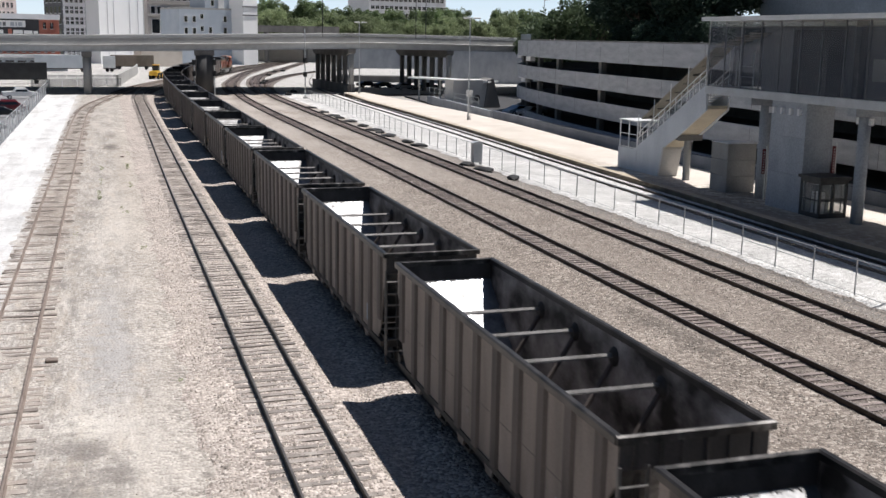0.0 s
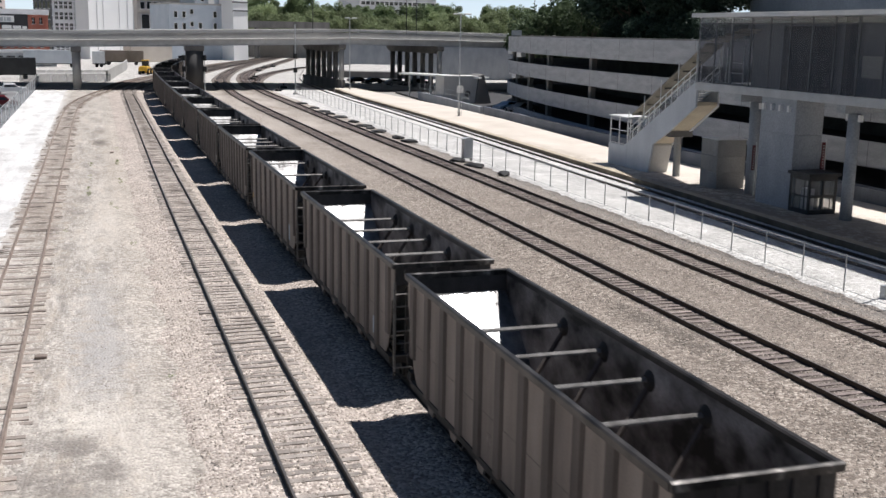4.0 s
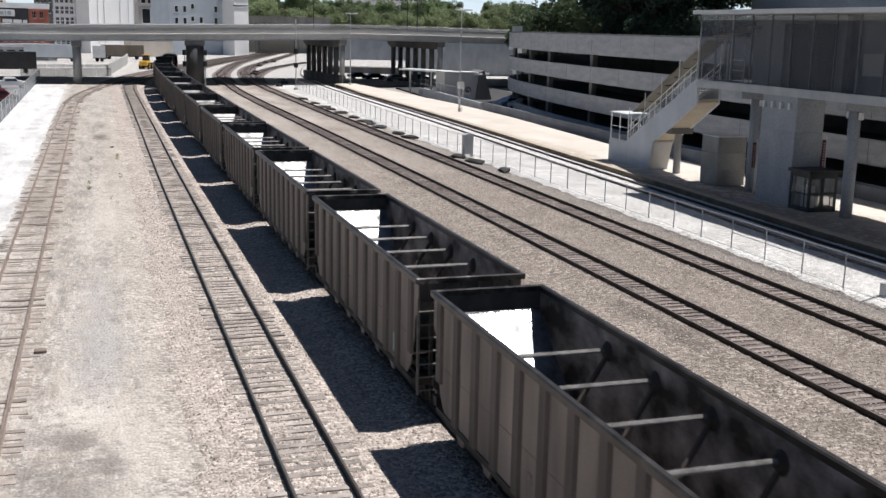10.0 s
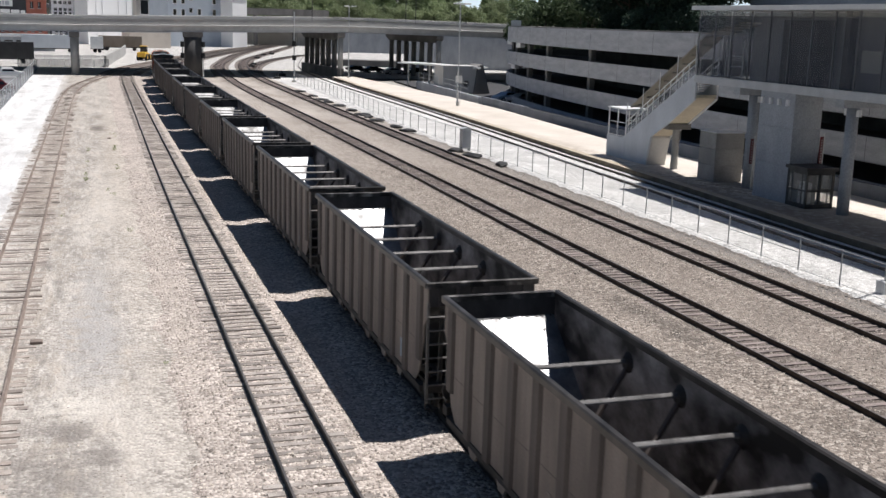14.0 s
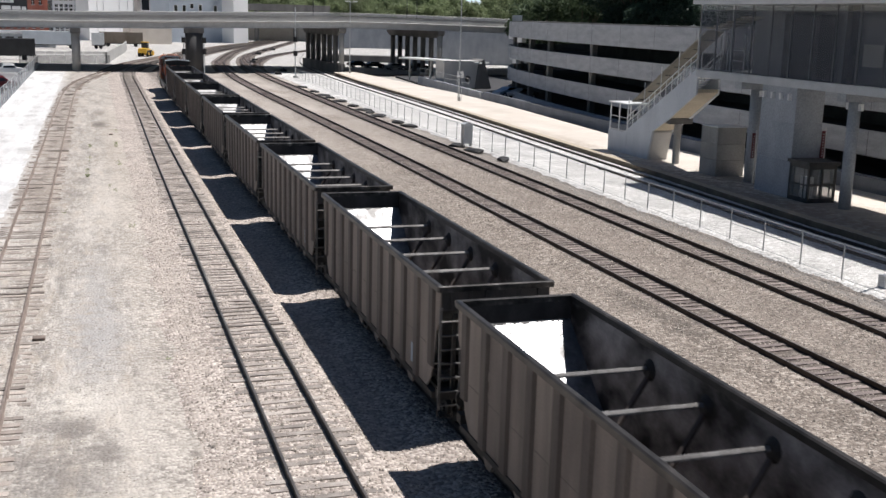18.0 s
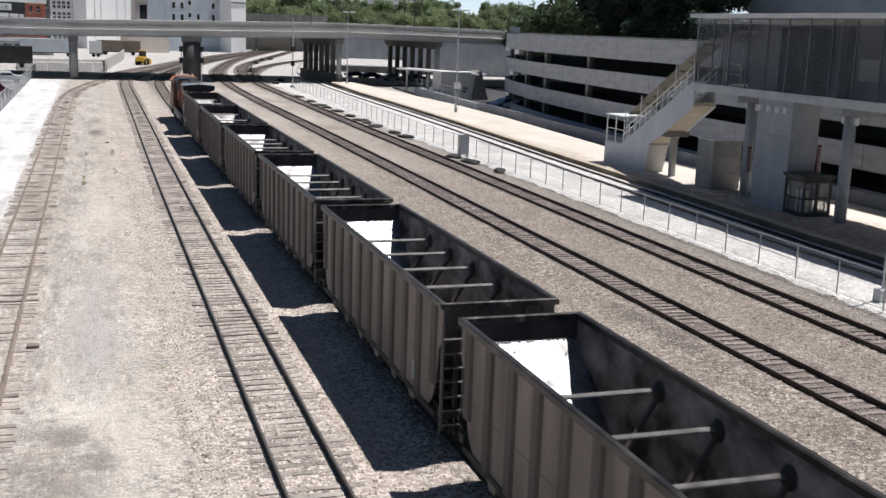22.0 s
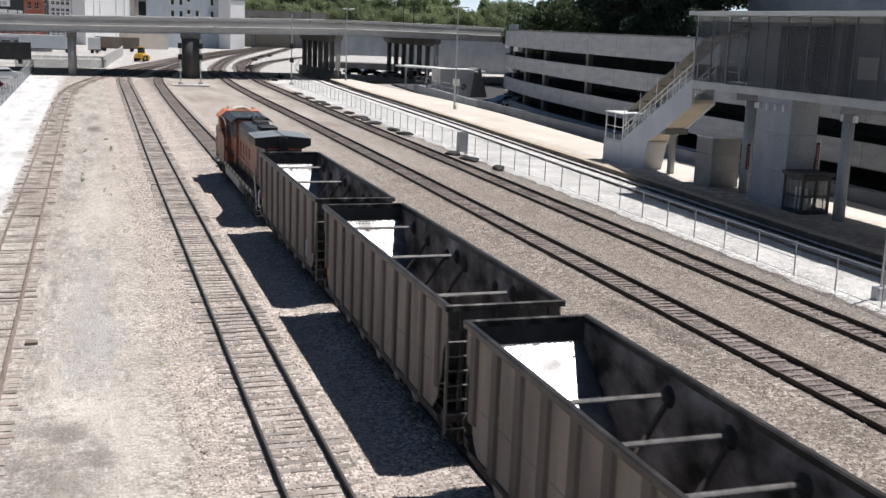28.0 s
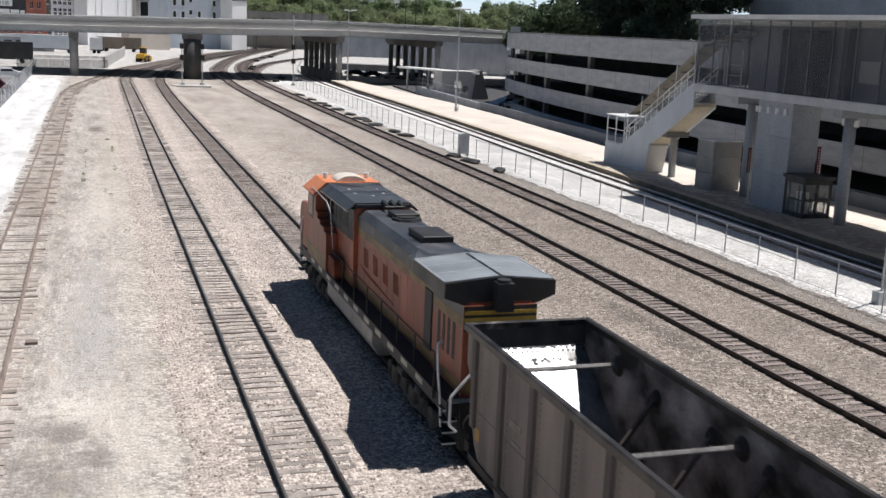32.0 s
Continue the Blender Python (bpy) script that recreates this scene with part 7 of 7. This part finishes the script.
brd = part("sign_board", g, surf("black sign board", (0.02, 0.02, 0.024), (0.035, 0.035, 0.04), 0.5, 0.5, 0, 0.02, 8), bb, "black hoarding with pale bars of lettering")
g = bmesh.new()
box(g, -6.5, 7.6, -0.36, -0.1, 8.2, 9.4)
part("sign_foot", g, plain("dark red sign paint", (0.16, 0.02, 0.025), 0.5), bb)
for x0, x1, z0, z1, y, m in ((-6.5, 3.9, 12.2, 14.0, -0.4, WHITE_PAINT), (-0.9, 0.1, 10.0, 11.7, -0.4, RED_BRICK), (0.5, 3.1, 10.4, 11.4, -0.4, WHITE_PAINT), (3.4, 5.7, 10.4, 11.3, -0.4, WHITE_PAINT), (6.0, 7.2, 10.4, 11.2, -0.4, WHITE_PAINT),
                             (-6.5, -2.2, 10.4, 11.4, -0.4, WHITE_PAINT), (-3.6, -2.5, 12.5, 13.6, -0.43, BLUE_GREY), (-2.2, -1.4, 12.5, 13.6, -0.43, SLATE_AND_SHADE), (-0.2, 0.9, 12.5, 13.6, -0.43, BLUE_GREY), (1.2, 1.6, 12.5, 13.6, -0.43, BLUE_GREY), (1.9, 3.0, 12.5, 13.6, -0.43, BLUE_GREY)):
    g = bmesh.new()
    box(g, x0, x1, y, y + 0.05, z0, z1)
    part("lettering_bar", g, m, brd)
ww = building("white_block", "tall blank white rendered building", -4.4, 17.8, 409, 12, 46, WHITE_WALL, 0, 0, (1, 1), 2, turn=45)
for x in (-7.2, -4.2, 3.6, 7.8):
    g = bmesh.new()
    rod(g, (x, -0.15, 0), (x, -0.15, 46), 0.1, 6)
    part("downpipe", g, PALE_STONE, ww)
st = building("stone_block", "grey-brown stone building with tall dark windows", 15.4, 35.0, 430, 20, 30, BROWN_STONE, 0, 0, (2.0, 3.4), 1.5, turn=22)
windows_on(st, [(-6.6 + k * 5.0, 13.6) for k in range(4)], 3.1, 5.2)
windows_on(st, [(-7.6 + k * 2.6, 19.6) for k in range(7)], 1.7, 2.6)
windows_on(st, [(-7.6 + k * 2.6, 24.6) for k in range(7)], 1.7, 2.6)
for z in (17.2, 21.8, 27.0):
    band(st, 19.6, z, z + 0.7, BROWN_STONE, -0.6)
building("low_annex", "cream low wall before the stone building", 11.4, 25.0, 372, 10, 5.2, PLATFORM, 0, 0, (1.4, 1.8), 1.0, turn=12)
bl = building("blue_block", "blue-grey rendered building with small windows", 25.2, 49.0, 402, 18, 19.6, BLUE_RENDER, 0, 0, (1.1, 2.0), 1.5, turn=18)
windows_on(bl, [(-9.4, 16.2), (-6.3, 16.2), (-9.4, 12.1), (-6.3, 12.1), (-0.2, 12.4), (5.5, 16.4), (5.5, 12.3), (-9.4, 7.6), (-3.2, 7.6), (3.0, 7.6)], 1.2, 2.1)
windows_on(bl, [(-3.4, 17.2), (-3.4, 12.9)], 1.2, 1.6)
bu = building("blue_upper", "taller stepped part of the blue-grey building", 34.9, 49.0, 405, 14, 28, BLUE_RENDER, 0, 0, (1.1, 2.0), 1.5, turn=18)
windows_on(bu, [(-4.2, 22.0)], 1.2, 2.0)
g = bmesh.new()
box(g, -2.1, 0.1, -0.5, -0.1, 18.9, 26)
part("flue", g, WHITE_PAINT, bu, "white boxed flue on the wall")
# stands for the blue building's sunlit side face, painted white
en = building("white_end_block", "white end block as the blue building's sunlit face, with a dark cornice", 47.8, 54.2, 400, 18, 24, WHITE_WALL, 0, 0, (1.2, 2.0), 2, turn=30)
for z in (17.6, 20.6):
    band(en, 6.4, z, z + 0.5, SLATE_AND_SHADE, -0.35)
shed = building("goods_shed", "long low dark grey shed with a pale roof edge", -62, -10.0, 324, 4, 4.2, BLUE_GREY, 16, 1, (2.2, 2.2), 0.4, margin=1.0, frame_mat=SLATE_AND_SHADE)
band(shed, 52, 3.9, 4.7, PALE_STONE, -0.9, "roof_edge")
t = thing("yard_fence", "low chain-link fence across the yard beyond the viaduct", "fence", (-14, 228, -0.27), -72)
for k in range(6):
    g = bmesh.new()
    rod(g, (0, k * 3.0, 0), (0, k * 3.0, 1.8), 0.04, 6)
    part("post", g, GALV, t)
    g = bmesh.new()
    box(g, -0.003, 0.003, k * 3 + 0.04, k * 3 + 2.96, 0.05, 1.75)
    part("weave", g, LINK, t)
building("far_offices", "long flat-roofed grey office building beyond the trees", 150, 202, 640, 30, 40, PALE_STONE, 16, 8, (2.4, 1.8), 3, turn=12)
building("tower_offices", "grey metal-clad office building behind the garage", 84, 130, 45, 83, 34, surf("grey metal cladding", (0.42, 0.44, 0.475), (0.50, 0.52, 0.555), 0.3, 0.5, 0.2, 0.03, 5), 0, 0, (2, 2), 3)
g = bmesh.new()
sweep(g, [(48, 432, 0), (92, 440, 0)], [(0, 11.6), (-8, 11.6), (-8, 14.2), (0, 14.2)])
whole("far_overpass", g, CONCRETE_DARK, "second dark road overpass in the distance", "bridge", kind="structure")
for x, y in ((62, 438), (78, 441)):
    g = bmesh.new()
    rod(g, (x, y, -0.4), (x, y, 11.7), 0.9, 12)
    whole("overpass_pier", g, CONCRETE_DARK, "round concrete pier under the far overpass", "pier", kind="structure")
g = bmesh.new()
sweep(g, [(54, 262, 0), (72, 255.1, 0)], [(0, 3.0), (-0.5, 3.0), (-0.5, 9.3), (0, 9.3)])
sweep(g, [(72, 255.1, 0), (80, 252, 0), (120, 246, 0), (180, 250, 0)], [(0, -0.4), (-0.5, -0.4), (-0.5, 9.3), (0, 9.3)])
whole("ramp_side", g, BLUE_GREY, "long grey side of an elevated ramp", "wall", kind="structure")
# the foot's shade is in its dark colour
g = bmesh.new()
sweep(g, [(54, 262.6, 0), (80, 252.6, 0), (120, 246.6, 0), (180, 250.6, 0)], [(0, -0.3), (-6, -0.3), (-6, 1.2), (0, 1.2)])
whole("ramp_foot", g, CONCRETE_DARK, "foot of the elevated ramp, its shade put into dark concrete", "wall", kind="structure")


HAZE = bpy.data.materials.new("pale blue hazy sky")
HAZE.use_nodes = True
hn, hl = HAZE.node_tree.nodes, HAZE.node_tree.links
hsep, hmap, hramp = hn.new("ShaderNodeSeparateXYZ"), hn.new("ShaderNodeMapRange"), hn.new("ShaderNodeValToRGB")
hl.new(hn.new("ShaderNodeNewGeometry").outputs["Position"], hsep.inputs[0])
hmap.inputs["From Max"].default_value = 260
hl.new(hsep.outputs["Z"], hmap.inputs[0])
hl.new(hmap.outputs[0], hramp.inputs[0])
hramp.color_ramp.elements[0].color, hramp.color_ramp.elements[1].color = (0.80, 0.90, 0.95, 1), (0.26, 0.50, 0.80, 1)
hl.new(hramp.outputs[0], hn["Principled BSDF"].inputs["Emission Color"])
hn["Principled BSDF"].inputs["Base Color"].default_value = (0, 0, 0, 1)
hn["Principled BSDF"].inputs["Specular IOR Level"].default_value = 0
hn["Principled BSDF"].inputs["Emission Strength"].default_value = 1.0
g = bmesh.new()
sweep(g, [(1900 * math.sin(a), 1900 * math.cos(a), -1) for a in np.linspace(-0.6, 1.2, 24)], [(0, 0), (2, 0), (2, 260), (0, 260)])
whole("backdrop", g, HAZE, "pale blue summer sky near the horizon", "sky", kind="structure")


# ---------------------------------------------------------------- trees
def leafy(name, c1, c2, through_share):
    """Leaf: light passes through it as well as off it."""
    m = surf(name, c1, c2, 0.5, 0.6, 0, 0, 3, island=0.35, spec=0.3)
    n, l = m.node_tree.nodes, m.node_tree.links
    b = n["Principled BSDF"]
    tr, mx = n.new("ShaderNodeBsdfTranslucent"), n.new("ShaderNodeMixShader")
    l.new(b.inputs["Base Color"].links[0].from_socket, tr.inputs["Color"])
    mx.inputs[0].default_value = through_share
    l.new(b.outputs[0], mx.inputs[1])
    l.new(tr.outputs[0], mx.inputs[2])
    l.new(mx.outputs[0], n["Material Output"].inputs["Surface"])
    return m


# second leaf colour has a building's shade put into it
LEAF = [leafy("street tree leaf", (0.125, 0.18, 0.085), (0.25, 0.31, 0.165), 0.45), leafy("leaf darkened for building shade", (0.03, 0.055, 0.038), (0.062, 0.098, 0.064), 0.15),
        leafy("light green leaf", (0.19, 0.24, 0.12), (0.33, 0.38, 0.22), 0.45), leafy("mid green leaf", (0.06, 0.095, 0.05), (0.13, 0.175, 0.09), 0.3)]
BARK = surf("grey-brown bark", (0.09, 0.07, 0.055), (0.16, 0.13, 0.10), 2, 0.9, 0, 0.5, 12, streak=4)


def tree(seed, h, spread, mat, leaves, label, leaf=0.5):
    rnd = random.Random(seed)
    t = thing("tree", label, "tree", group="trees")
    g = bmesh.new()
    rod(g, (0, 0, -0.3), (0.1, 0, h * 0.4), h * 0.022, 8, h * 0.014)
    tips = []
    for k in range(8):
        a = k * 2.4 + rnd.uniform(0, 1)
        z0 = h * rnd.uniform(0.25, 0.42)
        tip = Vector((math.cos(a) * spread * rnd.uniform(0.4, 0.8), math.sin(a) * spread * rnd.uniform(0.4, 0.8), h * rnd.uniform(0.5, 0.85)))
        rod(g, (0.05, 0, z0), tip, h * 0.009, 5, h * 0.003)
        tips.append(tip)
    part("trunk", g, BARK, t)
    clumps = [(p, spread * rnd.uniform(0.3, 0.5)) for p in tips]
    for k in range(12):
        a = rnd.uniform(0, 6.28)
        r = spread * math.sqrt(rnd.random()) * 0.85
        clumps.append((Vector((r * math.cos(a), r * math.sin(a), h * rnd.uniform(0.38, 0.92))), spread * rnd.uniform(0.22, 0.42)))
    verts, faces = [], []
    for i in range(leaves):
        c, r = clumps[rnd.randrange(len(clumps))]
        d = Vector((rnd.gauss(0, 1), rnd.gauss(0, 1), rnd.gauss(0, 0.8))).normalized() * (r * rnd.random() ** 0.35)
        p = c + d
        u = Vector((rnd.gauss(0, 1), rnd.gauss(0, 1), rnd.gauss(0, 0.6))).normalized() * leaf * rnd.uniform(0.5, 1.2)
        w = u.cross(Vector((rnd.gauss(0, 1), rnd.gauss(0, 1), rnd.gauss(0, 1)))).normalized() * leaf * rnd.uniform(0.3, 0.7)
        n = len(verts)
        verts += [p - u, p - w * 0.8, p + u, p + w]
        faces.append((n, n + 1, n + 2, n + 3))
    me = bpy.data.meshes.new("crown")
    me.from_pydata(verts, [], faces)
    me.materials.append(mat)
    ob = new("crown", me)
    ob.parent = t
    return t


def grow(src, spots, seed):
    rnd = random.Random(seed)
    for k, (x, y, z, s) in enumerate(spots):
        m = pose(x, y, z, 0, 0, rnd.uniform(0, 360))
        ob = src if k == 0 else copy_thing(src, m)
        ob.matrix_basis = m @ Matrix.Diagonal((s, s, s * rnd.uniform(0.9, 1.1), 1))


rnd = random.Random(5)
g = bmesh.new()
slab(g, [(82.5, 60), (72, 108), (75, 150), (84, 171), (100, 184), (190, 198), (200, 60)], "z", -0.5, 9.6)
whole("terrace", g, CONCRETE, "raised street level behind the garage", "embankment", kind="structure")
g = bmesh.new()
slab(g, [(58, 462), (80, 445), (260, 470), (300, 640), (60, 640)], "z", -0.6, 6.0)
whole("far_bank", g, EARTH, "low wooded bank in the distance", "embankment", kind="structure")
a = tree(1, 18, 7.5, LEAF[0], 5200, "broad green street tree in full leaf", 0.55)
grow(a, [(66 + k * 13.5 + rnd.uniform(-3, 3), 474 + rnd.uniform(-6, 20), 5.5, rnd.uniform(0.9, 1.15)) for k in range(15)], 1)
b2 = tree(2, 16, 8.0, LEAF[2], 5000, "light green spreading tree in full leaf", 0.55)
grow(b2, [(72 + k * 12.0 + rnd.uniform(-4, 4), 462 + rnd.uniform(-4, 8), 5.5, rnd.uniform(0.75, 1.0)) for k in range(15)], 2)
grow(tree(3, 20, 8.0, LEAF[0], 4200, "tall green tree behind the street trees", 0.6), [(64 + k * 14 + rnd.uniform(-4, 4), 520 + rnd.uniform(-10, 30), 5.5, rnd.uniform(0.8, 1.05)) for k in range(16)], 3)
grow(tree(7, 11, 6.5, LEAF[2], 4200, "low light green tree along the far street", 0.5), [(60 + k * 7.5 + rnd.uniform(-2, 2), 452 + rnd.uniform(-3, 3), 5.5, rnd.uniform(0.75, 1.15)) for k in range(19)], 11)
d = tree(4, 13, 6.5, LEAF[1], 6500, "dense dark green tree above the garage", 0.42)
grow(d, [(88, 170, 9.3, 0.9), (80, 160, 9.3, 1.0), (78, 151, 9.3, 0.95), (77, 142, 9.3, 1.0), (76.5, 133, 9.3, 1.05), (80, 133, 9.3, 1.1), (84, 140, 9.3, 1.2), (84, 150, 9.3, 1.2), (87, 161, 9.3, 1.25), (90, 172, 9.3, 1.3), (92, 150, 9.3, 1.4), (97, 178, 9.3, 1.1)], 4)
grow(tree(5, 15, 6.5, LEAF[3], 6000, "green tree in sun beyond the garage corner", 0.4), [(84.5, 199, -0.3, 1.15), (91, 196, -0.3, 1.3), (101, 205, -0.3, 1.3)], 9)
bush = tree(6, 4.5, 3.2, LEAF[1], 2600, "dense dark shrub along the street edge", 0.3)
grow(bush, [(75.2 + 0.05 * abs(k - 6) + rnd.uniform(-0.5, 1.5), 119 + k * 2.4, 9.2, rnd.uniform(0.8, 1.15)) for k in range(14)], 6)


track("track_1", LINE_1, RAIL_RUST, None, TIE_OLD, "disused track, rusty rails on bleached half-buried ties", -12, 410, 0.56, 0.035, odd=0.05)
track("track_2", LINE_2, RAIL, SHINE, TIE, "siding track, dark rails on weathered grey ties", -12, 450, 0.55, odd=0.03)
track("track_3", LINE_3, RAIL, SHINE, TIE_DARK, "running track on dark oily ties curving under the viaduct", -12, 540, 0.55)
track("track_4", LINE_4, RAIL, SHINE, TIE_DARK, "main line track on brown timber ties", -12, 540, 0.55)
track("track_5", LINE_5, RAIL, SHINE, TIE_DARK, "second main line track on brown timber ties", -12, 540, 0.55)
track("track_7", LINE_7, RAIL, SHINE, TIE_DARK, "branch track curving away from the main line beyond the viaduct", 214, 400, 0.55, count=120)
for x, y, turn in SWITCHES:
    t = thing("switch_machine", "low black switch machine beside the branching tracks", "switch machine", (x, y, -0.27), turn, group="switch machines")
    g = bmesh.new()
    slab(g, [(-0.45, 0), (0.45, 0), (0.42, 0.42), (0.3, 0.5), (-0.3, 0.5), (-0.42, 0.42)], "y", -0.9, 0.9)
    part("housing", g, BLACK, t, bevel=0.03)
    g = bmesh.new()
    box(g, -2.0, -0.4, -0.06, 0.06, 0.08, 0.16)
    part("throw_rod", g, RAIL, t)
    g = bmesh.new()
    rod(g, (0.1, 0.5, 0.5), (0.1, 0.5, 0.95), 0.1, 8)
    part("lamp_stand", g, BLACK, t)
track("track_6", LINE_6, RAIL, SHINE, TIE_DARK, "platform track set in white stone beside the station platform", 34, 300, 1e6)

for k, line in enumerate((LINE_1, LINE_2, LINE_3, LINE_4, LINE_5, LINE_7)):
    g = bmesh.new()
    z = -0.205 - 0.005 * k
    sweep(g, [(p.x, p.y, z) for p in line if 205 < p.y < 545][::6], [(-1.75, 0), (1.75, 0), (2.3, -0.09), (-2.3, -0.09)])
    whole("far_track_bed", g, OILY_BALLAST, "oily brown ballast under the curving tracks beyond the viaduct", "ballast", kind="structure")
g = bmesh.new()
sweep(g, [(p.x, p.y, -0.19) for p in LINE_3 if 30 < p.y < 206][::4], [(-0.66, 0), (0.66, 0), (0.66, -0.03), (-0.66, -0.03)])
whole("oily_fill", g, OILY_BALLAST, "oil-darkened ballast between the rails", "ballast", kind="structure")
# the running track goes on behind, under the bridge
g = bmesh.new()
sweep(g, [(9.79, -345, 0), (9.79, -12, 0)], [(-1.8, -0.2), (1.8, -0.2), (2.9, -0.62), (-2.9, -0.62)])
whole("rear_track_bed", g, BALLAST, "ballast bed of the running track behind", "ballast", kind="structure")
g = bmesh.new()
for k in range(600):
    box(g, 8.49, 11.09, -12.6 - k * 0.55, -12.37 - k * 0.55, -0.3, -0.183)
whole("rear_ties", g, TIE_DARK, "dark timber ties of the running track behind", "railway track", kind="structure")


# ---------------------------------------------------------------- what moves
def motions():
    times = [k * 1.0 for k in range(33)]
    for k, car in enumerate(cars):
        walk(car, [(t, place_on(LINE_3, FIRST + PITCH * (k - 1) - rolled(t), 6.1)) for t in times])
    beat = [k / 15 for k in range(481)]
    for v, r in [(c, 0.42) for c in cars] + [(loco, 0.52)]:
        for w in v.children_recursive:
            if w.name.startswith("wheelset"):
                walk(w, [(t, pose(0, w.location.y, r, math.degrees(rolled(t) / r))) for t in beat])
    walk(loco, [(t, place_on(LINE_3, FIRST + PITCH * 16 + PITCH / 2 + 11.2 - rolled(t), 6.8)) for t in times])


motions()
